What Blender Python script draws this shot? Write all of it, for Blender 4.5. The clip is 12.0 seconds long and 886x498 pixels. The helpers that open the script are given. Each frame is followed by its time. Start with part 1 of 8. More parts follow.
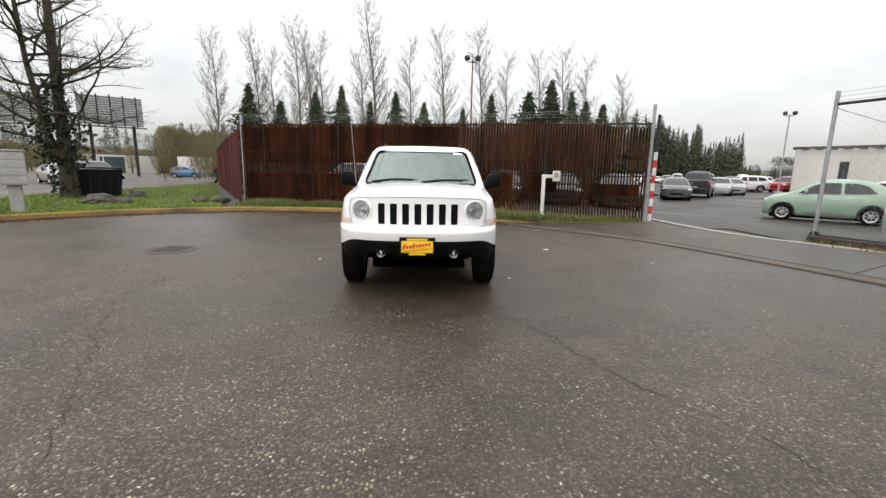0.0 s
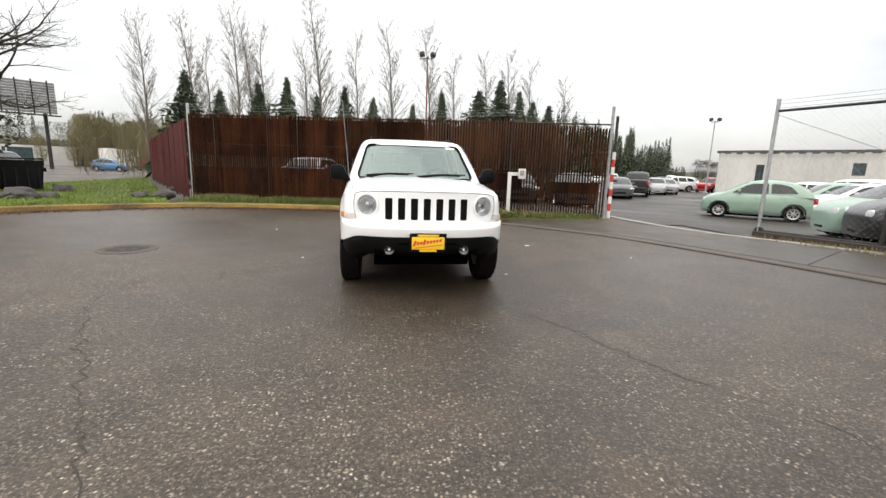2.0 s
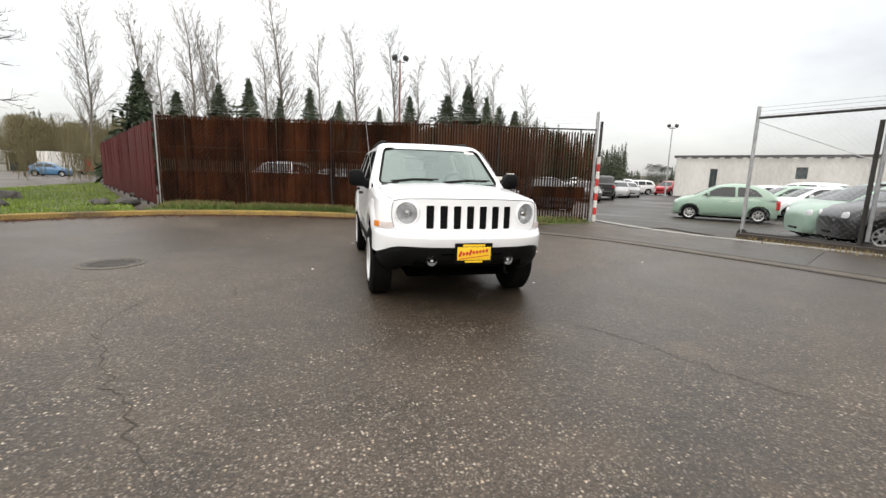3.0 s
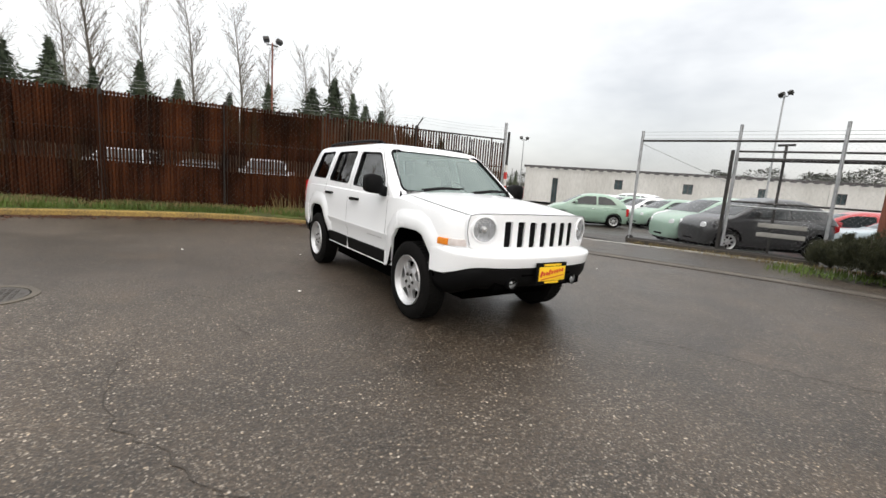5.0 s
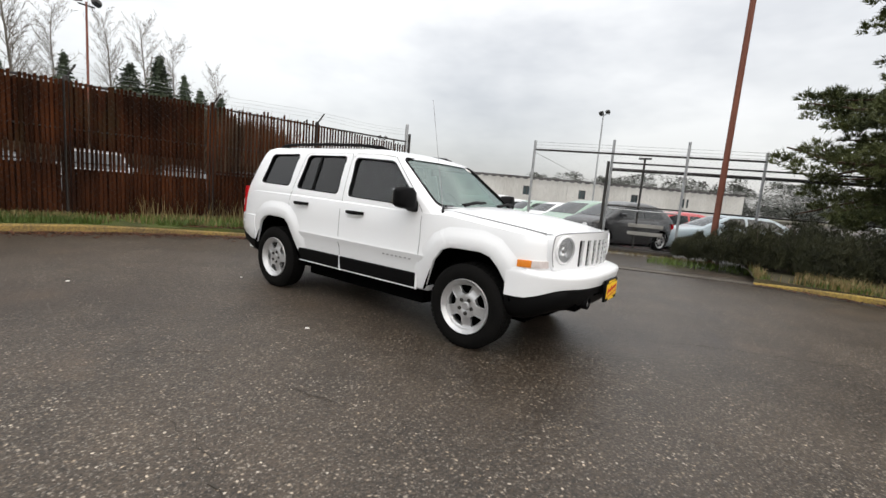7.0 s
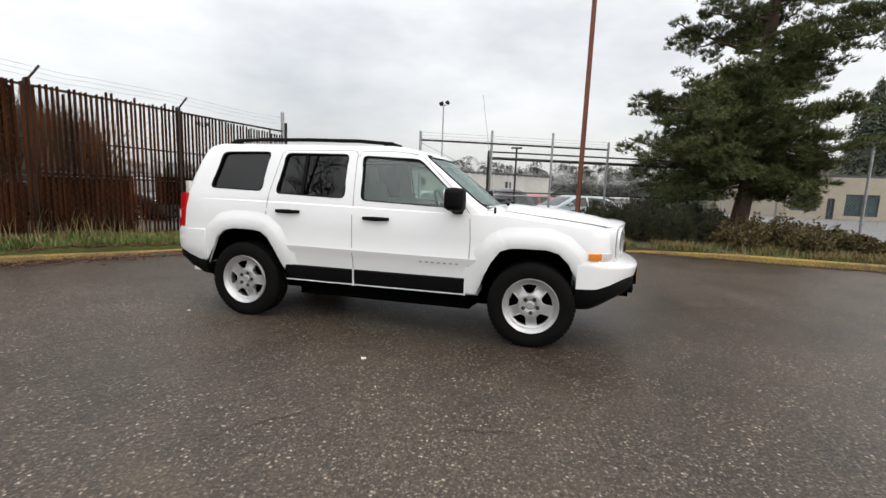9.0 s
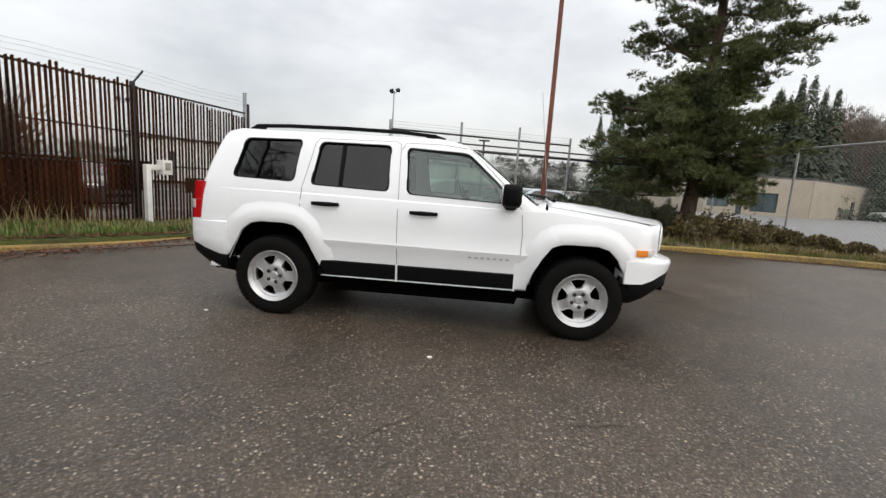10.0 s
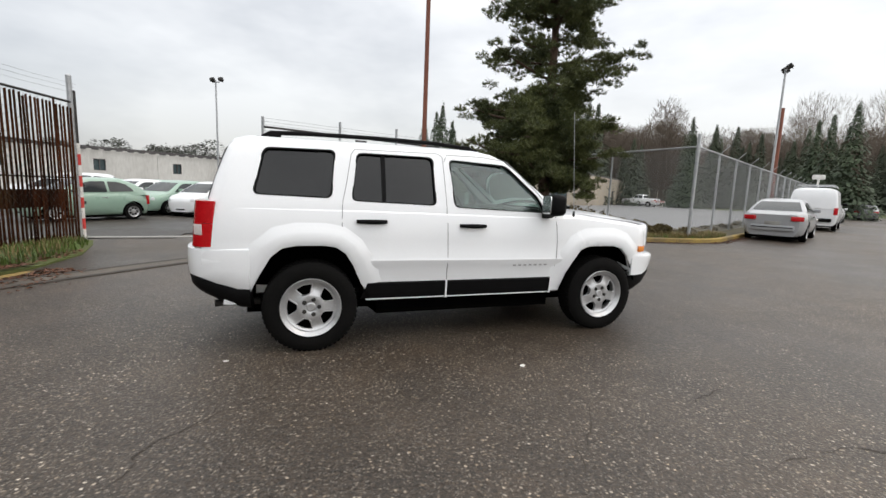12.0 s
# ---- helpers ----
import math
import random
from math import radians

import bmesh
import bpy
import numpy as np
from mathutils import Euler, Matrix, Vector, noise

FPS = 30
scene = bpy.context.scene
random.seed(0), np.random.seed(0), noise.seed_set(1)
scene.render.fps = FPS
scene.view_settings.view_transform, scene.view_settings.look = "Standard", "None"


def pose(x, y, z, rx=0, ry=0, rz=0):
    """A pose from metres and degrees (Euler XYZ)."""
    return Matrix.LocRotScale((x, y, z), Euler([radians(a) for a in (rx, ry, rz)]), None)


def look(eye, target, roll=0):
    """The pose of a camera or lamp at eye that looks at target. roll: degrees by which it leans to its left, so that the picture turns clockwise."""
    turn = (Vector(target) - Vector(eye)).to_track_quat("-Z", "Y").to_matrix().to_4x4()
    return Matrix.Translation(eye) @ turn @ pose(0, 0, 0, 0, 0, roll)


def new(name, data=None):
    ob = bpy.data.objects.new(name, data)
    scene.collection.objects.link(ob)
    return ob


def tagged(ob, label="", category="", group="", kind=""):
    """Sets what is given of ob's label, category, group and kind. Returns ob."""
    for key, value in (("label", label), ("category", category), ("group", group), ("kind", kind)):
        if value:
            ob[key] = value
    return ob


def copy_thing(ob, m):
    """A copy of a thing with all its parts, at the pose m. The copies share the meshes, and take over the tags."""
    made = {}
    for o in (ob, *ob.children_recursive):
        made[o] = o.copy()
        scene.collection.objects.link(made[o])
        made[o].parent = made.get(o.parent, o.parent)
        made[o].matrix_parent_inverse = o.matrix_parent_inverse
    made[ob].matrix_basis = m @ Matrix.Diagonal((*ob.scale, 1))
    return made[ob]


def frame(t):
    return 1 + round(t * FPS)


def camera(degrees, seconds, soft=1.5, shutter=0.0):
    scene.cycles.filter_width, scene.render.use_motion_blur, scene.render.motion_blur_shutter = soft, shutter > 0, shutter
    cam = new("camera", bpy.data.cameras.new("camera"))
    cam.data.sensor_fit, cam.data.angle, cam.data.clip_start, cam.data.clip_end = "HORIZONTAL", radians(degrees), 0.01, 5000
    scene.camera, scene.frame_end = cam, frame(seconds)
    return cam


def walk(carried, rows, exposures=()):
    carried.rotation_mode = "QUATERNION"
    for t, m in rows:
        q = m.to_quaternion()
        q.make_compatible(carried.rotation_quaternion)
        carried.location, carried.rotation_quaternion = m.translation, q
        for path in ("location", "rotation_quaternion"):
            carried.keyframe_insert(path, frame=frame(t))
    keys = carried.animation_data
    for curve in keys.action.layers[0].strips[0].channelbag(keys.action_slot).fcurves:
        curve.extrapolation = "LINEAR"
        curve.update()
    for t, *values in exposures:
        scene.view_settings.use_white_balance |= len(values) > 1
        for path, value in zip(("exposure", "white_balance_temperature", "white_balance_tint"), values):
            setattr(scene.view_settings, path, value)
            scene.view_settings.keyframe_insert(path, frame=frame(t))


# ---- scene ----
cam = camera(92.04, 12.0)
PATH = [
    (0, (0.125, -6.286, 1.268), (0.185, -4.318, 0.915), 1.0),
    (0.5, (0.118, -6.28, 1.253), (0.147, -4.312, 0.897), 1.2),
    (1, (0.036, -6.271, 1.238), (0.071, -4.312, 0.836), 2.6),
    (1.5, (-0.222, -6.213, 1.234), (0.018, -4.268, 0.834), 1.5),
    (2, (-0.484, -6.118, 1.218), (-0.172, -4.175, 0.861), 1.8),
    (2.5, (-0.795, -5.922, 1.211), (-0.407, -3.994, 0.845), 1.0),
    (3, (-1.164, -5.735, 1.213), (-0.683, -3.822, 0.879), 1.7),
    (5, (-2.692, -4.578, 1.222), (-1.583, -2.941, 0.919), 4.2),
    (5.5, (-2.997, -4.225, 1.235), (-1.78, -2.665, 0.946), 5.0),
    (6, (-3.3, -3.889, 1.243), (-1.909, -2.483, 0.944), 4.4),
    (6.5, (-3.493, -3.491, 1.229), (-2.004, -2.191, 0.924), 4.0),
    (7, (-3.709, -3.091, 1.234), (-2.089, -1.946, 0.977), 4.8),
    (9, (-4.26, -1.372, 1.228), (-2.329, -0.926, 0.964), 2.2),
    (9.5, (-4.318, -0.921, 1.228), (-2.361, -0.591, 0.98), 4.0),
    (10, (-4.368, -0.441, 1.228), (-2.396, -0.284, 0.93), 3.6),
    (10.5, (-4.35, 0.027, 1.225), (-2.374, 0.012, 0.913), 4.5),
    (11, (-4.383, 0.513, 1.244), (-2.433, 0.215, 0.915), 2.6),
    (11.5, (-4.278, 0.955, 1.244), (-2.363, 0.49, 0.904), 2.0),
    (12, (-4.134, 1.393, 1.262), (-2.256, 0.759, 0.992), 2.2),
]
walk(cam, [(t, look(eye, target, roll)) for t, eye, target, roll in PATH],
     [(0.0, 0.55, 6720, 9), (1.0, 0.66, 6770, 9), (2.5, 0.76, 6780, 9), (4.0, 0.7, 6730, 9), (5.0, 0.63, 6700, 9), (5.5, 0.52, 6680, 9), (6.5, 0.44, 6660, 9), (9.0, 0.45, 6640, 9), (10.5, 0.42, 6640, 9), (12.0, 0.42, 6560, 9)])

# ---- overcast daylight ----
world = bpy.data.worlds.new("overcast_sky")
scene.world = world
world.use_nodes = True
wn, wl = world.node_tree.nodes, world.node_tree.links
wn.clear()
sky = wn.new("ShaderNodeTexSky")
sky.sky_type, sky.sun_disc = "NISHITA", False
sky.sun_elevation, sky.sun_rotation = radians(48), radians(200)
sky.air_density, sky.dust_density = 1.0, 4.0
coords = wn.new("ShaderNodeTexCoord")
squash = wn.new("ShaderNodeMapping")
squash.inputs["Scale"].default_value = (1.0, 1.0, 2.6)
cloud = wn.new("ShaderNodeTexNoise")
cloud.inputs["Scale"].default_value, cloud.inputs["Detail"].default_value = 1.7, 5.0
cloud.inputs["Roughness"].default_value = 0.55
ramp = wn.new("ShaderNodeValToRGB")
ramp.color_ramp.elements[0].position, ramp.color_ramp.elements[0].color = 0.32, (0.64, 0.65, 0.67, 1)
ramp.color_ramp.elements[1].position, ramp.color_ramp.elements[1].color = 0.62, (1.0, 1.0, 1.0, 1)
thin = wn.new("ShaderNodeBackground")
thin.inputs["Strength"].default_value = 0.03
cover = wn.new("ShaderNodeBackground")
cover.inputs["Strength"].default_value = 0.6
both = wn.new("ShaderNodeAddShader")
sky_out = wn.new("ShaderNodeOutputWorld")
wl.new(sky.outputs[0], thin.inputs["Color"])
wl.new(coords.outputs["Generated"], squash.inputs["Vector"])
wl.new(squash.outputs[0], cloud.inputs["Vector"])
wl.new(cloud.outputs[0], ramp.inputs[0])
# an overcast sky is brighter overhead than at the horizon
split = wn.new("ShaderNodeSeparateXYZ")
lift = wn.new("ShaderNodeMath")
lift.operation = "MULTIPLY_ADD"
lift.inputs[1].default_value, lift.inputs[2].default_value = 1.75, 0.75
lift.use_clamp = False
layered = wn.new("ShaderNodeVectorMath")
layered.operation = "SCALE"
wl.new(coords.outputs["Generated"], split.inputs[0])
wl.new(split.outputs["Z"], lift.inputs[0])
wl.new(ramp.outputs[0], layered.inputs[0])
wl.new(lift.outputs[0], layered.inputs["Scale"])
wl.new(layered.outputs[0], cover.inputs["Color"])
wl.new(thin.outputs[0], both.inputs[0])
wl.new(cover.outputs[0], both.inputs[1])
wl.new(both.outputs[0], sky_out.inputs["Surface"])

sun = new("sun", bpy.data.lights.new("sun", "SUN"))
sun.data.energy, sun.data.angle, sun.data.color = 0.6, radians(125), (1.0, 0.98, 0.95)
sun.matrix_world = pose(0, 0, 30, 46, 0, -40)

# ---- materials ----
def node_mat(name):
    m = bpy.data.materials.new(name)
    m.use_nodes = True
    return m, m.node_tree.nodes, m.node_tree.links, m.node_tree.nodes["Principled BSDF"]


def ramp_node(n, stops):
    r = n.new("ShaderNodeValToRGB")
    e = r.color_ramp.elements
    while len(e) < len(stops):
        e.new(0.5)
    for k, (p, c) in enumerate(stops):
        e[k].position, e[k].color = p, (*c, 1)
    return r


def noise_node(n, l, coord, scale, detail=4.0, rough=0.55):
    t = n.new("ShaderNodeTexNoise")
    t.inputs["Scale"].default_value, t.inputs["Detail"].default_value, t.inputs["Roughness"].default_value = scale, detail, rough
    l.new(coord, t.inputs["Vector"])
    return t


def bump_node(n, l, height, strength, distance, p):
    b = n.new("ShaderNodeBump")
    b.inputs["Strength"].default_value, b.inputs["Distance"].default_value = strength, distance
    l.new(height, b.inputs["Height"])
    l.new(b.outputs[0], p.inputs["Normal"])
    return b


def mix_node(n, l, fac, a, b, mode="MIX"):
    m = n.new("ShaderNodeMix")
    m.data_type, m.blend_type = "RGBA", mode
    for socket, value in ((m.inputs[0], fac), (m.inputs[6], a), (m.inputs[7], b)):
        if isinstance(value, (int, float)):
            socket.default_value = value
        elif isinstance(value, tuple):
            socket.default_value = (*value, 1)
        else:
            l.new(value, socket)
    return m.outputs[2]


def surface(name, a, b, scale=6.0, rough=(0.5, 0.7), metal=0.0, bump=0.0, fine=80.0, stretch=(1, 1, 1), vary=0.0, coat=0.0, spec=0.5):
    """Two colours blended by coarse and fine noise, with varied gloss and relief; vary: change of lightness from piece to piece."""
    m, n, l, p = node_mat(name)
    c = n.new("ShaderNodeTexCoord")
    mp = n.new("ShaderNodeMapping")
    mp.inputs["Scale"].default_value = stretch
    l.new(c.outputs["Object"], mp.inputs["Vector"])
    big, small = noise_node(n, l, mp.outputs[0], scale), noise_node(n, l, mp.outputs[0], fine, 3.0)
    blend = n.new("ShaderNodeMath")
    blend.operation = "MULTIPLY_ADD"
    blend.inputs[1].default_value, blend.inputs[2].default_value = 0.45, 0.0
    l.new(small.outputs[0], blend.inputs[0])
    add = n.new("ShaderNodeMath")
    add.operation = "MULTIPLY_ADD"
    add.inputs[1].default_value = 0.6
    l.new(big.outputs[0], add.inputs[0])
    l.new(blend.outputs[0], add.inputs[2])
    r = ramp_node(n, [(0.36, a), (0.68, b)])
    l.new(add.outputs[0], r.inputs[0])
    colour = r.outputs[0]
    if vary:
        info = n.new("ShaderNodeObjectInfo")
        tone = n.new("ShaderNodeMapRange")
        tone.inputs[3].default_value, tone.inputs[4].default_value = 1 - vary, 1 + vary
        l.new(info.outputs["Random"], tone.inputs[0])
        hsv = n.new("ShaderNodeHueSaturation")
        l.new(tone.outputs[0], hsv.inputs["Value"])
        l.new(colour, hsv.inputs["Color"])
        colour = hsv.outputs[0]
    l.new(colour, p.inputs["Base Color"])
    g = n.new("ShaderNodeMapRange")
    g.inputs[3].default_value, g.inputs[4].default_value = rough
    l.new(big.outputs[0], g.inputs[0])
    l.new(g.outputs[0], p.inputs["Roughness"])
    p.inputs["Metallic"].default_value, p.inputs["Coat Weight"].default_value = metal, coat
    p.inputs["Specular IOR Level"].default_value = spec
    p.inputs["Coat Roughness"].default_value = 0.04
    if bump:
        bump_node(n, l, small.outputs[0], bump, 0.01, p)
    return m


def tinted_glass(name, tint, ior=1.5, sheen=(1, 1, 1)):
    m = bpy.data.materials.new(name)
    m.use_nodes = True
    n, l = m.node_tree.nodes, m.node_tree.links
    n.clear()
    clear, gloss, mixer, out, fres = (n.new("ShaderNode" + k) for k in ("BsdfTransparent", "BsdfGlossy", "MixShader", "OutputMaterial", "Fresnel"))
    clear.inputs["Color"].default_value = (*tint, 1)
    gloss.inputs["Roughness"].default_value = 0.015
    gloss.inputs["Color"].default_value = (*sheen, 1)
    fres.inputs["IOR"].default_value = ior
    l.new(fres.outputs[0], mixer.inputs[0])
    l.new(clear.outputs[0], mixer.inputs[1])
    l.new(gloss.outputs[0], mixer.inputs[2])
    l.new(mixer.outputs[0], out.inputs["Surface"])
    return m


def asphalt(name, dark, light, stone, wet, seed=0.0, gloss=0.45):
    """Worn asphalt: pale stone chips in a dark binder, broad damp patches, brown dust."""
    m, n, l, p = node_mat(name)
    c = n.new("ShaderNodeTexCoord")
    mp = n.new("ShaderNodeMapping")
    mp.inputs["Location"].default_value = (seed, seed * 0.7, 0)
    l.new(c.outputs["Object"], mp.inputs["Vector"])
    v = mp.outputs[0]
    broad, mid, grit = noise_node(n, l, v, 0.22, 5.0), noise_node(n, l, v, 1.6, 6.0, 0.65), noise_node(n, l, v, 45.0, 4.0, 0.7)
    base = ramp_node(n, [(0.36, tuple(q * 0.62 for q in dark)), (0.64, light)])
    l.new(mid.outputs[0], base.inputs[0])
    fines = n.new("ShaderNodeTexVoronoi")
    fines.inputs["Scale"].default_value = 125.0
    l.new(v, fines.inputs["Vector"])
    fpick = n.new("ShaderNodeSeparateColor")
    l.new(fines.outputs["Color"], fpick.inputs[0])
    ftone = ramp_node(n, [(0.0, tuple(q * 0.5 for q in dark)), (0.55, light), (0.85, tuple(q * 1.5 for q in light)), (1.0, tuple(q * 0.55 for q in stone))])
    l.new(fpick.outputs[0], ftone.inputs[0])
    warp = noise_node(n, l, v, 38.0, 3.0)
    shift = n.new("ShaderNodeVectorMath")
    shift.operation = "MULTIPLY_ADD"
    shift.inputs[1].default_value = (0.026, 0.026, 0.0)
    l.new(warp.outputs["Color"], shift.inputs[0])
    l.new(v, shift.inputs[2])
    cells = n.new("ShaderNodeTexVoronoi")
    cells.inputs["Scale"].default_value = 46.0
    l.new(shift.outputs[0], cells.inputs["Vector"])
    pick = n.new("ShaderNodeSeparateColor")
    l.new(cells.outputs["Color"], pick.inputs[0])
    chosen = ramp_node(n, [(0.54, (0, 0, 0)), (0.7, (0.35, 0.35, 0.35)), (0.92, (1, 1, 1))])
    l.new(pick.outputs[0], chosen.inputs[0])
    inside = ramp_node(n, [(0.14, (1, 1, 1)), (0.42, (0, 0, 0))])
    l.new(cells.outputs["Distance"], inside.inputs[0])
    stones = mix_node(n, l, 1.0, chosen.outputs[0], inside.outputs[0], "MULTIPLY")
    bare = ramp_node(n, [(0.36, (0.22, 0.22, 0.22)), (0.6, (1.0, 1.0, 1.0))])
    l.new(noise_node(n, l, v, 2.6, 4.0, 0.6).outputs[0], bare.inputs[0])
    stones = mix_node(n, l, 1.0, stones, bare.outputs[0], "MULTIPLY")
    tone = mix_node(n, l, pick.outputs[1], stone, (stone[0] * 0.85, stone[1] * 0.74, stone[2] * 0.6))
    ground_tone = mix_node(n, l, 0.5, base.outputs[0], ftone.outputs[0])
    col = mix_node(n, l, stones, ground_tone, tone)
    gritr = ramp_node(n, [(0.3, (0.32, 0.32, 0.32)), (0.7, (1.5, 1.5, 1.5))])
    l.new(grit.outputs[0], gritr.inputs[0])
    col = mix_node(n, l, 1.0, col, gritr.outputs[0], "MULTIPLY")
    damp = ramp_node(n, [(0.38, (1.0, 1.0, 1.0)), (0.62, (0.5, 0.48, 0.46))])
    l.new(broad.outputs[0], damp.inputs[0])
    col = mix_node(n, l, wet, col, mix_node(n, l, 1.0, col, damp.outputs[0], "MULTIPLY"))
    stain = noise_node(n, l, v, 0.8, 3.0)
    stainr = ramp_node(n, [(0.6, (0, 0, 0)), (0.76, (1, 1, 1))])
    l.new(stain.outputs[0], stainr.inputs[0])
    half = mix_node(n, l, 0.4, (0, 0, 0), stainr.outputs[0])
    col = mix_node(n, l, half, col, (0.1, 0.066, 0.04))
    l.new(col, p.inputs["Base Color"])
    g = n.new("ShaderNodeMapRange")
    g.inputs[1].default_value, g.inputs[2].default_value = 0.35, 0.65
    g.inputs[3].default_value, g.inputs[4].default_value = 0.58, 0.58 - 0.26 * wet
    l.new(broad.outputs[0], g.inputs[0])
    l.new(g.outputs[0], p.inputs["Roughness"])
    p.inputs["Specular IOR Level"].default_value = gloss
    height = mix_node(n, l, 0.5, cells.outputs["Distance"], grit.outputs[0])
    bump_node(n, l, height, 0.8, 0.008, p)
    return m


ASPHALT = asphalt("road_asphalt", (0.035, 0.0255, 0.0175), (0.082, 0.061, 0.043), (0.68, 0.61, 0.52), 0.8)
LOT_ASPHALT = asphalt("lot_asphalt", (0.03, 0.025, 0.02), (0.068, 0.058, 0.049), (0.2, 0.18, 0.16), 1.0, 40.0, 0.25)
APRON = asphalt("apron_pavement", (0.034, 0.026, 0.018), (0.105, 0.083, 0.062), (0.22, 0.19, 0.15), 1.0, 60.0, 0.3)
PALE_ASPHALT = asphalt("pale_asphalt", (0.17, 0.17, 0.17), (0.23, 0.23, 0.23), (0.26, 0.26, 0.25), 0.3, 90.0)
CONCRETE = surface("damp_concrete", (0.2, 0.19, 0.175), (0.36, 0.35, 0.32), 3.0, (0.6, 0.85), bump=0.3)
GUTTER = surface("silty_gutter", (0.045, 0.036, 0.026), (0.125, 0.105, 0.08), 2.5, (0.5, 0.8), bump=0.4)
SILT = surface("dark_silt", (0.022, 0.018, 0.014), (0.055, 0.043, 0.033), 5.0, (0.6, 0.9), bump=0.3)
KERB = surface("yellow_kerb_paint", (0.07, 0.05, 0.032), (0.46, 0.31, 0.055), 0.8, (0.55, 0.8), bump=0.35, fine=30)
VERGE_GRASS = surface("verge_grass_blades", (0.04, 0.07, 0.012), (0.13, 0.19, 0.03), 0.7, (0.5, 0.7))
KERB_WORN = surface("worn_kerb", (0.06, 0.04, 0.025), (0.38, 0.25, 0.06), 0.9, (0.6, 0.85), bump=0.35, fine=30)
CAST_IRON = surface("worn_cast_iron", (0.035, 0.03, 0.026), (0.065, 0.056, 0.048), 4.0, (0.5, 0.7))
TURF = surface("turf_soil", (0.042, 0.042, 0.015), (0.1, 0.13, 0.022), 1.2, (0.8, 0.95), bump=0.5, fine=40)
SOIL = surface("planter_soil", (0.035, 0.028, 0.02), (0.1, 0.085, 0.04), 1.5, (0.8, 0.95), bump=0.6, fine=30)
GRASS = surface("grass_blades", (0.075, 0.12, 0.012), (0.22, 0.31, 0.035), 0.9, (0.5, 0.7))
DRY_GRASS = surface("dry_grass", (0.12, 0.09, 0.035), (0.27, 0.2, 0.085), 0.9, (0.6, 0.8))
def weathered_slat(name):
    """Rust-brown slats whose stains, moss and fading run on from slat to slat."""
    m = surface(name, (0.01, 0.004, 0.002), (0.07, 0.024, 0.009), 2.4, (0.75, 0.95), bump=0.25, fine=50, stretch=(4, 4, 0.5), vary=0.35, spec=0.06)
    n, l = m.node_tree.nodes, m.node_tree.links
    p = n["Principled BSDF"]
    old = p.inputs["Base Color"].links[0].from_socket
    where = n.new("ShaderNodeNewGeometry")
    mp = n.new("ShaderNodeMapping")
    mp.inputs["Scale"].default_value = (1.0, 1.0, 0.35)
    l.new(where.outputs["Position"], mp.inputs["Vector"])
    wide = ramp_node(n, [(0.38, (0.0, 0.0, 0.0)), (0.62, (1.0, 1.0, 1.0))])
    l.new(noise_node(n, l, mp.outputs[0], 1.5, 4.0).outputs[0], wide.inputs[0])
    moss = ramp_node(n, [(0.56, (0.0, 0.0, 0.0)), (0.7, (0.75, 0.75, 0.75))])
    l.new(noise_node(n, l, mp.outputs[0], 2.3, 5.0, 0.65).outputs[0], moss.inputs[0])
    faded = mix_node(n, l, wide.outputs[0], mix_node(n, l, 1.0, old, (0.42, 0.4, 0.4), "MULTIPLY"), mix_node(n, l, 1.0, old, (1.35, 1.2, 1.1), "MULTIPLY"))
    l.new(mix_node(n, l, moss.outputs[0], faded, (0.032, 0.02, 0.009)), p.inputs["Base Color"])
    return m


RUST_SLAT = weathered_slat("brown_slat")
MAROON = surface("maroon_board", (0.055, 0.009, 0.009), (0.11, 0.02, 0.017), 2.0, (0.6, 0.8), bump=0.2, stretch=(4, 4, 0.4), vary=0.15, spec=0.15)
GALV = surface("galvanised_steel", (0.3, 0.31, 0.32), (0.5, 0.51, 0.52), 9.0, (0.4, 0.6), metal=0.6)
DARK_STEEL = surface("dark_steel", (0.02, 0.02, 0.02), (0.055, 0.05, 0.045), 6.0, (0.45, 0.7), metal=0.4)
RUST_POLE = surface("rusty_pole", (0.13, 0.042, 0.025), (0.25, 0.085, 0.05), 3.0, (0.6, 0.85), bump=0.2, stretch=(1, 1, 0.3))
WHITE_PAINT = surface("white_paint", (0.62, 0.6, 0.56), (0.78, 0.77, 0.74), 4.0, (0.5, 0.7), bump=0.1)
RED_PAINT = surface("red_paint", (0.5, 0.03, 0.025), (0.62, 0.05, 0.04), 6.0, (0.4, 0.6))
WIRE = surface("fence_wire", (0.3, 0.31, 0.32), (0.42, 0.43, 0.44), 20.0, (0.5, 0.6), metal=0.5)

CAR_WHITE = surface("white_car_paint", (0.84, 0.85, 0.865), (0.87, 0.88, 0.895), 1.5, (0.22, 0.3), coat=0.6)
TRIM_BLACK = surface("black_plastic", (0.003, 0.003, 0.0032), (0.005, 0.005, 0.0053), 10.0, (0.5, 0.65), bump=0.06, fine=220, spec=0.1)
RUBBER = surface("tyre_rubber", (0.004, 0.004, 0.004), (0.008, 0.0075, 0.007), 12.0, (0.7, 0.9), bump=0.15, spec=0.08)
# near-black without gloss: shade of wells, underside and openings is in this colour
RECESS_SHADE_BLACK = surface("recess_shade_black", (0.0012, 0.0012, 0.0012), (0.0025, 0.0025, 0.0025), 8.0, (0.9, 1.0), spec=0.0)
SILVER = surface("silver_wheel_paint", (0.48, 0.48, 0.485), (0.6, 0.6, 0.605), 10.0, (0.28, 0.38), metal=0.65)
CHROME = surface("chrome", (0.75, 0.76, 0.77), (0.85, 0.85, 0.86), 8.0, (0.08, 0.16), metal=1.0)
SEAM = surface("panel_gap", (0.2, 0.2, 0.205), (0.28, 0.28, 0.285), 8.0, (0.6, 0.8))
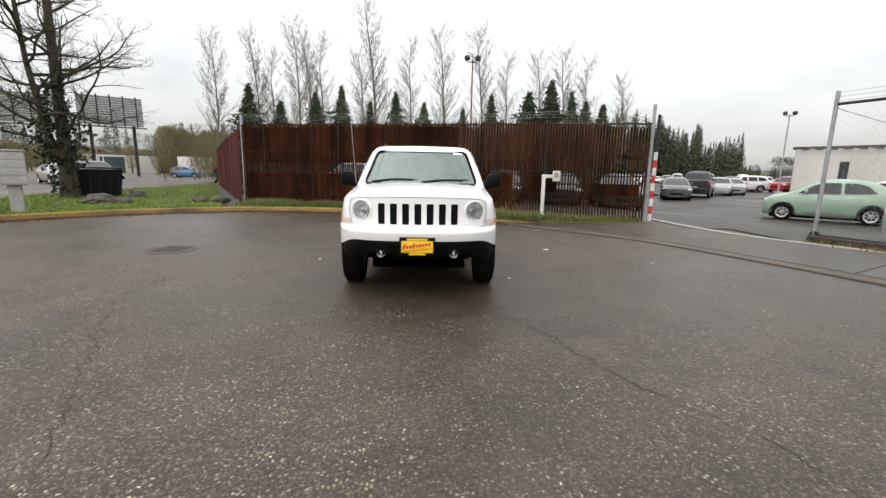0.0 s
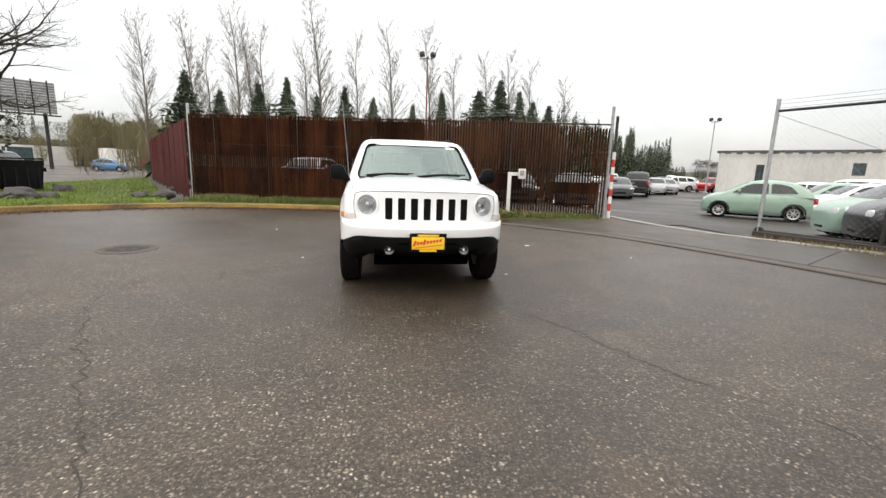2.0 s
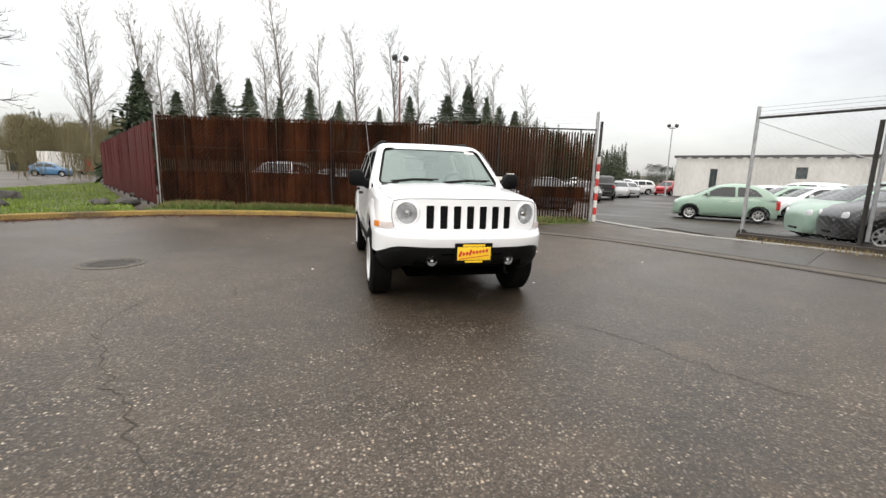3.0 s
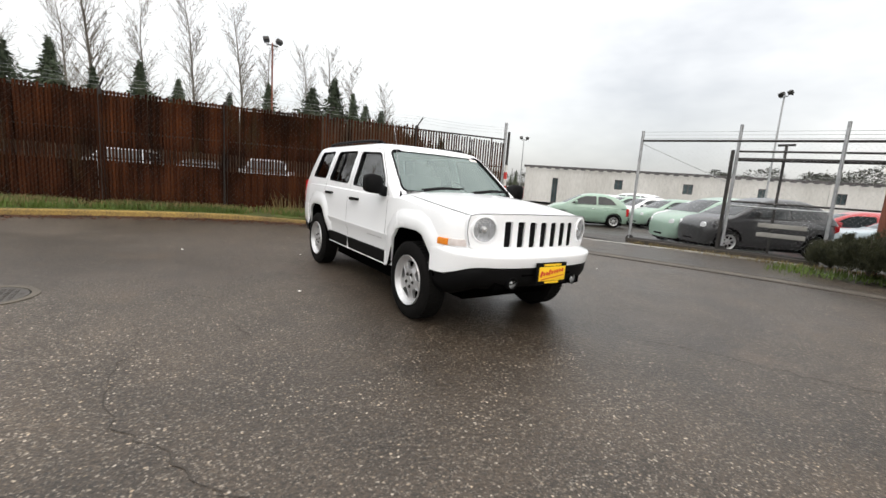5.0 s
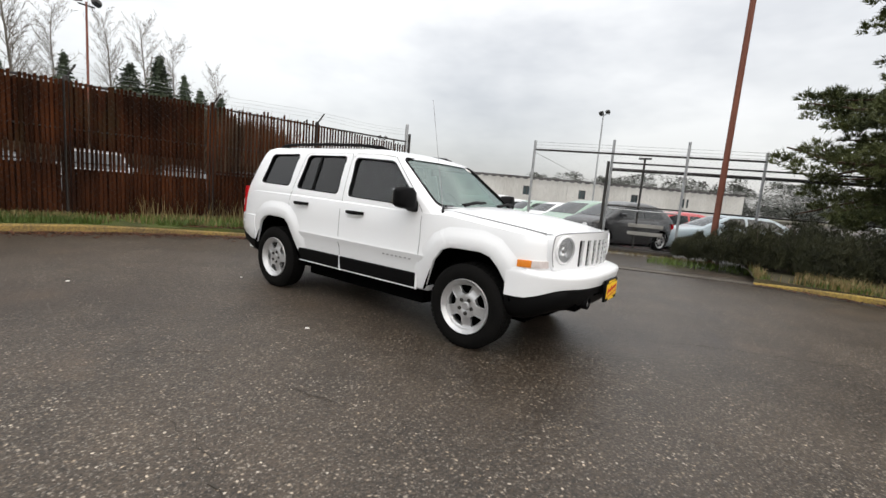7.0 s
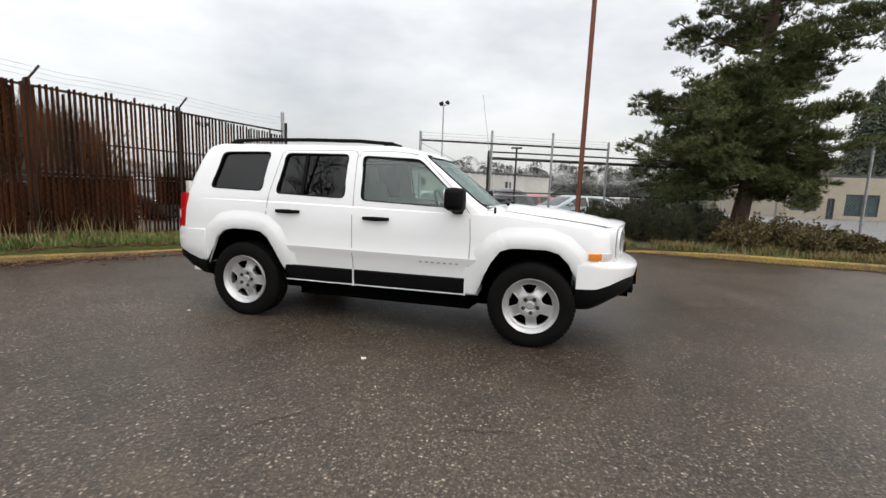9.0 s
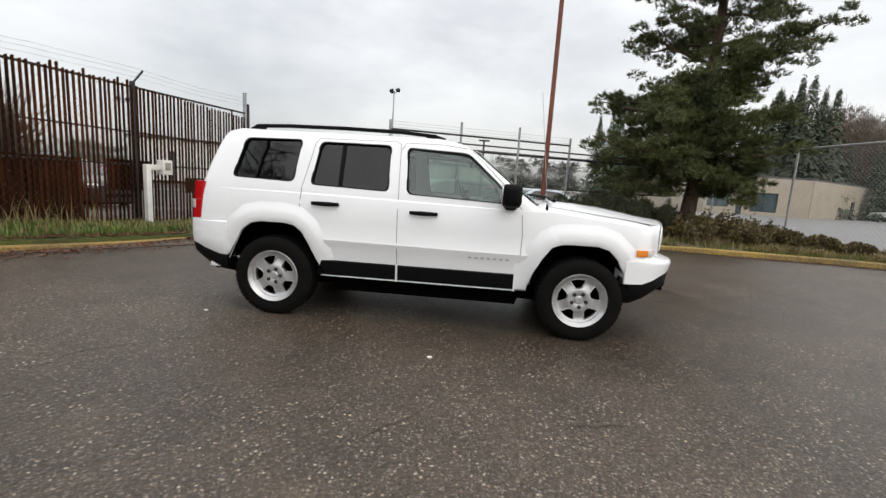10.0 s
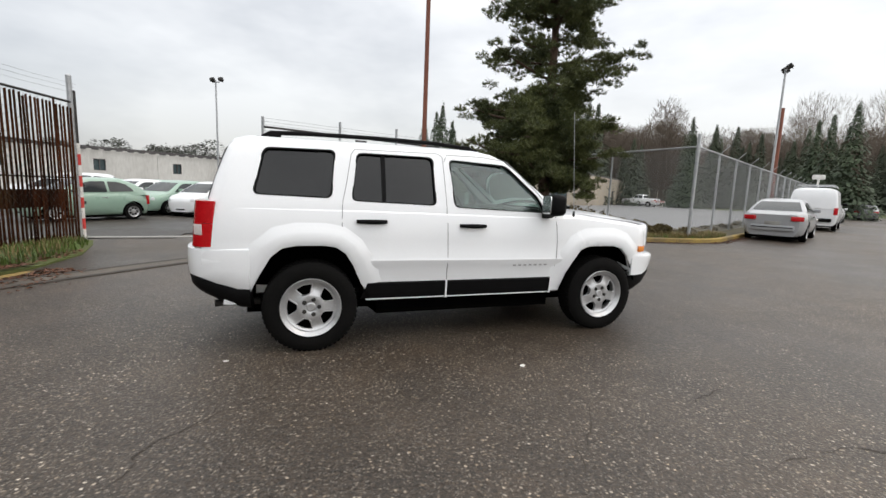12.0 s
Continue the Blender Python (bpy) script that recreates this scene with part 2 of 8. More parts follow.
CABIN = surface("grey_cabin_cloth", (0.1, 0.1, 0.1), (0.17, 0.17, 0.165), 8.0, (0.8, 0.95), fine=150)
SEAT = surface("pale_grey_seat_cloth", (0.3, 0.295, 0.28), (0.4, 0.39, 0.37), 8.0, (0.8, 0.95), fine=150)
WINDSCREEN = tinted_glass("windscreen_glass", (0.6, 0.7, 0.66), 3.0, (0.72, 0.84, 0.8))
SIDE_GLASS = tinted_glass("side_glass", (0.7, 0.78, 0.75), 1.65)
DARK_GLASS = tinted_glass("privacy_glass", (0.11, 0.115, 0.12), 1.5)
LENS = tinted_glass("lamp_lens", (0.92, 0.93, 0.94), 1.5)
AMBER = surface("amber_lens", (0.75, 0.2, 0.015), (0.85, 0.28, 0.025), 30.0, (0.15, 0.25), coat=0.5)
RED_LENS = surface("red_lens", (0.4, 0.004, 0.008), (0.52, 0.01, 0.014), 30.0, (0.2, 0.3), coat=0.15, spec=0.3)
PALE_LENS = surface("pale_lens", (0.6, 0.52, 0.5), (0.72, 0.66, 0.64), 30.0, (0.12, 0.2), coat=0.5)
PLATE_YELLOW = surface("yellow_plate", (0.85, 0.52, 0.02), (0.9, 0.58, 0.03), 12.0, (0.4, 0.5))
PLATE_RED = surface("red_print", (0.55, 0.03, 0.02), (0.6, 0.05, 0.03), 12.0, (0.4, 0.5))
CLEAR_LENS = surface("clear_lamp_lens", (0.66, 0.67, 0.69), (0.78, 0.79, 0.8), 40.0, (0.08, 0.16), coat=0.6)
REFLECTOR = surface("lamp_reflector", (0.78, 0.79, 0.8), (0.9, 0.9, 0.91), 40.0, (0.1, 0.2), metal=0.6)
BADGE = surface("badge_grey", (0.32, 0.32, 0.33), (0.42, 0.42, 0.43), 12.0, (0.3, 0.4), metal=0.5)

# ---- mesh tools ----
def tidy(bm, angle=35, weld=0.0):
    if weld:
        bmesh.ops.remove_doubles(bm, verts=bm.verts, dist=weld)
    bmesh.ops.recalc_face_normals(bm, faces=bm.faces)
    for f in bm.faces:
        f.smooth = True
    for e in bm.edges:
        e.smooth = len(e.link_faces) == 2 and e.calc_face_angle(4) < radians(angle)
    return bm


def mesh_of(name, bm, mats):
    me = bpy.data.meshes.new(name)
    bm.to_mesh(me)
    bm.free()
    for m in mats if isinstance(mats, (list, tuple)) else [mats]:
        me.materials.append(m)
    return me


def part(name, bm, mats, parent=None, label="", m=None, angle=35):
    """Links a bmesh as one mesh object, under a thing or a part if one is given."""
    ob = new(name, mesh_of(name, tidy(bm, angle), mats))
    if m is not None:
        ob.matrix_basis = m
    if parent is not None:
        ob.parent = parent
    return tagged(ob, label)


def thing(name, label, category, m=None, group="", kind=""):
    ob = new(name)
    ob.empty_display_size = 0.2
    if m is not None:
        ob.matrix_basis = m
    return tagged(ob, label, category, group, kind)


def box(bm, c, s, rot=None, bevel=0.0, mi=0):
    """A box of size s centred at c; rot: a turn about its centre."""
    m = Matrix.Translation(c) @ (rot if rot is not None else Matrix()) @ Matrix.Diagonal((*s, 1))
    made = bmesh.ops.create_cube(bm, size=1.0, matrix=m)
    if bevel:
        edges = list({e for v in made["verts"] for e in v.link_edges})
        done = bmesh.ops.bevel(bm, geom=edges, offset=bevel, segments=2, affect="EDGES", profile=0.6)
        for f in done["faces"]:
            f.material_index = mi
    if mi:
        for v in made["verts"]:
            if v.is_valid:
                for f in v.link_faces:
                    f.material_index = mi
    return bm


def loft(bm, rings, cap=True, closed=True, mi=0):
    rows = [[bm.verts.new(p) for p in ring] for ring in rings]
    count = len(rows[0])
    for a, b in zip(rows, rows[1:]):
        for k in range(count if closed else count - 1):
            f = bm.faces.new((a[k], a[(k + 1) % count], b[(k + 1) % count], b[k]))
            f.material_index = mi
    if cap and closed:
        for f in (bm.faces.new(rows[0][::-1]), bm.faces.new(rows[-1])):
            f.material_index = mi
    return rows


def tube(bm, pts, radius, sides=8, mi=0, cap=True):
    """A round bar along pts; radius: one for all, or one for each point."""
    pts = [Vector(p) for p in pts]
    radii = radius if isinstance(radius, (list, tuple)) else [radius] * len(pts)
    rings, ref = [], None
    for k, p in enumerate(pts):
        d = (pts[min(k + 1, len(pts) - 1)] - pts[max(k - 1, 0)]).normalized()
        if ref is None or abs(ref.dot(d)) > 0.95:
            ref = Vector((0, 0, 1)) if abs(d.z) < 0.9 else Vector((1, 0, 0))
        a = (ref - d * ref.dot(d)).normalized()
        ref, b = a, d.cross(a)
        rings.append([p + radii[k] * (a * math.cos(q) + b * math.sin(q)) for q in (2 * math.pi * i / sides for i in range(sides))])
    return loft(bm, rings, cap, True, mi)


def disc_loft(bm, profile, sides=32, axis="x", mi=0, closed_ends=True):
    """A turned body: profile rows of (along the axis, radius)."""
    rings = []
    for u, r in profile:
        ring = []
        for i in range(sides):
            q = 2 * math.pi * i / sides
            c, s = r * math.cos(q), r * math.sin(q)
            ring.append((u, c, s) if axis == "x" else (c, u, s) if axis == "y" else (c, s, u))
        rings.append(ring)
    return loft(bm, rings, closed_ends, True, mi)


def prism(bm, outline, axis, lo, hi, mi=0):
    """An outline of (u, v) drawn out along an axis: x takes (y, z), y takes (x, z), z takes (x, y)."""
    def place(u, v, w):
        return (w, u, v) if axis == "x" else (u, w, v) if axis == "y" else (u, v, w)
    loft(bm, [[place(u, v, lo) for u, v in outline], [place(u, v, hi) for u, v in outline]], True, True, mi)
    return bm


def rounded(outline, radius, steps=4):
    """An outline with its corners rounded."""
    pts, out = [Vector(p) for p in outline], []
    for k, p in enumerate(pts):
        a, b = pts[k - 1] - p, pts[(k + 1) % len(pts)] - p
        r = min(radius, a.length * 0.45, b.length * 0.45)
        s, e = p + a.normalized() * r, p + b.normalized() * r
        for i in range(steps + 1):
            t = i / steps
            out.append(tuple(s * (1 - t) ** 2 + p * 2 * t * (1 - t) + e * t ** 2))
    return out


def carve(bm, cutter, op="DIFFERENCE"):
    """A boolean of two closed meshes."""
    obs = []
    for b in (bm, cutter):
        bmesh.ops.recalc_face_normals(b, faces=b.faces)
        me = bpy.data.meshes.new("work")
        b.to_mesh(me)
        b.free()
        obs.append(new("work", me))
    mod = obs[0].modifiers.new("cut", "BOOLEAN")
    mod.object, mod.operation, mod.solver = obs[1], op, "EXACT"
    deps = bpy.context.evaluated_depsgraph_get()
    deps.update()
    me = bpy.data.meshes.new_from_object(obs[0].evaluated_get(deps))
    out = bmesh.new()
    out.from_mesh(me)
    for ob in obs:
        old = ob.data
        bpy.data.objects.remove(ob)
        bpy.data.meshes.remove(old)
    bpy.data.meshes.remove(me)
    return out


def curve_points(pts, step=0.25):
    """A smooth line through pts, in the plan."""
    pts = [Vector((*p, 0)[:3]) for p in pts]
    line = []
    for k in range(len(pts) - 1):
        p0, p1, p2, p3 = pts[max(k - 1, 0)], pts[k], pts[k + 1], pts[min(k + 2, len(pts) - 1)]
        count = max(1, int((p2 - p1).length / step))
        for i in range(count):
            t = i / count
            line.append(0.5 * (2 * p1 + (p2 - p0) * t + (2 * p0 - 5 * p1 + 4 * p2 - p3) * t * t + (3 * p1 - p0 - 3 * p2 + p3) * t ** 3))
    return line + [pts[-1]]


def normals_of(line):
    out = []
    for k in range(len(line)):
        d = (line[min(k + 1, len(line) - 1)] - line[max(k - 1, 0)]).normalized()
        out.append(Vector((-d.y, d.x, 0)))
    return out


def ribbon(name, line, section, mats, label, category, kind="structure", lift=None, closed=True):
    """A section of (across, up) drawn along a line in the plan; lift: heights scaled along the way."""
    bm = bmesh.new()
    rings = []
    for k, (p, q) in enumerate(zip(line, normals_of(line))):
        s = 1.0 if lift is None else lift(k / (len(line) - 1))
        rings.append([p + q * a + Vector((0, 0, z * s)) for a, z in section])
    loft(bm, rings, closed, closed)
    return tagged(part(name, bm, mats), label, category, kind=kind)


def inside(poly, x, y):
    hit = False
    for k in range(len(poly)):
        (x1, y1), (x2, y2) = poly[k - 1], poly[k]
        if (y1 > y) != (y2 > y) and x < (x2 - x1) * (y - y1) / (y2 - y1) + x1:
            hit = not hit
    return hit

# ---- ground, kerbs, verges ----
def ground_height(x, y):
    """The lot beyond the gate lies a little lower than the road."""
    s = (x - 7.6) * 0.94 + (y - 2.3) * 0.34
    u = min(1.0, max(0.0, s / 8.0)) if y > -6.5 else 0.0
    if x * x + y * y > 14400:
        u *= max(0.0, 1 - (math.hypot(x, y) - 120) / 60)
    return -0.24 * u * u * (3 - 2 * u)


def ground_sheet():
    bm = bmesh.new()
    radii = [0.0] + [1.5 * k for k in range(1, 28)] + [50, 70, 100, 120, 180, 320, 600, 1200, 2600]
    rings = [[bm.verts.new((0, 0, 0))]]
    for r in radii[1:]:
        rings.append([bm.verts.new((r * math.cos(a), r * math.sin(a), ground_height(r * math.cos(a), r * math.sin(a)))) for a in (2 * math.pi * k / 96 for k in range(96))])
    for k in range(96):
        bm.faces.new((rings[0][0], rings[1][k], rings[1][(k + 1) % 96]))
        for a, b in zip(rings[1:], rings[2:]):
            bm.faces.new((a[k], b[k], b[(k + 1) % 96], a[(k + 1) % 96]))
    return tagged(part("ground", bm, ASPHALT), "damp worn grey asphalt with pale stone chips", "asphalt", kind="structure")


def flat_patch(name, outline, z, mat, label, category, thick=0.0):
    bm = bmesh.new()
    if thick:
        prism(bm, outline, "z", z - thick, z)
    else:
        bm.faces.new([bm.verts.new((x, y, z)) for x, y in outline])
    return tagged(part(name, bm, mat), label, category, kind="structure")


ground_sheet()

KERB_A = curve_points([(-11.9, -3.5), (-11.9, -1.0), (-11.2, 1.4), (-9.8, 3.7), (-8.2, 5.5), (-6.1, 6.75), (-4.4, 7.05), (-2.5, 6.98), (-1.0, 6.6),
                       (0.3, 5.95), (1.2, 5.4), (2.1, 4.95), (3.0, 4.72)], 0.3)
KERB_B = curve_points([(6.4, -3.3), (6.35, -4.4), (6.05, -6.0), (5.8, -8.2), (5.55, -9.6), (5.6, -10.6), (6.1, -11.8), (7.6, -14.8), (12.2, -24.0), (22.0, -43.6), (42.0, -83.6)], 0.35)
GUTTER_LINE = curve_points([(0.9, 5.35), (1.8, 4.6), (2.6, 3.85), (3.45, 3.0), (4.2, 2.1), (4.74, 1.1), (5.18, 0.05), (5.56, -0.9), (5.9, -1.9), (6.12, -2.75), (6.3, -3.4)], 0.3)
KERB_SECTION = [(-0.075, 0.0), (-0.07, 0.105), (-0.05, 0.128), (-0.02, 0.135), (0.06, 0.13), (0.075, 0.12), (0.075, 0.0)]
ribbon("kerb_verge", KERB_A, KERB_SECTION, KERB_WORN, "worn yellow-painted concrete kerb stained with dirt", "kerb", lift=lambda t: min(1.0, max(0.05, (1 - t) * 5)))
ribbon("kerb_planter", KERB_B, KERB_SECTION, KERB, "worn yellow-painted concrete kerb with moss", "kerb", lift=lambda t: min(1.0, 0.25 + t * 30))
ribbon("gutter", GUTTER_LINE, [(-0.04, 0.0), (-0.04, 0.012), (0.1, 0.006), (0.26, 0.014), (0.26, 0.0)], GUTTER, "flush concrete gutter across the driveway, silted", "gutter")
for k, offset in enumerate((-0.06, 0.3)):
    q = normals_of(GUTTER_LINE)
    ribbon("gutter_joint", [p + n * offset for p, n in zip(GUTTER_LINE, q)], [(-0.05, 0.0), (-0.045, 0.016), (0.045, 0.016), (0.05, 0.0)], SILT, "dark silted joint beside the gutter", "joint")
# silt and leaf dirt along the foot of the kerbs
for name, line in (("silt_strip", KERB_A), ("silt_strip", KERB_B)):
    rnd = random.Random(5)
    bm = bmesh.new()
    q = normals_of(line)
    side = -1
    a = [p + n * side * 0.07 + Vector((0, 0, 0.005)) for p, n in zip(line, q)]
    b = [p + n * side * (0.2 + 0.22 * rnd.random()) + Vector((0, 0, 0.004)) for p, n in zip(line, q)]
    loft(bm, [list(r) for r in zip(a, b)], False, False)
    tagged(part(name, bm, SILT), "brown silt and rotted leaves along the kerb foot", "silt", kind="structure")

LOT_EDGE = [(6.35, 6.0), (7.0, 3.6), (8.0, 2.2), (8.75, 0.3), (9.4, -1.5), (10.1, -3.2), (11.5, -6.0), (60, -12), (80, 40), (50, 75), (10, 60), (-3, 30), (-4.5, 12), (6.3, 8.0)]


def lot_sheet():
    """A fine sheet over the lot, laid just above the ground."""
    bm = bmesh.new()
    grid = {}
    xs = [-4.5 + 1.0 * k for k in range(40)] + [36 + 4.0 * k for k in range(12)]
    ys = [-12 + 1.0 * k for k in range(42)] + [32 + 4.0 * k for k in range(12)]
    for i in range(len(xs) - 1):
        for j in range(len(ys) - 1):
            if inside(LOT_EDGE, (xs[i] + xs[i + 1]) / 2, (ys[j] + ys[j + 1]) / 2):
                corner = []
                for a, b in ((i, j), (i + 1, j), (i + 1, j + 1), (i, j + 1)):
                    if (a, b) not in grid:
                        grid[a, b] = bm.verts.new((xs[a], ys[b], ground_height(xs[a], ys[b]) + 0.02))
                    corner.append(grid[a, b])
                bm.faces.new(corner)
    tagged(part("lot_pavement", bm, LOT_ASPHALT), "wet dark asphalt of the car lot", "asphalt", kind="structure")


lot_sheet()
flat_patch("building_yard", [(9, -10.5), (30, -12.5), (75, -16), (90, -70), (40, -70), (11, -18.5)], 0.006, PALE_ASPHALT, "pale grey dry asphalt yard", "asphalt")
flat_patch("far_lawn", [(30, -75), (24, -62), (45, -56), (60, -75), (70, -110), (48, -120)], 0.012, TURF, "green lawn far down the street", "lawn")
TRACK_LINE = curve_points([(6.62, 6.6), (6.68, 5.2), (6.85, 3.6), (7.2, 2.45), (7.75, 1.5), (8.4, 0.3), (9.1, -1.4)], 0.3)
ribbon("gate_track", TRACK_LINE, [(-0.11, -0.02), (-0.11, 0.022), (-0.02, 0.026), (0.0, 0.014), (0.02, 0.026), (0.11, 0.022), (0.11, -0.02)], CONCRETE, "pale worn concrete strip of the gate track", "gate track")
apron = [(p.x, p.y) for p in (q + n * 0.36 for q, n in zip(GUTTER_LINE, normals_of(GUTTER_LINE)) if 1.2 > -q.y > -4.6)]
flat_patch("driveway_apron", apron + [(8.0, 0.4), (7.5, 1.6), (7.0, 2.55), (6.68, 3.7), (6.5, 5.3)], 0.009, APRON, "brown silty broken pavement of the driveway", "pavement", 0.02)


def bank(name, line, back, height, mat, label, cells=6, sink=None):
    """Ground behind a kerb that climbs gently to a back line."""
    bm = bmesh.new()
    rows = []
    for k, p in enumerate(line):
        b = back(k / (len(line) - 1), p)
        row = [(p.x, p.y, -0.03)]
        for i in range(cells + 1):
            t = i / cells
            z = 0.115 + (height - 0.115) * min(1.0, t * 1.3) + 0.02 * noise.noise((p.x * 1.3, p.y * 1.3, t * 4))
            z *= 1.0 if sink is None else sink(k / (len(line) - 1))
            row.append((p.x + (b[0] - p.x) * t, p.y + (b[1] - p.y) * t, z))
        rows.append(row)
    loft(bm, rows, False, False)
    return tagged(part(name, bm, mat), label, "grass verge", kind="structure")


FENCE_A, FENCE_B = Vector((-6.14, 8.39, 0)), Vector((6.12, 5.47, 0))
FENCE_DIR = (FENCE_B - FENCE_A).normalized()
FENCE_TURN = Matrix.Rotation(math.atan2(FENCE_DIR.y, FENCE_DIR.x), 4, "Z")


def fence_back(t, p):
    s = max(0.0, min(12.6, (Vector((p.x, p.y, 0)) - FENCE_A).dot(FENCE_DIR)))
    b = FENCE_A + FENCE_DIR * s + Vector((0.05, 0.25, 0))
    return b.x, b.y


VERGE_LINE = [p + n * 0.07 for p, n in zip(KERB_A, normals_of(KERB_A)) if p.x > -6.3] + [Vector((4.2, 4.75, 0)), Vector((5.4, 5.05, 0)), Vector((6.2, 5.35, 0))]
bank("verge", VERGE_LINE, fence_back, 0.2, TURF, "grassy verge under the slatted fence", sink=lambda t: 1.0 if t < 0.72 else max(0.06, (1 - t) / 0.28))
LAWN_LINE = [p + n * 0.07 for p, n in zip(KERB_A, normals_of(KERB_A)) if p.x <= -6.0]


def lawn_back(t, p):
    if t < 0.45:
        return p.x - 1.6 - 3.5 * t, p.y + 1.0 + 5.0 * t
    u = (t - 0.45) / 0.55
    return -14.2 - 1.3 * u, 9.5 + 16.0 * u


bank("lawn", LAWN_LINE, lawn_back, 0.2, TURF, "short wet green lawn beside the maroon fence", 10)
PLANTER_LINE = [p - n * -0.07 for p, n in zip(KERB_B, normals_of(KERB_B)) if p.y > -60]
bank("planter", PLANTER_LINE, lambda t, p: (p.x + (3.0 + 1.8 * math.sin(min(1, t * 9) * 3.0) if p.y > -11 else 1.3), p.y + (0.4 if p.y > -10 else 0.6)), 0.24, SOIL, "planted bank of bare soil behind the yellow kerb", 8)


def blades(name, spots, mat, label, tall, seed, category="grass"):
    """Tufts of thin bent blades at the given places."""
    rnd = random.Random(seed)
    verts, faces = [], []
    for x, y, z in spots:
        h, a, lean = tall * rnd.uniform(0.5, 1.3), rnd.uniform(0, 6.283), rnd.uniform(0.1, 0.6)
        w = 0.007 + 0.006 * rnd.random()
        dx, dy, lx, ly = w * math.cos(a), w * math.sin(a), -math.sin(a) * lean * h, math.cos(a) * lean * h
        k = len(verts)
        verts += [(x - dx, y - dy, z - 0.01), (x + dx, y + dy, z - 0.01), (x + dx * 0.6 + lx * 0.4, y + dy * 0.6 + ly * 0.4, z + h * 0.6), (x - dx * 0.6 + lx * 0.4, y - dy * 0.6 + ly * 0.4, z + h * 0.6), (x + lx, y + ly, z + h)]
        faces += [(k, k + 1, k + 2, k + 3), (k + 3, k + 2, k + 4)]
    me = bpy.data.meshes.new(name)
    me.from_pydata(verts, [], faces)
    me.materials.append(mat)
    return tagged(new(name, me), label, category, kind="stuff")


def verge_spots(count, seed, near=0.0, far=1.0, lo=-6.2, hi=5.9):
    rnd = random.Random(seed)
    out = []
    while len(out) < count:
        k = rnd.randrange(len(VERGE_LINE) - 1)
        u = rnd.random()
        p = VERGE_LINE[k].lerp(VERGE_LINE[k + 1], u)
        if not lo < p.x < hi:
            continue
        b = fence_back(0, p)
        t = near + (far - near) * rnd.random()
        x, y = p.x + (b[0] - p.x) * t, p.y + (b[1] - p.y) * t
        if noise.noise((x * 0.9, y * 0.9, 3.0)) + rnd.uniform(-0.25, 0.5) < 0:
            continue
        s = (k + u) / (len(VERGE_LINE) - 1)
        z = (0.115 + 0.085 * min(1, t * 1.3)) * (1.0 if s < 0.72 else max(0.06, (1 - s) / 0.28))
        out.append((x, y, z))
    return out


blades("verge_grass", verge_spots(13000, 11, 0.1), VERGE_GRASS, "long green grass under the fence", 0.13, 12)
blades("verge_dry_grass", verge_spots(6500, 13, 0.25, 1.0), DRY_GRASS, "dead straw-coloured grass stalks at the fence foot", 0.15, 14)


blades("dead_stalks", verge_spots(220, 15, 0.6, 0.95, -0.5, 2.4), DRY_GRASS, "tall dead weed stalks against the fence", 0.45, 16)


def lawn_spots(count, seed):
    rnd = random.Random(seed)
    out = []
    while len(out) < count:
        k = rnd.randrange(len(LAWN_LINE) - 1)
        s = (k + rnd.random()) / (len(LAWN_LINE) - 1)
        p = LAWN_LINE[k].lerp(LAWN_LINE[k + 1], s * (len(LAWN_LINE) - 1) - k)
        b, t = lawn_back(s, p), rnd.random() ** 1.5
        out.append((p.x + (b[0] - p.x) * t, p.y + (b[1] - p.y) * t, 0.115 + 0.085 * min(1, t * 1.3)))
    return out


blades("lawn_grass", lawn_spots(26000, 21), GRASS, "short bright green lawn grass", 0.08, 22)


def planter_spots(count, seed, reach, lo=-12.0):
    rnd = random.Random(seed)
    line = [p for p in PLANTER_LINE if p.y > lo]
    out = []
    while len(out) < count:
        k = rnd.randrange(len(line) - 1)
        p = line[k].lerp(line[k + 1], rnd.random())
        d = reach * rnd.random() ** 1.6
        if noise.noise((p.x * 1.2 + d, p.y * 1.2, 7.0)) + rnd.uniform(-0.3, 0.5) > 0:
            out.append((p.x + d, p.y + 0.1 * d, 0.115 + 0.05 * min(1, d)))
    return out


blades("planter_grass", planter_spots(5000, 31, 1.2), VERGE_GRASS, "mossy green grass along the planter kerb", 0.1, 32)
blades("planter_dry_grass", planter_spots(4500, 33, 1.5), DRY_GRASS, "straw-coloured dead grass along the planter kerb", 0.16, 34)


def leaf_litter(name, spots, mat, label, seed):
    rnd = random.Random(seed)
    verts, faces = [], []
    for x, y, z in spots:
        a, s = rnd.uniform(0, 6.283), rnd.uniform(0.02, 0.045)
        c, d, k = math.cos(a) * s, math.sin(a) * s, len(verts)
        verts += [(x + c, y + d, z + 0.01), (x - d * 0.5, y + c * 0.5, z + 0.012 + s * 0.4 * rnd.random()), (x - c, y - d, z + 0.008), (x + d * 0.5, y - c * 0.5, z + 0.012 + s * 0.3 * rnd.random())]
        faces.append((k, k + 1, k + 2, k + 3))
    me = bpy.data.meshes.new(name)
    me.from_pydata(verts, [], faces)
    me.materials.append(mat)
    return tagged(new(name, me), label, "leaves", kind="stuff")


LEAF = surface("dead_leaves", (0.055, 0.02, 0.01), (0.17, 0.07, 0.032), 3.0, (0.6, 0.85))


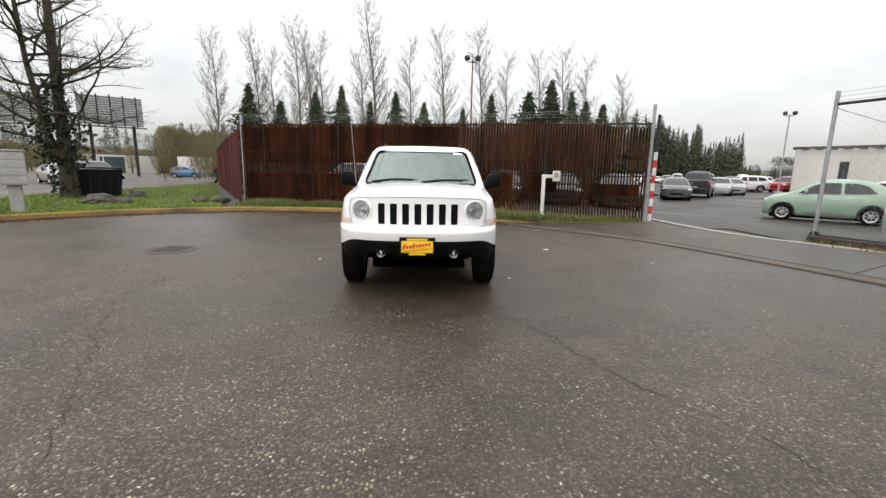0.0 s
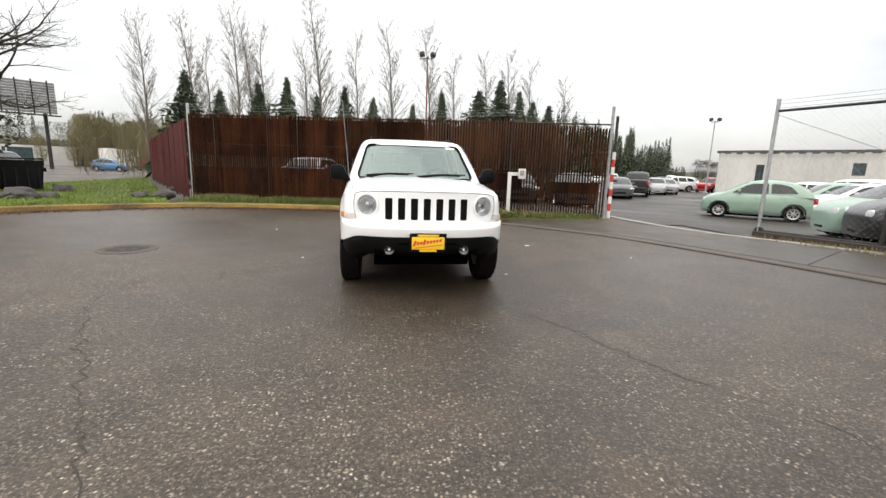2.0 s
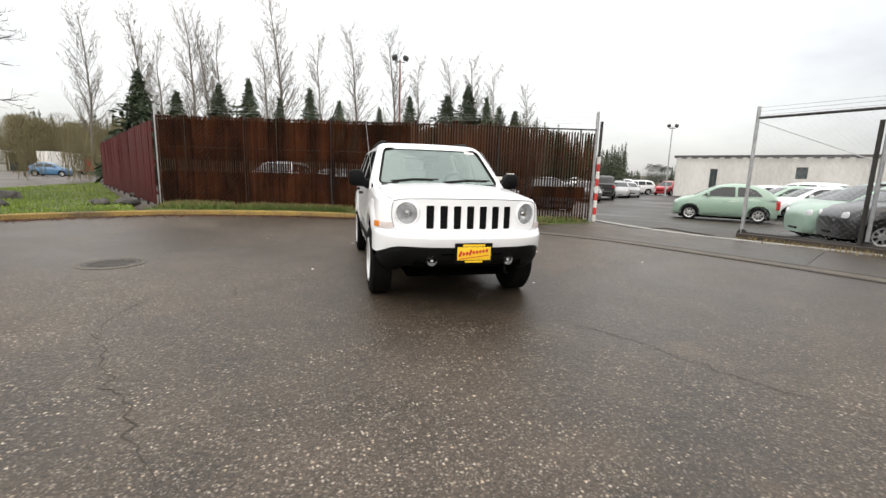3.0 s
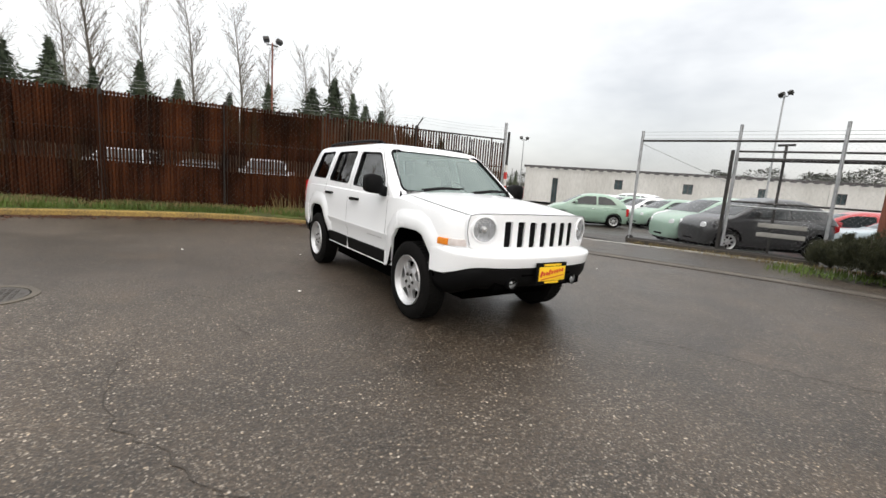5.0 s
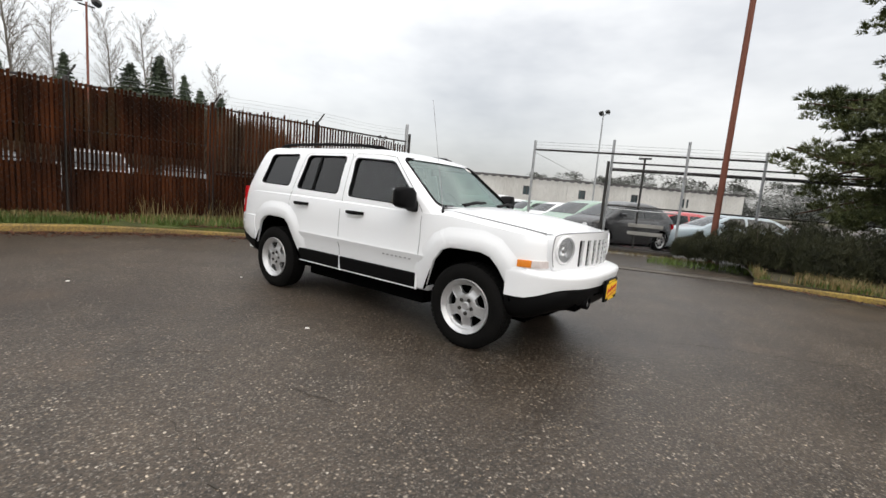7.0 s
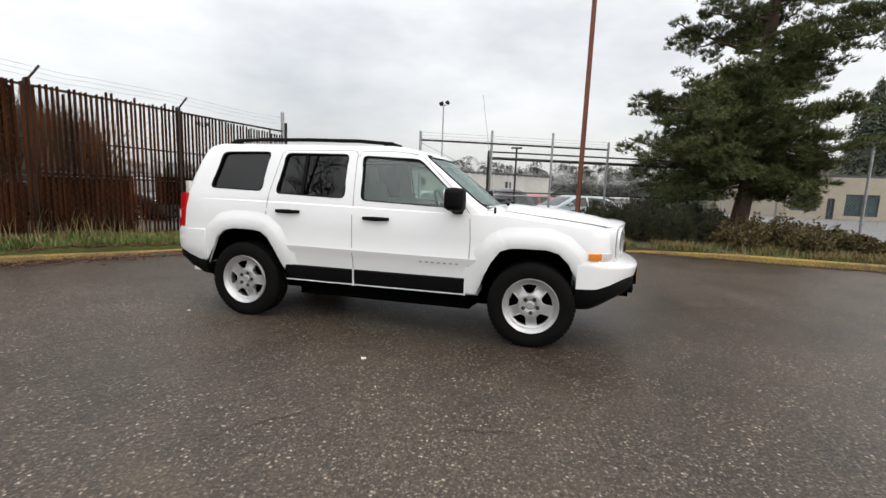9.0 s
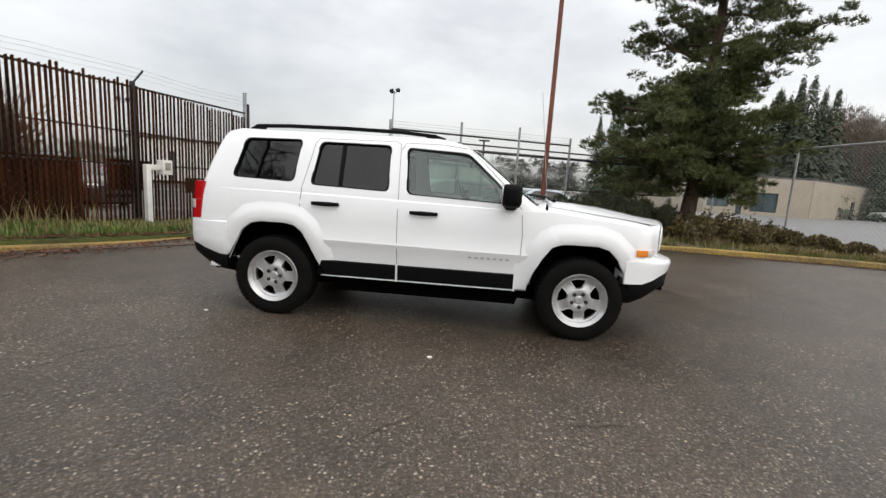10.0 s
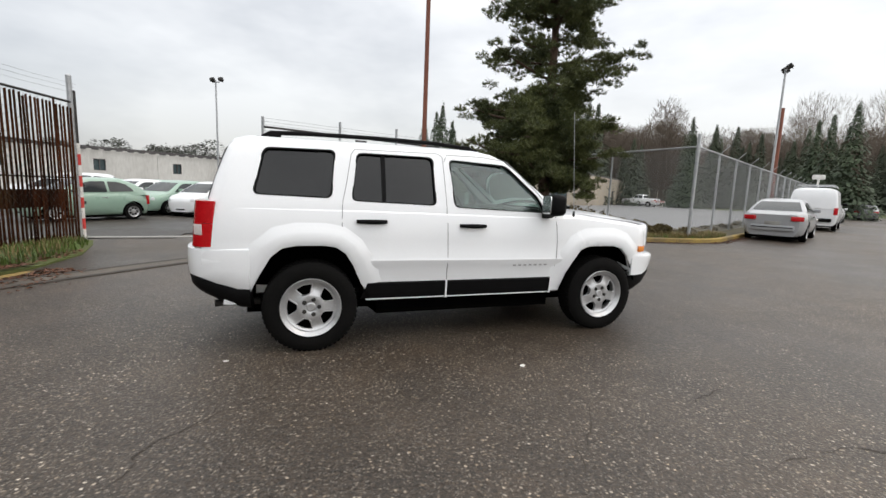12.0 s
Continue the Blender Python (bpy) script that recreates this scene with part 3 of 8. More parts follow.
def kerb_litter(line, count, seed, spread=0.35):
    rnd = random.Random(seed)
    q = normals_of(line)
    out = []
    for _ in range(count):
        k = rnd.randrange(len(line) - 1)
        p, d = line[k].lerp(line[k + 1], rnd.random()), abs(rnd.gauss(0, spread))
        out.append((p.x - q[k].x * (0.09 + d), p.y - q[k].y * (0.09 + d), 0.004))
    return out


leaf_litter("leaf_litter", kerb_litter(KERB_A, 5200, 41, 0.28), LEAF, "brown dead leaves in the gutter", 42)
leaf_litter("leaf_litter", [(x, y, z + 0.02) for x, y, z in verge_spots(1300, 45, 0.0, 0.35, 0.2, 4.5)], LEAF, "brown dead leaves on the low end of the verge", 46)
leaf_litter("leaf_litter", kerb_litter([p for p in KERB_B if p.y > -14], 900, 43, 0.15), LEAF, "brown dead leaves by the yellow kerb", 44)


def cracks(paths, seed):
    rnd = random.Random(seed)
    for pts in paths:
        bm = bmesh.new()
        line = curve_points(pts, 0.07)
        line = [p + Vector((rnd.gauss(0, 0.022), rnd.gauss(0, 0.022), 0)) for p in line]
        q = normals_of(line)
        rows = []
        for k, (p, n) in enumerate(zip(line, q)):
            w = (0.001 + 0.0045 * rnd.random()) * min(1.0, 0.2 + 6 * min(k, len(line) - 1 - k) / len(line))
            rows.append([p + n * w + Vector((0, 0, 0.003)), p - n * w + Vector((0, 0, 0.003))])
        loft(bm, rows, False, False)
        tagged(part("crack", bm, SILT), "thin dark jagged crack in the asphalt", "crack", group="cracks in the asphalt", kind="structure")


cracks([[(-2.95, -0.6), (-2.8, -1.1), (-2.93, -1.65), (-2.88, -2.2), (-2.5, -2.95), (-2.2, -3.45), (-1.95, -3.9), (-1.65, -4.4), (-1.45, -4.85)],
        [(0.7, -2.45), (0.95, -2.83), (1.17, -3.36), (1.31, -3.71), (1.51, -4.03), (1.71, -4.31), (1.84, -4.52), (1.93, -4.85)],
        [(-2.7, 0.14), (-2.5, 0.09), (-2.38, -0.04), (-2.24, -0.2), (-2.1, -0.28)], [(-2.25, -0.95), (-2.17, -1.22), (-2.11, -1.4)],
        [(-3.6, -2.2), (-4.4, -1.9), (-5.4, -2.1)], [(-2.2, 2.2), (-1.7, 1.9), (-1.5, 1.5)], [(2.8, 0.2), (3.6, -0.6), (4.6, -1.0)]], 7)


def manhole():
    t = thing("manhole", "dark cast-iron manhole cover set in the asphalt", "manhole", pose(-3.94, 0.43, 0))
    bm = bmesh.new()
    disc_loft(bm, [(0.0, 0.37), (0.008, 0.37), (0.008, 0.31), (0.0, 0.31)], 40, "z")
    part("frame_ring", bm, GUTTER, t, "worn iron ring")
    bm = bmesh.new()
    disc_loft(bm, [(0.0, 0.3), (0.006, 0.3), (0.006, 0.02)], 40, "z")
    for i in range(-5, 6):
        for j in range(-5, 6):
            if i * i + j * j < 26:
                box(bm, (i * 0.05, j * 0.05, 0.008), (0.03, 0.03, 0.006))
    part("cover", bm, CAST_IRON, t)


manhole()
rnd = random.Random(3)
for x, y, s in ((-1.47, -0.165, 0.03), (2.1, 0.84, 0.06), (-0.9, 1.9, 0.02), (-2.4, 2.6, 0.025), (1.1, -1.2, 0.02), (3.4, -0.2, 0.02)):
    bm = bmesh.new()
    prism(bm, [(s * rnd.uniform(0.5, 1.2) * math.cos(a), s * rnd.uniform(0.4, 0.8) * math.sin(a)) for a in (k * 0.9 for k in range(7))], "z", 0, 0.006)
    tagged(part("litter_scrap", bm, WHITE_PAINT, None, "", pose(x, y, 0, 0, 0, rnd.uniform(0, 180))), "small pale scrap lying on the asphalt", "scrap", group="scraps on the asphalt")

# ---- slatted boundary fence ----
def slat_mesh(name, h, w, mat):
    bm = bmesh.new()
    box(bm, (0, 0, h / 2), (w, 0.009, h))
    for v in bm.verts:
        if v.co.z > h * 0.9:
            v.co.z += 0.012 if v.co.x > 0 else -0.006
    return mesh_of(name, tidy(bm), mat)


def fence_thing():
    t = thing("slatted_fence", "rust-brown chain-link fence filled with weathered slats", "fence", Matrix.Translation(FENCE_A) @ FENCE_TURN)
    rnd = random.Random(77)
    length = (FENCE_B - FENCE_A).length
    tall = [slat_mesh("slat", h, 0.043, RUST_SLAT) for h in (2.5, 2.5, 2.51, 2.52, 2.51, 2.58)]
    wide = [slat_mesh("slat", h, 0.047, RUST_SLAT) for h in (2.49, 2.5, 2.51, 2.52)]
    places, u = [], 0.05
    while u < length - 0.03:
        places.append(u)
        u += 0.067 if u < 7.2 else 0.079
    for u in places:
        if rnd.random() < 0.008:
            continue
        ob = new("slat", rnd.choice(tall if u > 7.2 else wide))
        base = 0.19 if u < 9.5 else 0.19 - 0.16 * (u - 9.5) / 3.1
        low = 0.0 if rnd.random() > 0.06 else rnd.uniform(0.02, 0.09)
        ob.matrix_basis = pose(u + rnd.uniform(-0.006, 0.006), rnd.choice((-0.006, 0.006)), base - low, rnd.gauss(0, 0.1), rnd.gauss(0, 0.09), rnd.gauss(0, 3))
        ob.parent = t
    for u0, u1, low, top in ((0.05, 2.4, 0.1, 1.16), (2.45, 4.9, 0.1, 1.18), (4.95, 7.3, 0.1, 1.12), (7.35, 8.9, 0.1, 1.3), (9.3, 10.15, 0.75, 1.32), (10.9, 12.4, 0.7, 1.02),
                              (0.05, 0.75, 1.5, 2.6), (0.78, 3.35, 1.48, 2.62), (3.4, 5.3, 1.52, 2.61), (5.35, 7.25, 1.5, 2.62)):
        bm = bmesh.new()
        box(bm, ((u0 + u1) / 2, 0.095, (low + top) / 2), (u1 - u0, 0.012, top - low), bevel=0.003)
        part("backing_board", bm, RUST_SLAT, t, "dark brown backing board")
    posts = [0.0, 2.5, 5.0, 7.4, 9.8, 12.59]
    for k, u in enumerate(posts):
        bm = bmesh.new()
        top = 2.98 if k == 0 else 3.14 if k == len(posts) - 1 else 2.74
        tube(bm, [(u, 0.05, 0.0), (u, 0.05, top)], 0.045 if k in (0, 5) else 0.05, 12)
        disc = [(top, 0.05), (top + 0.03, 0.03)]
        loft(bm, [[(u + r * math.cos(a), 0.05 + r * math.sin(a), z) for a in (2 * math.pi * i / 12 for i in range(12))] for z, r in disc])
        post = part("post", bm, GALV if k in (0, 5) else DARK_STEEL, t, "grey galvanised end post" if k in (0, 5) else "")
        if 0 < k < 5:
            bm = bmesh.new()
            tube(bm, [(u, 0.05, 2.72), (u + 0.14, -0.05, 2.98)], 0.018, 8)
            part("barb_arm", bm, DARK_STEEL, post)
    for z, r in ((2.66, 0.022), (1.84, 0.016), (1.24, 0.016)):
        bm = bmesh.new()
        tube(bm, [(0, 0.035, z), (length, 0.035, z)], r, 8)
        part("rail", bm, DARK_STEEL, t)
    for z, y in ((2.82, 0.0), (2.9, -0.03), (2.97, -0.06)):
        bm = bmesh.new()
        pts = [(u, y, z + 0.02 * math.sin(u * 2.1) - (0.03 if 4 < u < 8 else 0)) for u in (length * i / 40 for i in range(41))]
        tube(bm, pts, 0.0025, 4)
        part("barbed_wire", bm, WIRE, t)
    mesh = bmesh.new()
    # chain-link diagonals in front of the slats
    step = 0.13
    for k in range(int((length + 2.5) / step)):
        for s in (1, -1):
            a = k * step - 2.5 if s > 0 else k * step
            lo, hi = max(0.0, a if s > 0 else a - 2.5), min(length, a + 2.5 if s > 0 else a)
            if hi - lo < 0.1:
                continue
            za, zb = ((lo - a), (hi - a)) if s > 0 else ((a - lo), (a - hi))
            tube(mesh, [(lo, -0.016, 0.17 + za), (hi, -0.016, 0.17 + zb)], 0.0013, 3, 0, False)
    ob = part("chain_mesh", mesh, DARK_STEEL, t)
    tagged(ob, "rusted chain-link mesh", kind="stuff")
    return t


fence_thing()


def board_fence():
    """The maroon boarded return that runs back from the corner."""
    a, b = Vector((-6.28, 8.5, 0)), Vector((-15.1, 25.2, 0))
    d = (b - a).normalized()
    t = thing("board_fence", "maroon painted board fence running back from the corner", "fence", Matrix.Translation(a) @ Matrix.Rotation(math.atan2(d.y, d.x), 4, "Z"))
    rnd = random.Random(8)
    bm = bmesh.new()
    box(bm, (0, 0, 1.25), (0.148, 0.022, 2.4), bevel=0.004)
    me = mesh_of("board", tidy(bm), MAROON)
    for k in range(int((b - a).length / 0.152)):
        ob = new("board", me)
        ob.matrix_basis = pose(0.08 + k * 0.152, 0, 0.12 + rnd.uniform(-0.02, 0.02), rnd.gauss(0, 0.3), 0, 0)
        ob.parent = t
    for z in (0.5, 1.4, 2.3):
        bm = bmesh.new()
        box(bm, ((b - a).length / 2, -0.04, z), ((b - a).length, 0.05, 0.09))
        part("rail", bm, MAROON, t)
    for k in range(9):
        bm = bmesh.new()
        tube(bm, [(0.1 + k * 2.3, -0.1, 0), (0.1 + k * 2.3, -0.1, 2.75)], 0.035, 8)
        part("post", bm, DARK_STEEL, t)


board_fence()


def striped_post():
    t = thing("striped_post", "red and white striped gate post beside the fence end", "gate post", pose(6.27, 5.53, 0))
    for k in range(9):
        bm = bmesh.new()
        tube(bm, [(0, 0, 0.02 + k * 0.21), (0, 0, 0.02 + (k + 1) * 0.21)], 0.05, 14)
        part("stripe_band", bm, RED_PAINT if k % 2 else WHITE_PAINT, t, "red band" if k % 2 else "white band")
    bm = bmesh.new()
    tube(bm, [(0.0, 0.0, 1.9), (0, 0, 2.9)], 0.04, 12)
    part("upper_pipe", bm, DARK_STEEL, t, "rusty upper pipe")
    bm = bmesh.new()
    box(bm, (0.1, 0.0, 1.1), (0.14, 0.05, 0.06), bevel=0.005)
    box(bm, (0.1, 0.0, 0.75), (0.14, 0.05, 0.06), bevel=0.005)
    part("latch_bracket", bm, DARK_STEEL, t)


striped_post()


def card_reader():
    t = thing("card_reader_post", "white painted gooseneck post with a small entry box", "card reader", Matrix.Translation((3.3, 5.85, 0.12)) @ FENCE_TURN)
    bm = bmesh.new()
    box(bm, (0, 0, 0.57), (0.1, 0.1, 1.14), bevel=0.008)
    box(bm, (0.16, 0, 1.09), (0.24, 0.098, 0.098), bevel=0.008)
    part("post", bm, WHITE_PAINT, t)
    bm = bmesh.new()
    box(bm, (0.34, -0.03, 1.1), (0.2, 0.16, 0.28), bevel=0.012)
    part("reader_box", bm, WHITE_PAINT, t)
    bm = bmesh.new()
    box(bm, (0.34, -0.115, 1.12), (0.12, 0.012, 0.14), bevel=0.004)
    part("face_plate", bm, CONCRETE, t)
    bm = bmesh.new()
    box(bm, (0, 0, 0.0), (0.2, 0.2, 0.02), bevel=0.004)
    part("base_plate", bm, GALV, t)


card_reader()


# ---- chain-link panels, sliding gate, right-hand fence ----
def link_mesh(bm, p, q, z0, z1, pitch=0.075, r=0.0022):
    """Diagonal wires between two posts."""
    p, q = Vector(p), Vector(q)
    d, length, h = (q - p).normalized(), (q - p).length, z1 - z0
    k = -h
    while k < length:
        for s in (1, -1):
            a = k if s > 0 else k + h
            lo, hi = max(0.0, k), min(length, k + h)
            z_lo = z0 + (lo - k) if s > 0 else z1 - (lo - k)
            z_hi = z0 + (hi - k) if s > 0 else z1 - (hi - k)
            if hi - lo > 0.02:
                a, b = p + d * lo, p + d * hi
                tube(bm, [(a.x, a.y, z_lo), (b.x, b.y, z_hi)], r, 3, 0, False)
        k += pitch * 1.41


def rod(name, a, b, r, mat, t, label="", sides=10):
    bm = bmesh.new()
    tube(bm, [a, b], r, sides)
    return part(name, bm, mat, t, label)


def sliding_gate():
    t = thing("sliding_gate", "open chain-link sliding gate with grey steel frame", "gate")
    g1, g2, g3, g4 = Vector((8.08, 2.28, 0)), Vector((8.86, 0.28, 0)), Vector((9.45, -1.5, 0)), Vector((10.15, -3.2, 0))
    rod("leading_upright", (g1.x, g1.y, 0.1), (g1.x, g1.y, 2.97), 0.038, GALV, t)
    for p, h in ((g2, 3.1), (g3, 3.12), (g4, 2.95)):
        rod("post", (p.x, p.y, 0), (p.x, p.y, h), 0.036, GALV, t)
    rod("post", (g2.x - 0.1, g2.y + 0.06, 0), (g2.x - 0.1, g2.y + 0.06, 2.5), 0.04, DARK_STEEL, t, "rusty brown post")
    d = (g4 - g1).normalized()
    far = g4 + d * 4.0
    for z, a, b, r, m in ((2.72, g1, g4, 0.028, DARK_STEEL), (2.48, g2, far, 0.024, DARK_STEEL), (2.3, g2, far, 0.045, DARK_STEEL), (1.3, g2, far, 0.022, DARK_STEEL), (1.2, g2, g3, 0.02, GALV), (0.12, g1, far, 0.03, DARK_STEEL)):
        o = Vector((0.07, 0.03, 0)) if r > 0.03 else Vector((0, 0, 0))
        rod("rail", (a.x + o.x, a.y + o.y, z), (b.x + o.x, b.y + o.y, z), r, m, t)
    rod("brace_rod", (g1.x, g1.y, 2.65), (g2.x, g2.y, 1.7), 0.008, GALV, t)
    for p, q, z1 in ((g1, g2, 2.7), (g2, g3, 2.7), (g3, g4, 2.7), (g4, far, 2.45)):
        bm = bmesh.new()
        link_mesh(bm, p, q, 0.15, z1, 0.08, 0.001)
        tagged(part("chain_mesh", bm, WIRE, t), "fine chain-link mesh", kind="stuff")
    for z in (2.78, 2.86, 2.94):
        rod("barbed_wire", (g1.x, g1.y, z), (g4.x, g4.y, z), 0.004, WIRE, t, "", 4)
    for p in (g1, g2):
        bm = bmesh.new()
        disc_loft(bm, [(-0.03, 0.05), (-0.03, 0.1), (0.03, 0.1), (0.03, 0.05)], 18, "x")
        bmesh.ops.transform(bm, matrix=Matrix.Translation((p.x, p.y - 0.02, 0.11)) @ Matrix.Rotation(0.3, 4, "Z"), verts=bm.verts)
        part("roller_wheel", bm, DARK_STEEL, t, "rusty roller wheel")
    ip = Vector((9.6, -0.42, 0))
    rod("inner_post", (ip.x, ip.y, 0), (ip.x, ip.y, 2.7), 0.03, DARK_STEEL, t)
    bm = bmesh.new()
    box(bm, (ip.x, ip.y, 2.68), (0.06, 0.34, 0.05), bevel=0.006)
    part("roller_bracket", bm, DARK_STEEL, t)
    bm = bmesh.new()
    box(bm, (9.2, -0.75, 0.8), (0.03, 0.9, 0.1), Matrix.Rotation(0.33, 4, "Z"), 0.004)
    box(bm, (9.2, -0.75, 0.58), (0.03, 0.9, 0.1), Matrix.Rotation(0.33, 4, "Z"), 0.004)
    part("weathered_plank", bm, CONCRETE, t, "weathered grey planks")
    # timber baulk and weeds along the foot of the gate
    bm = bmesh.new()
    mid, run = (g1 + g3) / 2, (g3 - g1)
    box(bm, (mid.x - 0.12, mid.y, 0.06), (run.length, 0.12, 0.11), Matrix.Rotation(math.atan2(run.y, run.x), 4, "Z"), 0.015)
    tagged(part("timber_baulk", bm, SILT), "weathered mossy timber baulk at the gate foot", "timber")


sliding_gate()
rnd = random.Random(51)
blades("gate_weeds", [(8.0 + 1.5 * u + rnd.gauss(0, 0.15) - 0.2, 2.0 - 4.6 * u, 0.0) for u in (rnd.random() for _ in range(700))], DRY_GRASS, "dead weeds along the gate foot", 0.09, 52)
blades("gate_grass", [(7.6 + rnd.gauss(0, 0.35) + 1.0 * u, -1.2 - 2.6 * u, 0.03) for u in (rnd.random() for _ in range(900))], VERGE_GRASS, "green weeds beside the gate", 0.11, 53)


def link_fence():
    t = thing("chain_link_fence", "tall galvanised chain-link fence with barbed-wire arms", "fence")
    corner = Vector((5.78, -9.8, 0.16))
    back = [corner, Vector((8.85, -9.3, 0.2)), Vector((12.0, -8.8, 0.15)), Vector((15.2, -8.3, 0.1))]
    road = [corner + Vector((0.45, -0.893, 0)) * 2.6 * k for k in range(1, 14)]
    for k, p in enumerate(back):
        rod("post", (p.x, p.y, 0.05), (p.x, p.y, 3.2 if k == 0 else 2.86), 0.048 if k == 0 else 0.032, GALV, t, "stout corner post" if k == 0 else "")
    for k, p in enumerate(road):
        post = rod("post", (p.x, p.y, 0.0), (p.x, p.y, 2.86), 0.034, GALV, t)
        rod("barb_arm", (p.x, p.y, 2.84), (p.x - 0.25, p.y - 0.12, 3.12), 0.014, GALV, post, "", 6)
    for line in (back, [corner] + road):
        for a, b in zip(line, line[1:]):
            rod("top_rail", (a.x, a.y, 2.84), (b.x, b.y, 2.84), 0.024, GALV, t)
            bm = bmesh.new()
            link_mesh(bm, (a.x, a.y, 0), (b.x, b.y, 0), 0.15, 2.82, 0.075, 0.0022)
            tagged(part("chain_mesh", bm, WIRE, t), "chain-link mesh", kind="stuff")


link_fence()

# ---- the white SUV ----
SUV = thing("suv", "white boxy four-door SUV parked on damp asphalt", "SUV")
BODY_ROWS = [(-2.0, 0.4, 0.985, 0.03), (-1.975, 0.54, 0.985, 0.035), (-1.935, 0.65, 0.985, 0.045), (-1.88, 0.735, 0.99, 0.055), (-1.82, 0.785, 1.0, 0.06), (-1.74, 0.813, 1.013, 0.065), (-1.6, 0.827, 1.03, 0.065),
             (-1.4, 0.832, 1.05, 0.06), (-1.05, 0.835, 1.09, 0.045), (-0.8, 0.838, 1.085, 0.03), (-0.3, 0.842, 1.09, 0.0), (0.3, 0.843, 1.1, 0.0), (0.9, 0.842, 1.11, 0.0),
             (1.4, 0.838, 1.115, 0.0), (1.75, 0.834, 1.12, 0.0), (1.95, 0.828, 1.12, 0.0), (2.05, 0.8, 1.115, 0.0), (2.1, 0.72, 1.105, 0.0)]
SECTION = [(0.0, -0.13), (0.07, -0.05), (0.2, -0.032), (0.37, -0.022), (0.43, -0.002), (0.47, 0.006), (0.5, 0.0), (0.68, -0.004), (0.86, -0.014), (0.955, -0.03), (0.99, -0.055), (1.0, -0.09)]
CABIN_ROWS = [(1.05, -0.95, 2.03, 0.806), (1.13, -0.84, 2.0, 0.796), (1.3, -0.62, 1.955, 0.748), (1.45, -0.43, 1.905, 0.7), (1.54, -0.31, 1.87, 0.665), (1.585, -0.21, 1.84, 0.635),
              (1.615, -0.07, 1.77, 0.585), (1.632, 0.12, 1.6, 0.48), (1.64, 0.4, 1.3, 0.25)]


def along(rows, key, column):
    return float(np.interp(key, [r[0] for r in rows], [r[column] for r in rows]))


def suv_side(y, z):
    """The half width of the body at a place on its side."""
    zt = along(BODY_ROWS, y, 2)
    if z < zt - 0.05:
        return along(BODY_ROWS, y, 1) + float(np.interp((z - 0.34) / (zt - 0.34), [s[0] for s in SECTION], [s[1] for s in SECTION]))
    return min(along(CABIN_ROWS, z, 3), along(BODY_ROWS, y, 1) - 0.03)


def plan_ring(z, yf, yr, w, bow_f=0.12, bow_r=0.06, r=0.1):
    half = []
    for i in range(7):
        x = (w - r) * i / 6
        half.append((x, yf - bow_f * (1 - (x / w) ** 2)))
    yc = half[-1][1]
    for a in (22, 45, 68, 90):
        half.append((w - r + r * math.sin(radians(a)), yc + r - r * math.cos(radians(a))))
    for i in range(1, 8):
        half.append((w, yc + r + (yr - yc - 2 * r) * i / 8))
    yb = yr + bow_r * (1 - ((w - r) / w) ** 2)
    for a in (0, 22, 45, 68):
        half.append((w - r + r * math.cos(radians(a)), yb - r + r * math.sin(radians(a))))
    for i in range(6, -1, -1):
        x = (w - r) * i / 6
        half.append((x, yr + bow_r * (1 - (x / w) ** 2)))
    return [(x, y, z) for x, y in half] + [(-x, y, z) for x, y in half[-2:0:-1]]


def body_rings(rows, section, zb):
    rings = []
    for y, w, zt, crown in rows:
        half = [(w + d, zb + (zt - zb) * f) for f, d in section] + [(w * 0.72, zt + crown * 0.5), (w * 0.4, zt + crown * 0.86), (0, zt + crown)]
        rings.append([(0, y, zb)] + [(x, y, z) for x, z in half] + [(-x, y, z) for x, z in half[-2::-1]])
    return rings


def nose_sweep(x):
    """How far the face of the car falls back from its middle."""
    return 0.135 * (abs(x) / 0.68) ** 2.2


ARCH_R = [(0.87, 0.36), (0.885, 0.43), (0.945, 0.53), (1.0, 0.66), (1.06, 0.76), (1.13, 0.81), (1.22, 0.825), (1.42, 0.825), (1.52, 0.805), (1.6, 0.74), (1.68, 0.6), (1.74, 0.48), (1.76, 0.36)]
ARCH_F = [(-0.875, 0.36), (-0.885, 0.44), (-0.925, 0.56), (-0.98, 0.68), (-1.05, 0.775), (-1.13, 0.805), (-1.22, 0.81), (-1.42, 0.81), (-1.51, 0.785), (-1.59, 0.71), (-1.66, 0.58), (-1.7, 0.48), (-1.72, 0.36)]


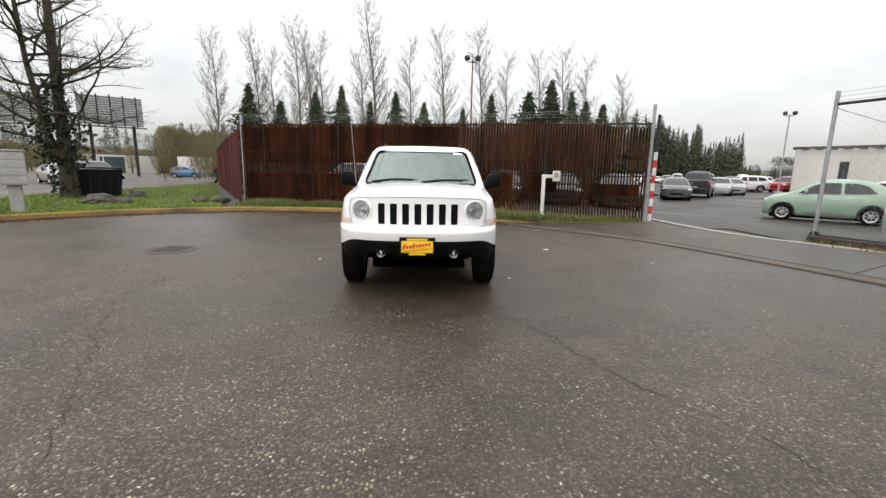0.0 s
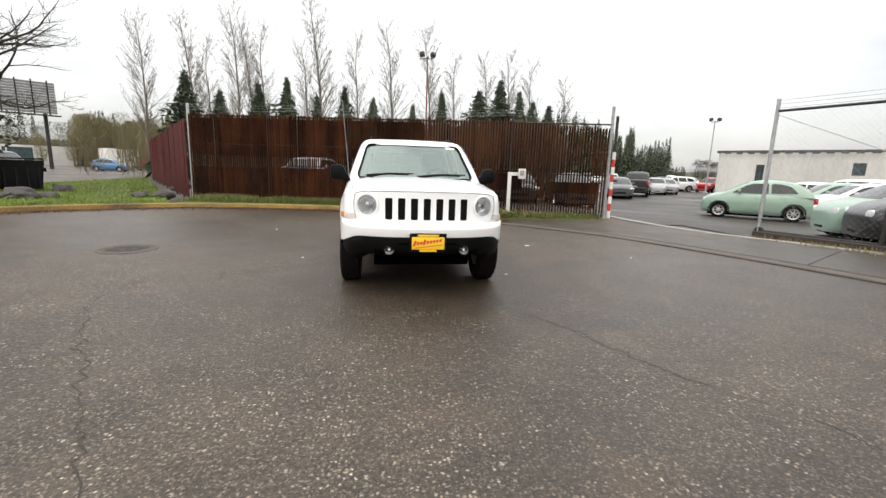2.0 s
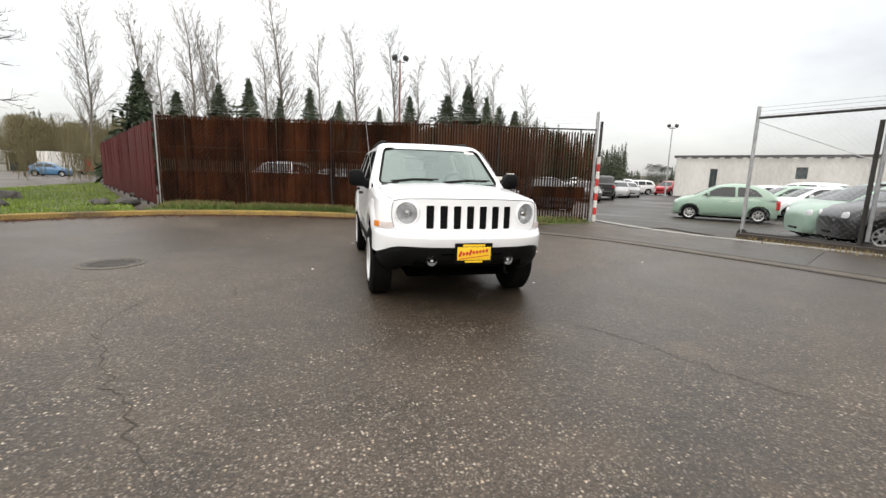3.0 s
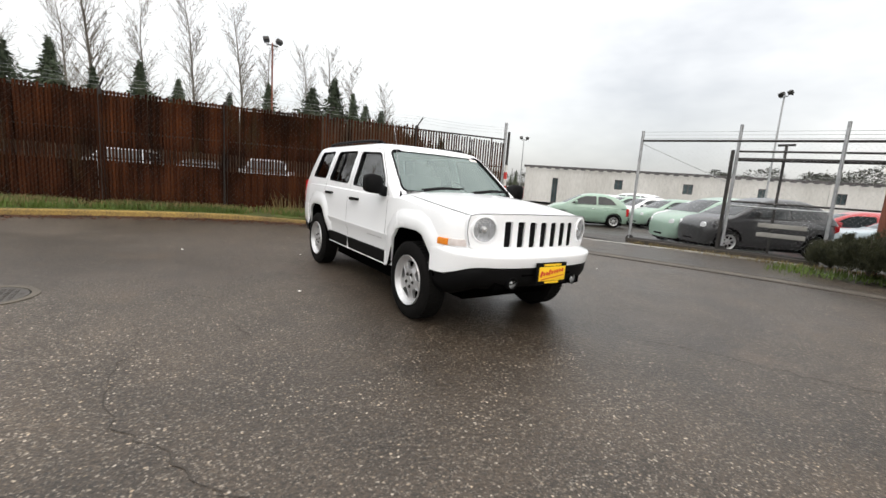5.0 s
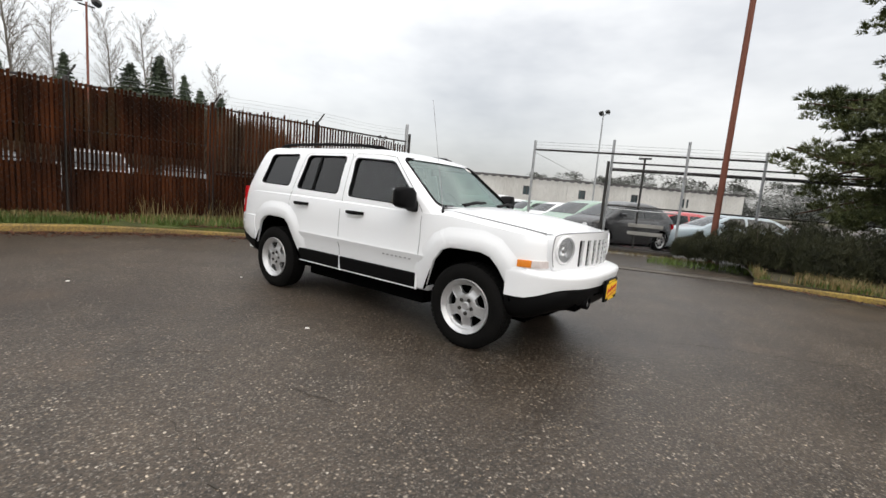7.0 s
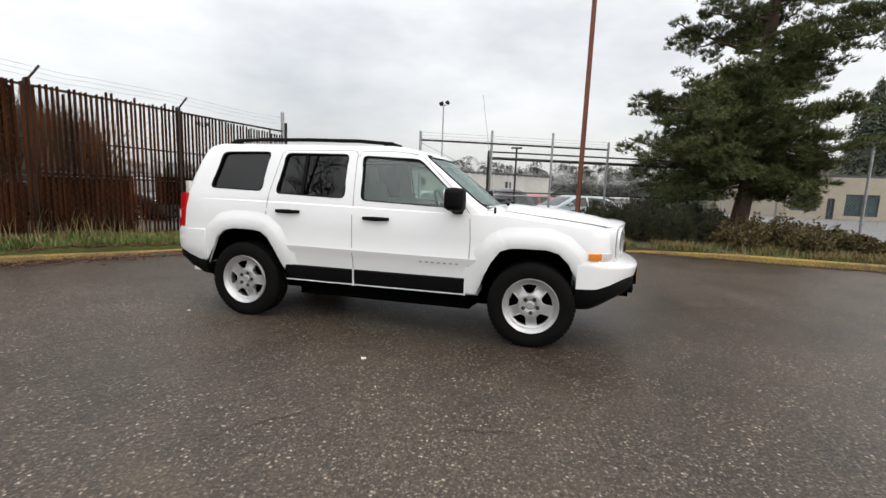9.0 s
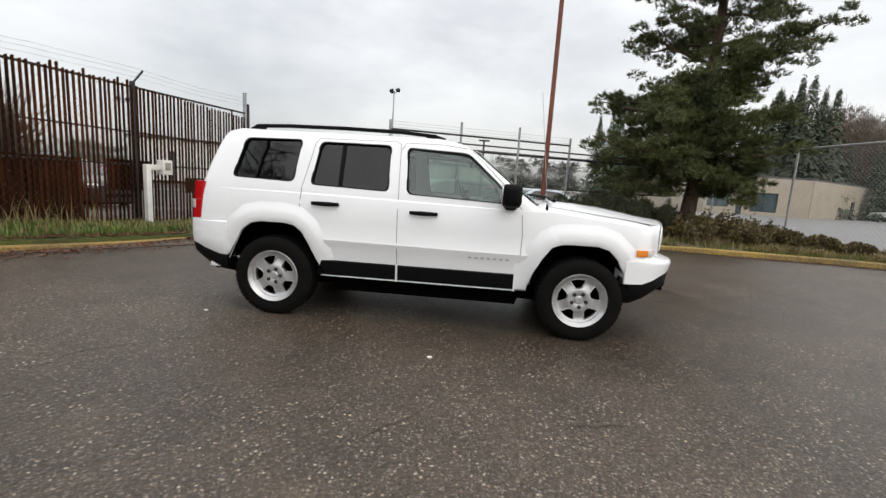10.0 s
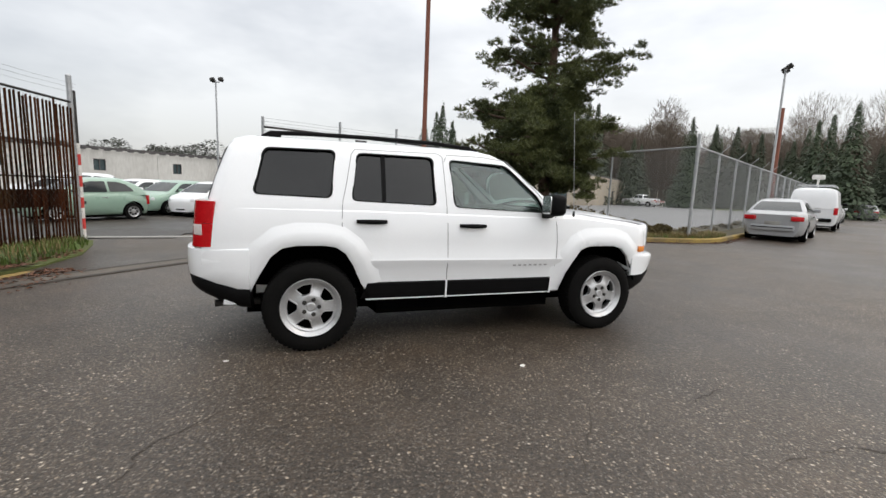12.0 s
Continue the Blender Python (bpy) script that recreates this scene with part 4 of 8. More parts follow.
def suv_body():
    bm = bmesh.new()
    loft(bm, body_rings(BODY_ROWS, SECTION, 0.34))
    cut = bmesh.new()
    for s in (-1, 1):
        for arch in (ARCH_R, ARCH_F):
            outline = [(arch[0][0], 0.2)] + arch + [(arch[-1][0], 0.2)]
            prism(cut, outline, "x", s * 0.5, s * 1.1)
    bm = carve(bm, cut)
    cut = bmesh.new()
    for s in (-1, 1):
        prism(cut, [(s * 0.555 + 0.118 * math.cos(a), 0.886 + 0.118 * math.sin(a)) for a in (2 * math.pi * i / 32 for i in range(32))], "y", -2.2, -1.85)
    bm = carve(bm, cut)
    under = bmesh.new()
    box(under, (0, -1.96, 0.38), (2.2, 0.52, 0.4))
    box(under, (0, 2.0, 0.39), (2.2, 0.54, 0.4))
    box(under, (0, 0.0, 0.27), (2.2, 1.9, 0.21))
    bm = carve(bm, under)
    room = bmesh.new()
    prism(room, [(-0.74, 0.5), (0.84, 0.5), (0.84, 0.88), (1.94, 0.88), (1.94, 1.4), (-0.74, 1.4)], "x", -0.73, 0.73)
    bm = carve(bm, room)
    part("body", bm, CAR_WHITE, SUV, angle=28)


def shrink(rows, d, drop):
    return [(z if k == 0 else z - drop, yf + d * 1.3, yr - d, w - d) for k, (z, yf, yr, w) in enumerate(rows)]


SIDE_WINDOWS = {"quarter_window": [(1.64, 1.53), (1.13, 1.54), (1.165, 1.175), (1.715, 1.19)], "rear_door_window": [(0.965, 1.53), (0.345, 1.53), (0.335, 1.14), (1.015, 1.16)],
                "front_door_window": [(0.205, 1.52), (-0.32, 1.495), (-0.62, 1.23), (-0.68, 1.1), (0.175, 1.13)]}
SCREEN = [(-0.7, 1.12), (-0.59, 1.535), (0.59, 1.535), (0.7, 1.12)]
BACKLIGHT = [(-0.62, 1.14), (-0.54, 1.52), (0.54, 1.52), (0.62, 1.14)]


def suv_cabin():
    bm = bmesh.new()
    loft(bm, [plan_ring(*r) for r in CABIN_ROWS])
    hollow = bmesh.new()
    rows = shrink(CABIN_ROWS[:6], 0.05, 0.035)
    rows[0] = (1.0, rows[0][1] - 0.06, rows[0][2], rows[0][3])
    loft(hollow, [plan_ring(*r) for r in rows])
    bm = carve(bm, hollow)
    for s in (-1, 1):
        cut = bmesh.new()
        for outline in SIDE_WINDOWS.values():
            prism(cut, rounded(outline, 0.05), "x", s * 0.45, s * 1.0)
        bm = carve(bm, cut)
    cut = bmesh.new()
    prism(cut, rounded(SCREEN, 0.06), "y", -1.4, 0.0)
    bm = carve(bm, cut)
    cut = bmesh.new()
    prism(cut, rounded(BACKLIGHT, 0.06), "y", 1.5, 2.4)
    bm = carve(bm, cut)
    part("cabin", bm, CAR_WHITE, SUV, angle=28)
    for name, outline in SIDE_WINDOWS.items():
        for s in (-1, 1):
            win = thing_part(name, SUV)
            edge = rounded(outline, 0.05)
            glass = bmesh.new()
            inner = rounded([(y * 0.999, z) for y, z in outline], 0.05)
            loft(glass, [[(s * (along(CABIN_ROWS, z, 3) - d), y, z) for y, z in inner] for d in (0.022, 0.026)])
            ob = part("pane", glass, SIDE_GLASS if name.startswith("front") else DARK_GLASS, win, "clear side glass" if name.startswith("front") else "dark privacy glass")
            ob.visible_shadow = False
            rim = bmesh.new()
            cy, cz = sum(p[0] for p in edge) / len(edge), sum(p[1] for p in edge) / len(edge)
            rings = []
            for y, z in edge:
                n = Vector((y - cy, z - cz)).normalized()
                ring = []
                for off, d in ((0.004, 0.03), (0.005, -0.002), (-0.009, -0.002), (-0.011, 0.03)):
                    yy, zz = y + n.x * off, z + n.y * off
                    ring.append((s * (along(CABIN_ROWS, zz, 3) - d), yy, zz))
                rings.append(ring)
            loft(rim, rings + [rings[0]], False)
            part("rubber_seal", rim, TRIM_BLACK, win, "black rubber seal")
            if name == "rear_door_window":
                bar = bmesh.new()
                rings = []
                for z in (1.15, 1.28, 1.4, 1.53):
                    x = along(CABIN_ROWS, z, 3)
                    rings.append([(s * (x - 0.012), 0.745, z), (s * (x - 0.012), 0.775, z), (s * (x - 0.03), 0.775, z), (s * (x - 0.03), 0.745, z)])
                loft(bar, rings)
                part("divider_bar", bar, TRIM_BLACK, win)
    # windscreen and rear window follow the bow of the cabin
    for name, outline, mat, front in (("windscreen", SCREEN, WINDSCREEN, True), ("rear_window", BACKLIGHT, DARK_GLASS, False)):
        win = thing_part(name, SUV)
        (x0, z0), (x1, z1) = outline[0], outline[1]
        glass, rim = bmesh.new(), bmesh.new()
        for d in (0.016, 0.02):
            rows = []
            for i in range(9):
                z = z0 + (z1 - z0) * i / 8
                wx = abs(x0 + (x1 - x0) * i / 8) - 0.004
                w, yf, yr = along(CABIN_ROWS, z, 3), along(CABIN_ROWS, z, 1), along(CABIN_ROWS, z, 2)
                row = []
                for j in range(13):
                    x = wx * (j / 6 - 1)
                    y = yf - 0.12 * (1 - (x / w) ** 2) + d if front else yr + 0.06 * (1 - (x / w) ** 2) - d
                    row.append((x, y, z))
                rows.append(row)
            loft(glass, rows, False, False)
        ob = part("pane", glass, mat, win, "pale green-tinted glass" if front else "dark privacy glass", angle=60)
        ob.visible_shadow = False
        edge = []
        for x, z in rounded(outline, 0.06):
            w, yf, yr = along(CABIN_ROWS, z, 3), along(CABIN_ROWS, z, 1), along(CABIN_ROWS, z, 2)
            edge.append(Vector((x, (yf - 0.12 * (1 - (x / w) ** 2) + 0.004) if front else (yr + 0.06 * (1 - (x / w) ** 2) - 0.004), z)))
        tube(rim, edge + [edge[0]], 0.014, 6, 0, False)
        part("rubber_seal", rim, TRIM_BLACK, win, "black rubber seal")


def thing_part(name, parent):
    ob = new(name)
    ob.parent = parent
    return ob


def smooth01(u):
    u = max(0.0, min(1.0, u))
    return u * u * (3 - 2 * u)


def sweep_plan(bm, outline, section, drop=0.0, ends=(2.15, 1.75), low=None, flush=None):
    """A bumper: a section of (outward, z) drawn along half a plan outline, and mirrored; points below low sink by drop towards the wheels."""
    pts = [Vector((x, y, 0)) for x, y in outline]
    line = [Vector((-p.x, p.y, 0)) for p in pts[:0:-1]] + pts
    rings = []
    for k, p in enumerate(line):
        d = (line[min(k + 1, len(line) - 1)] - line[max(k - 1, 0)]).normalized()
        n = Vector((d.y, -d.x, 0))
        if n.dot(Vector((0, p.y, 0))) < 0 and abs(n.y) > 0.2 or (abs(n.y) <= 0.2 and n.x * p.x < 0):
            n = -n
        u = smooth01((ends[0] - abs(p.y)) / (ends[0] - ends[1]))
        tuck = 1.0 if flush is None else 0.06 + 0.94 * smooth01((abs(p.y) - flush) / 0.2)
        rings.append([p + n * (o * tuck if -0.12 < o and z > 0.6 else o) + Vector((0, 0, z - drop * u * (1 if low is None else max(0.0, min(1.0, (low - z) / 0.1))))) for o, z in section])
    loft(bm, rings)
    return bm


def suv_bumpers():
    front = curve_points([(0, -2.205), (0.25, -2.195), (0.46, -2.16), (0.61, -2.095), (0.71, -2.01), (0.776, -1.91), (0.814, -1.81), (0.832, -1.73), (0.84, -1.655)], 0.06)
    front = [(p.x, p.y) for p in front]
    rear = curve_points([(0, 2.215), (0.3, 2.21), (0.55, 2.19), (0.7, 2.15), (0.79, 2.08), (0.83, 1.96), (0.845, 1.82), (0.848, 1.74)], 0.08)
    rear = [(p.x, p.y) for p in rear]
    bm = sweep_plan(bmesh.new(), front, [(-0.2, 0.738), (-0.11, 0.735), (-0.08, 0.722), (-0.035, 0.712), (-0.01, 0.702), (-0.002, 0.688), (-0.002, 0.672), (-0.012, 0.625), (-0.018, 0.603), (-0.03, 0.598), (-0.2, 0.598)], 0.11, (2.1, 1.78), 0.68, 1.8)
    part("front_bumper", bm, CAR_WHITE, SUV, angle=40)
    bm = sweep_plan(bmesh.new(), front, [(-0.14, 0.6), (-0.035, 0.6), (-0.022, 0.588), (-0.026, 0.53), (-0.05, 0.475), (-0.09, 0.435), (-0.13, 0.41), (-0.2, 0.405)], 0.085, (2.1, 1.78), 0.64)
    part("front_valance", bm, TRIM_BLACK, SUV, "black plastic lower bumper", angle=50)
    bm = sweep_plan(bmesh.new(), rear, [(-0.14, 0.81), (-0.03, 0.808), (-0.004, 0.79), (0.0, 0.75), (0.0, 0.66), (-0.008, 0.605), (-0.03, 0.59), (-0.14, 0.585)], 0.12, (2.16, 1.76), 0.68)
    part("rear_bumper", bm, CAR_WHITE, SUV, angle=40)
    bm = sweep_plan(bmesh.new(), rear, [(-0.14, 0.592), (-0.02, 0.592), (-0.012, 0.575), (-0.02, 0.53), (-0.06, 0.48), (-0.12, 0.46), (-0.22, 0.455)], 0.12, (2.16, 1.76), 0.66)
    part("rear_valance", bm, TRIM_BLACK, SUV, "black plastic lower bumper", angle=50)


def suv_flares():
    for s in (-1, 1):
        for name, arch in (("rear_flare", ARCH_R), ("front_flare", ARCH_F)):
            pts = [Vector(p) for p in arch[1:]]
            if name == "front_flare":
                pts = [p for p in pts if p.y > 0.4]
            mid = Vector((1.3175 * (1 if arch is ARCH_R else -1), 0.42))
            bm, rings = bmesh.new(), []
            for k, p in enumerate(pts):
                d = (pts[min(k + 1, len(pts) - 1)] - pts[max(k - 1, 0)]).normalized()
                n = Vector((-d.y, d.x))
                if n.dot(p - mid) < 0:
                    n = -n
                ring = []
                for off, out in ((-0.004, -0.012), (-0.004, 0.016), (0.006, 0.022), (0.04, 0.025), (0.075, 0.025), (0.1, 0.021), (0.13, 0.01), (0.165, -0.001), (0.16, -0.02)):
                    y, z = p.x + n.x * off, max(0.385, p.y + n.y * off)
                    x = suv_side(y, max(0.45, min(z, 0.95)))
                    if out > 0:
                        out *= min(1.0, max(0.1, (p.y - 0.4) / 0.32))
                    ring.append((s * (x + out), y, z))
                rings.append(ring)
            loft(bm, rings)
            part(name, bm, CAR_WHITE, SUV, angle=32)
            # black liner; the shade inside the arch is deepened by its colour
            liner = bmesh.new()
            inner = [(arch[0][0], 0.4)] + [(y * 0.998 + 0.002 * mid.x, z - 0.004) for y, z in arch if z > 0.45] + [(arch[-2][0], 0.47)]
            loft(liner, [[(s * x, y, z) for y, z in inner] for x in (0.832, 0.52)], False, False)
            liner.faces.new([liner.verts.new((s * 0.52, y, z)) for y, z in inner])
            part("wheel_well", liner, RECESS_SHADE_BLACK, SUV, "black wheel well")


def wheel(parent, y, s, spin):
    w = thing_part("wheel", parent)
    w.matrix_basis = pose(s * 0.745, y, 0.346, spin, 0, 0)
    o = s  # outward
    tyre = bmesh.new()
    disc_loft(tyre, [(o * -0.1, 0.21), (o * -0.108, 0.26), (o * -0.1, 0.325), (o * -0.082, 0.343), (o * -0.03, 0.347), (o * 0.03, 0.347), (o * 0.082, 0.343), (o * 0.1, 0.325), (o * 0.108, 0.285), (o * 0.106, 0.25), (o * 0.094, 0.222), (o * 0.07, 0.21)], 56, "x", 0, False)
    for k in range(56):
        a = 2 * math.pi * k / 56
        for u, tilt in ((-0.06, 0.3), (0.0, -0.3), (0.06, 0.3)):
            box(tyre, (u, 0.347 * math.cos(a + tilt * 0.1), 0.347 * math.sin(a + tilt * 0.1)), (0.045, 0.024, 0.007), Matrix.Rotation(a + math.pi / 2, 4, "X"))
    part("tyre", tyre, RUBBER, w)
    rim = bmesh.new()
    disc_loft(rim, [(o * -0.09, 0.19), (o * 0.02, 0.19), (o * 0.05, 0.187), (o * 0.072, 0.19), (o * 0.088, 0.2), (o * 0.096, 0.212), (o * 0.106, 0.216), (o * 0.109, 0.222), (o * 0.104, 0.226), (o * 0.09, 0.226)], 56, "x", 0, False)
    part("rim", rim, SILVER, w, angle=60)
    # pressed face: five windows between broad spokes, each window with a raised lip
    face = bmesh.new()
    disc_loft(face, [(o * 0.03, 0.034), (o * 0.07, 0.036), (o * 0.074, 0.045), (o * 0.078, 0.084), (o * 0.074, 0.1), (o * 0.064, 0.118), (o * 0.058, 0.15), (o * 0.06, 0.172), (o * 0.07, 0.19), (o * 0.035, 0.19), (o * 0.04, 0.13), (o * 0.03, 0.1)], 60, "x")
    holes, lips = bmesh.new(), []
    for k in range(5):
        a = 2 * math.pi * k / 5
        hole = rounded([(0.1 * math.cos(a + t), 0.1 * math.sin(a + t)) for t in (-0.25, 0.25)] + [(0.18 * math.cos(a + t), 0.18 * math.sin(a + t)) for t in (0.39, 0.0, -0.39)], 0.018)
        prism(holes, hole, "x", -0.2, 0.2)
        lip = bmesh.new()
        tube(lip, [(o * (0.061 if math.hypot(*q) > 0.13 else 0.07), *q) for q in hole + hole[:1]], 0.0045, 6, 0, False)
        lips.append(lip)
    face = carve(face, holes)
    plate = part("wheel_face", face, SILVER, w, "silver pressed five-spoke steel face", angle=30)
    for lip in lips:
        part("window_lip", lip, SILVER, plate, angle=60)
    # near-black disc, so the wheel openings carry their shade as colour
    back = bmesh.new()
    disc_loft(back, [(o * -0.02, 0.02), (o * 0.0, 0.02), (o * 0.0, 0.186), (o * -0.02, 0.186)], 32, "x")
    part("brake_disc", back, RECESS_SHADE_BLACK, w, "near-black disc behind the wheel openings, shade put into its colour")
    cap = bmesh.new()
    disc_loft(cap, [(o * 0.04, 0.036), (o * 0.076, 0.035), (o * 0.081, 0.028), (o * 0.081, 0.001)], 24, "x")
    part("hub_cap", cap, SILVER, w)
    for k in range(5):
        a = 2 * math.pi * k / 5 + 0.63
        nut = bmesh.new()
        disc_loft(nut, [(o * 0.06, 0.017), (o * 0.08, 0.017), (o * 0.08, 0.012), (o * 0.087, 0.01), (o * 0.088, 0.006)], 10, "x")
        bmesh.ops.translate(nut, verts=nut.verts, vec=(0, 0.06 * math.cos(a), 0.06 * math.sin(a)))
        part("wheel_nut", nut, DARK_STEEL, w)
    return w


def side_line(name, pts, label="", wide=0.006, mat=None, lift=0.0015):
    for s in (-1, 1):
        bm, rings = bmesh.new(), []
        pp = [Vector(p) for p in pts]
        fine = []
        for a, b in zip(pp, pp[1:]):
            n = max(2, int((b - a).length / 0.06))
            fine += [a.lerp(b, i / n) for i in range(n)]
        fine.append(pp[-1])
        for k, p in enumerate(fine):
            d = (fine[min(k + 1, len(fine) - 1)] - fine[max(k - 1, 0)]).normalized()
            n = Vector((-d.y, d.x)) * wide / 2
            rings.append([(s * (suv_side(q.x, q.y) + o), q.x, q.y) for q, o in ((p - n, -0.004), (p - n, lift), (p + n, lift), (p + n, -0.004))])
        loft(bm, rings)
        part(name, bm, mat or SEAM, SUV, label)


def suv_sides():
    side_line("door_seam", [(1.085, 1.13), (1.09, 0.98), (1.085, 0.915)], "thin panel gap")
    side_line("door_seam", [(0.245, 1.12), (0.238, 0.8), (0.232, 0.53)], "thin panel gap")
    side_line("door_seam", [(-0.79, 1.05), (-0.805, 0.85), (-0.8, 0.62), (-0.775, 0.53)], "thin panel gap")
    side_line("door_seam", [(1.085, 1.14), (1.05, 1.3), (1.01, 1.52), (0.98, 1.558), (0.3, 1.566), (0.262, 1.54), (0.245, 1.12)], "thin panel gap", 0.005)
    side_line("door_seam", [(0.25, 1.5), (0.22, 1.56), (-0.1, 1.56), (-0.33, 1.535), (-0.62, 1.27), (-0.79, 1.06)], "thin panel gap", 0.005)
    for s in (-1, 1):
        for name, y, z in (("front_handle", 0.02, 0.98), ("rear_handle", 0.865, 1.005)):
            x = suv_side(y, z)
            bm = bmesh.new()
            rings = []
            for k in range(11):
                u = k / 10
                yy = y + (u - 0.5) * 0.235
                lift = 0.012 + 0.03 * math.sin(math.pi * u) ** 0.6
                h = 0.013 + 0.005 * math.sin(math.pi * u)
                rings.append([(s * (x + lift + a), yy, z + b * h) for a, b in ((-0.012, -1), (0.004, -1), (0.01, -0.4), (0.01, 0.4), (0.004, 1), (-0.012, 1))])
            loft(bm, rings)
            for e in (-0.1, 0.1):
                box(bm, (s * (x + 0.006), y + e, z), (0.03, 0.035, 0.026), bevel=0.005)
            part(name, bm, TRIM_BLACK, SUV, "black door handle")
        for y0, y1 in ((-0.765, 0.222), (0.242, 0.89)):
            bm, rings = bmesh.new(), []
            for k in range(9):
                y = y0 + (y1 - y0) * k / 8
                ring = []
                for z, o in ((0.385, -0.02), (0.39, 0.006), (0.45, 0.012), (0.51, 0.01), (0.522, 0.002), (0.522, -0.02)):
                    yy = y if y1 < 0.5 or k < 8 else y + 0.05 * (0.39 - z + 0.13) / 0.13
                    ring.append((s * (suv_side(y, max(z, 0.42)) + o), yy, z))
                rings.append(ring)
            loft(bm, rings)
            part("sill_cladding", bm, TRIM_BLACK, SUV, "matt black sill cladding")
        bm = bmesh.new()
        loft(bm, [[(s * (suv_side(y, 0.42) + o), y, z) for o, z in ((-0.03, 0.376), (0.006, 0.377), (0.008, 0.38), (0.004, 0.384), (-0.03, 0.385))] for y in (-0.77, 0.0, 0.5, 0.9)])
        for y in (0.232,):
            box(bm, (s * (suv_side(y, 0.45) + 0.004), y, 0.45), (0.02, 0.012, 0.15))
        box(bm, (s * (suv_side(-0.77, 0.45) + 0.004), -0.772, 0.45), (0.02, 0.012, 0.15))
        part("sill_edge", bm, CAR_WHITE, SUV, "white sill edge")
        # model badge on the front door, kept as plain bars
        for k in range(7):
            bm = bmesh.new()
            y = -0.7 + k * 0.052
            box(bm, (s * (suv_side(y, 0.64) + 0.001), y, 0.64), (0.005, 0.026, 0.013), bevel=0.002)
            part("badge_bar", bm, BADGE, SUV, "small grey badge bar")
        # door mirror
        mir = thing_part("door_mirror", SUV)
        bm, rings = bmesh.new(), []
        for u, w, h, zc in ((0.0, 0.045, 0.05, 1.1), (0.04, 0.05, 0.055, 1.11), (0.06, 0.07, 0.08, 1.155), (0.1, 0.08, 0.095, 1.17), (0.18, 0.075, 0.092, 1.175), (0.215, 0.06, 0.075, 1.175), (0.225, 0.03, 0.05, 1.175)):
            ring = []
            for i in range(12):
                a = 2 * math.pi * i / 12
                c, d = math.cos(a), math.sin(a)
                ring.append((s * (0.8 + u), -0.69 + w * abs(c) ** 0.4 * (1 if c > 0 else -1), zc + h * abs(d) ** 0.4 * (1 if d > 0 else -1)))
            rings.append(ring)
        loft(bm, rings)
        part("mirror_housing", bm, TRIM_BLACK, mir, angle=50)
        bm = bmesh.new()
        prism(bm, rounded([(s * 0.87, 1.095), (s * 1.0, 1.1), (s * 1.0, 1.25), (s * 0.87, 1.25)], 0.03), "y", -0.612, -0.606)
        part("mirror_glass", bm, CHROME, mir)
        # amber side marker and pale indicator wrapped round the corner
        lamp = thing_part("corner_lamp", SUV)
        for name, mat, ys in (("amber_marker", AMBER, [-1.735, -1.76, -1.785, -1.81, -1.83]), ("clear_indicator", PALE_LENS, [-1.833, -1.85, -1.865, -1.88, -1.9, -1.92])):
            bm, rings = bmesh.new(), []
            for y in ys:
                x = along(BODY_ROWS, y, 1) + 0.001
                rings.append([(s * (x - 0.03), y, 0.742), (s * (x + 0.012), y, 0.745), (s * (x + 0.016), y, 0.76), (s * (x + 0.012), y, 0.797), (s * (x - 0.03), y, 0.8)])
            loft(bm, rings)
            part(name, bm, mat, lamp)
        # tail lamp
        lamp = thing_part("tail_lamp", SUV)
        for name, mat, z0, z1 in (("upper_lens", RED_LENS, 0.975, 1.13), ("lower_lens", RED_LENS, 0.81, 0.973)):
            bm = bmesh.new()
            outline = [(0.55, 2.09), (0.57, 2.125), (0.68, 2.118), (0.755, 2.09), (0.795, 2.045), (0.807, 2.0), (0.808, 1.975), (0.785, 1.97)]
            loft(bm, [[(s * (x + 0.008), y - 0.03 * (z - 0.81) / 0.32 + 0.01, z) for x, y in outline] for z in (z0, z1)])
            part(name, bm, mat, lamp)
        bm = bmesh.new()
        box(bm, (s * 0.781, 2.066, 0.93), (0.07, 0.014, 0.075), Matrix.Rotation(s * -0.94, 4, "Z"), 0.004)
        part("reversing_lens", bm, PALE_LENS, lamp, "pale reversing lens")


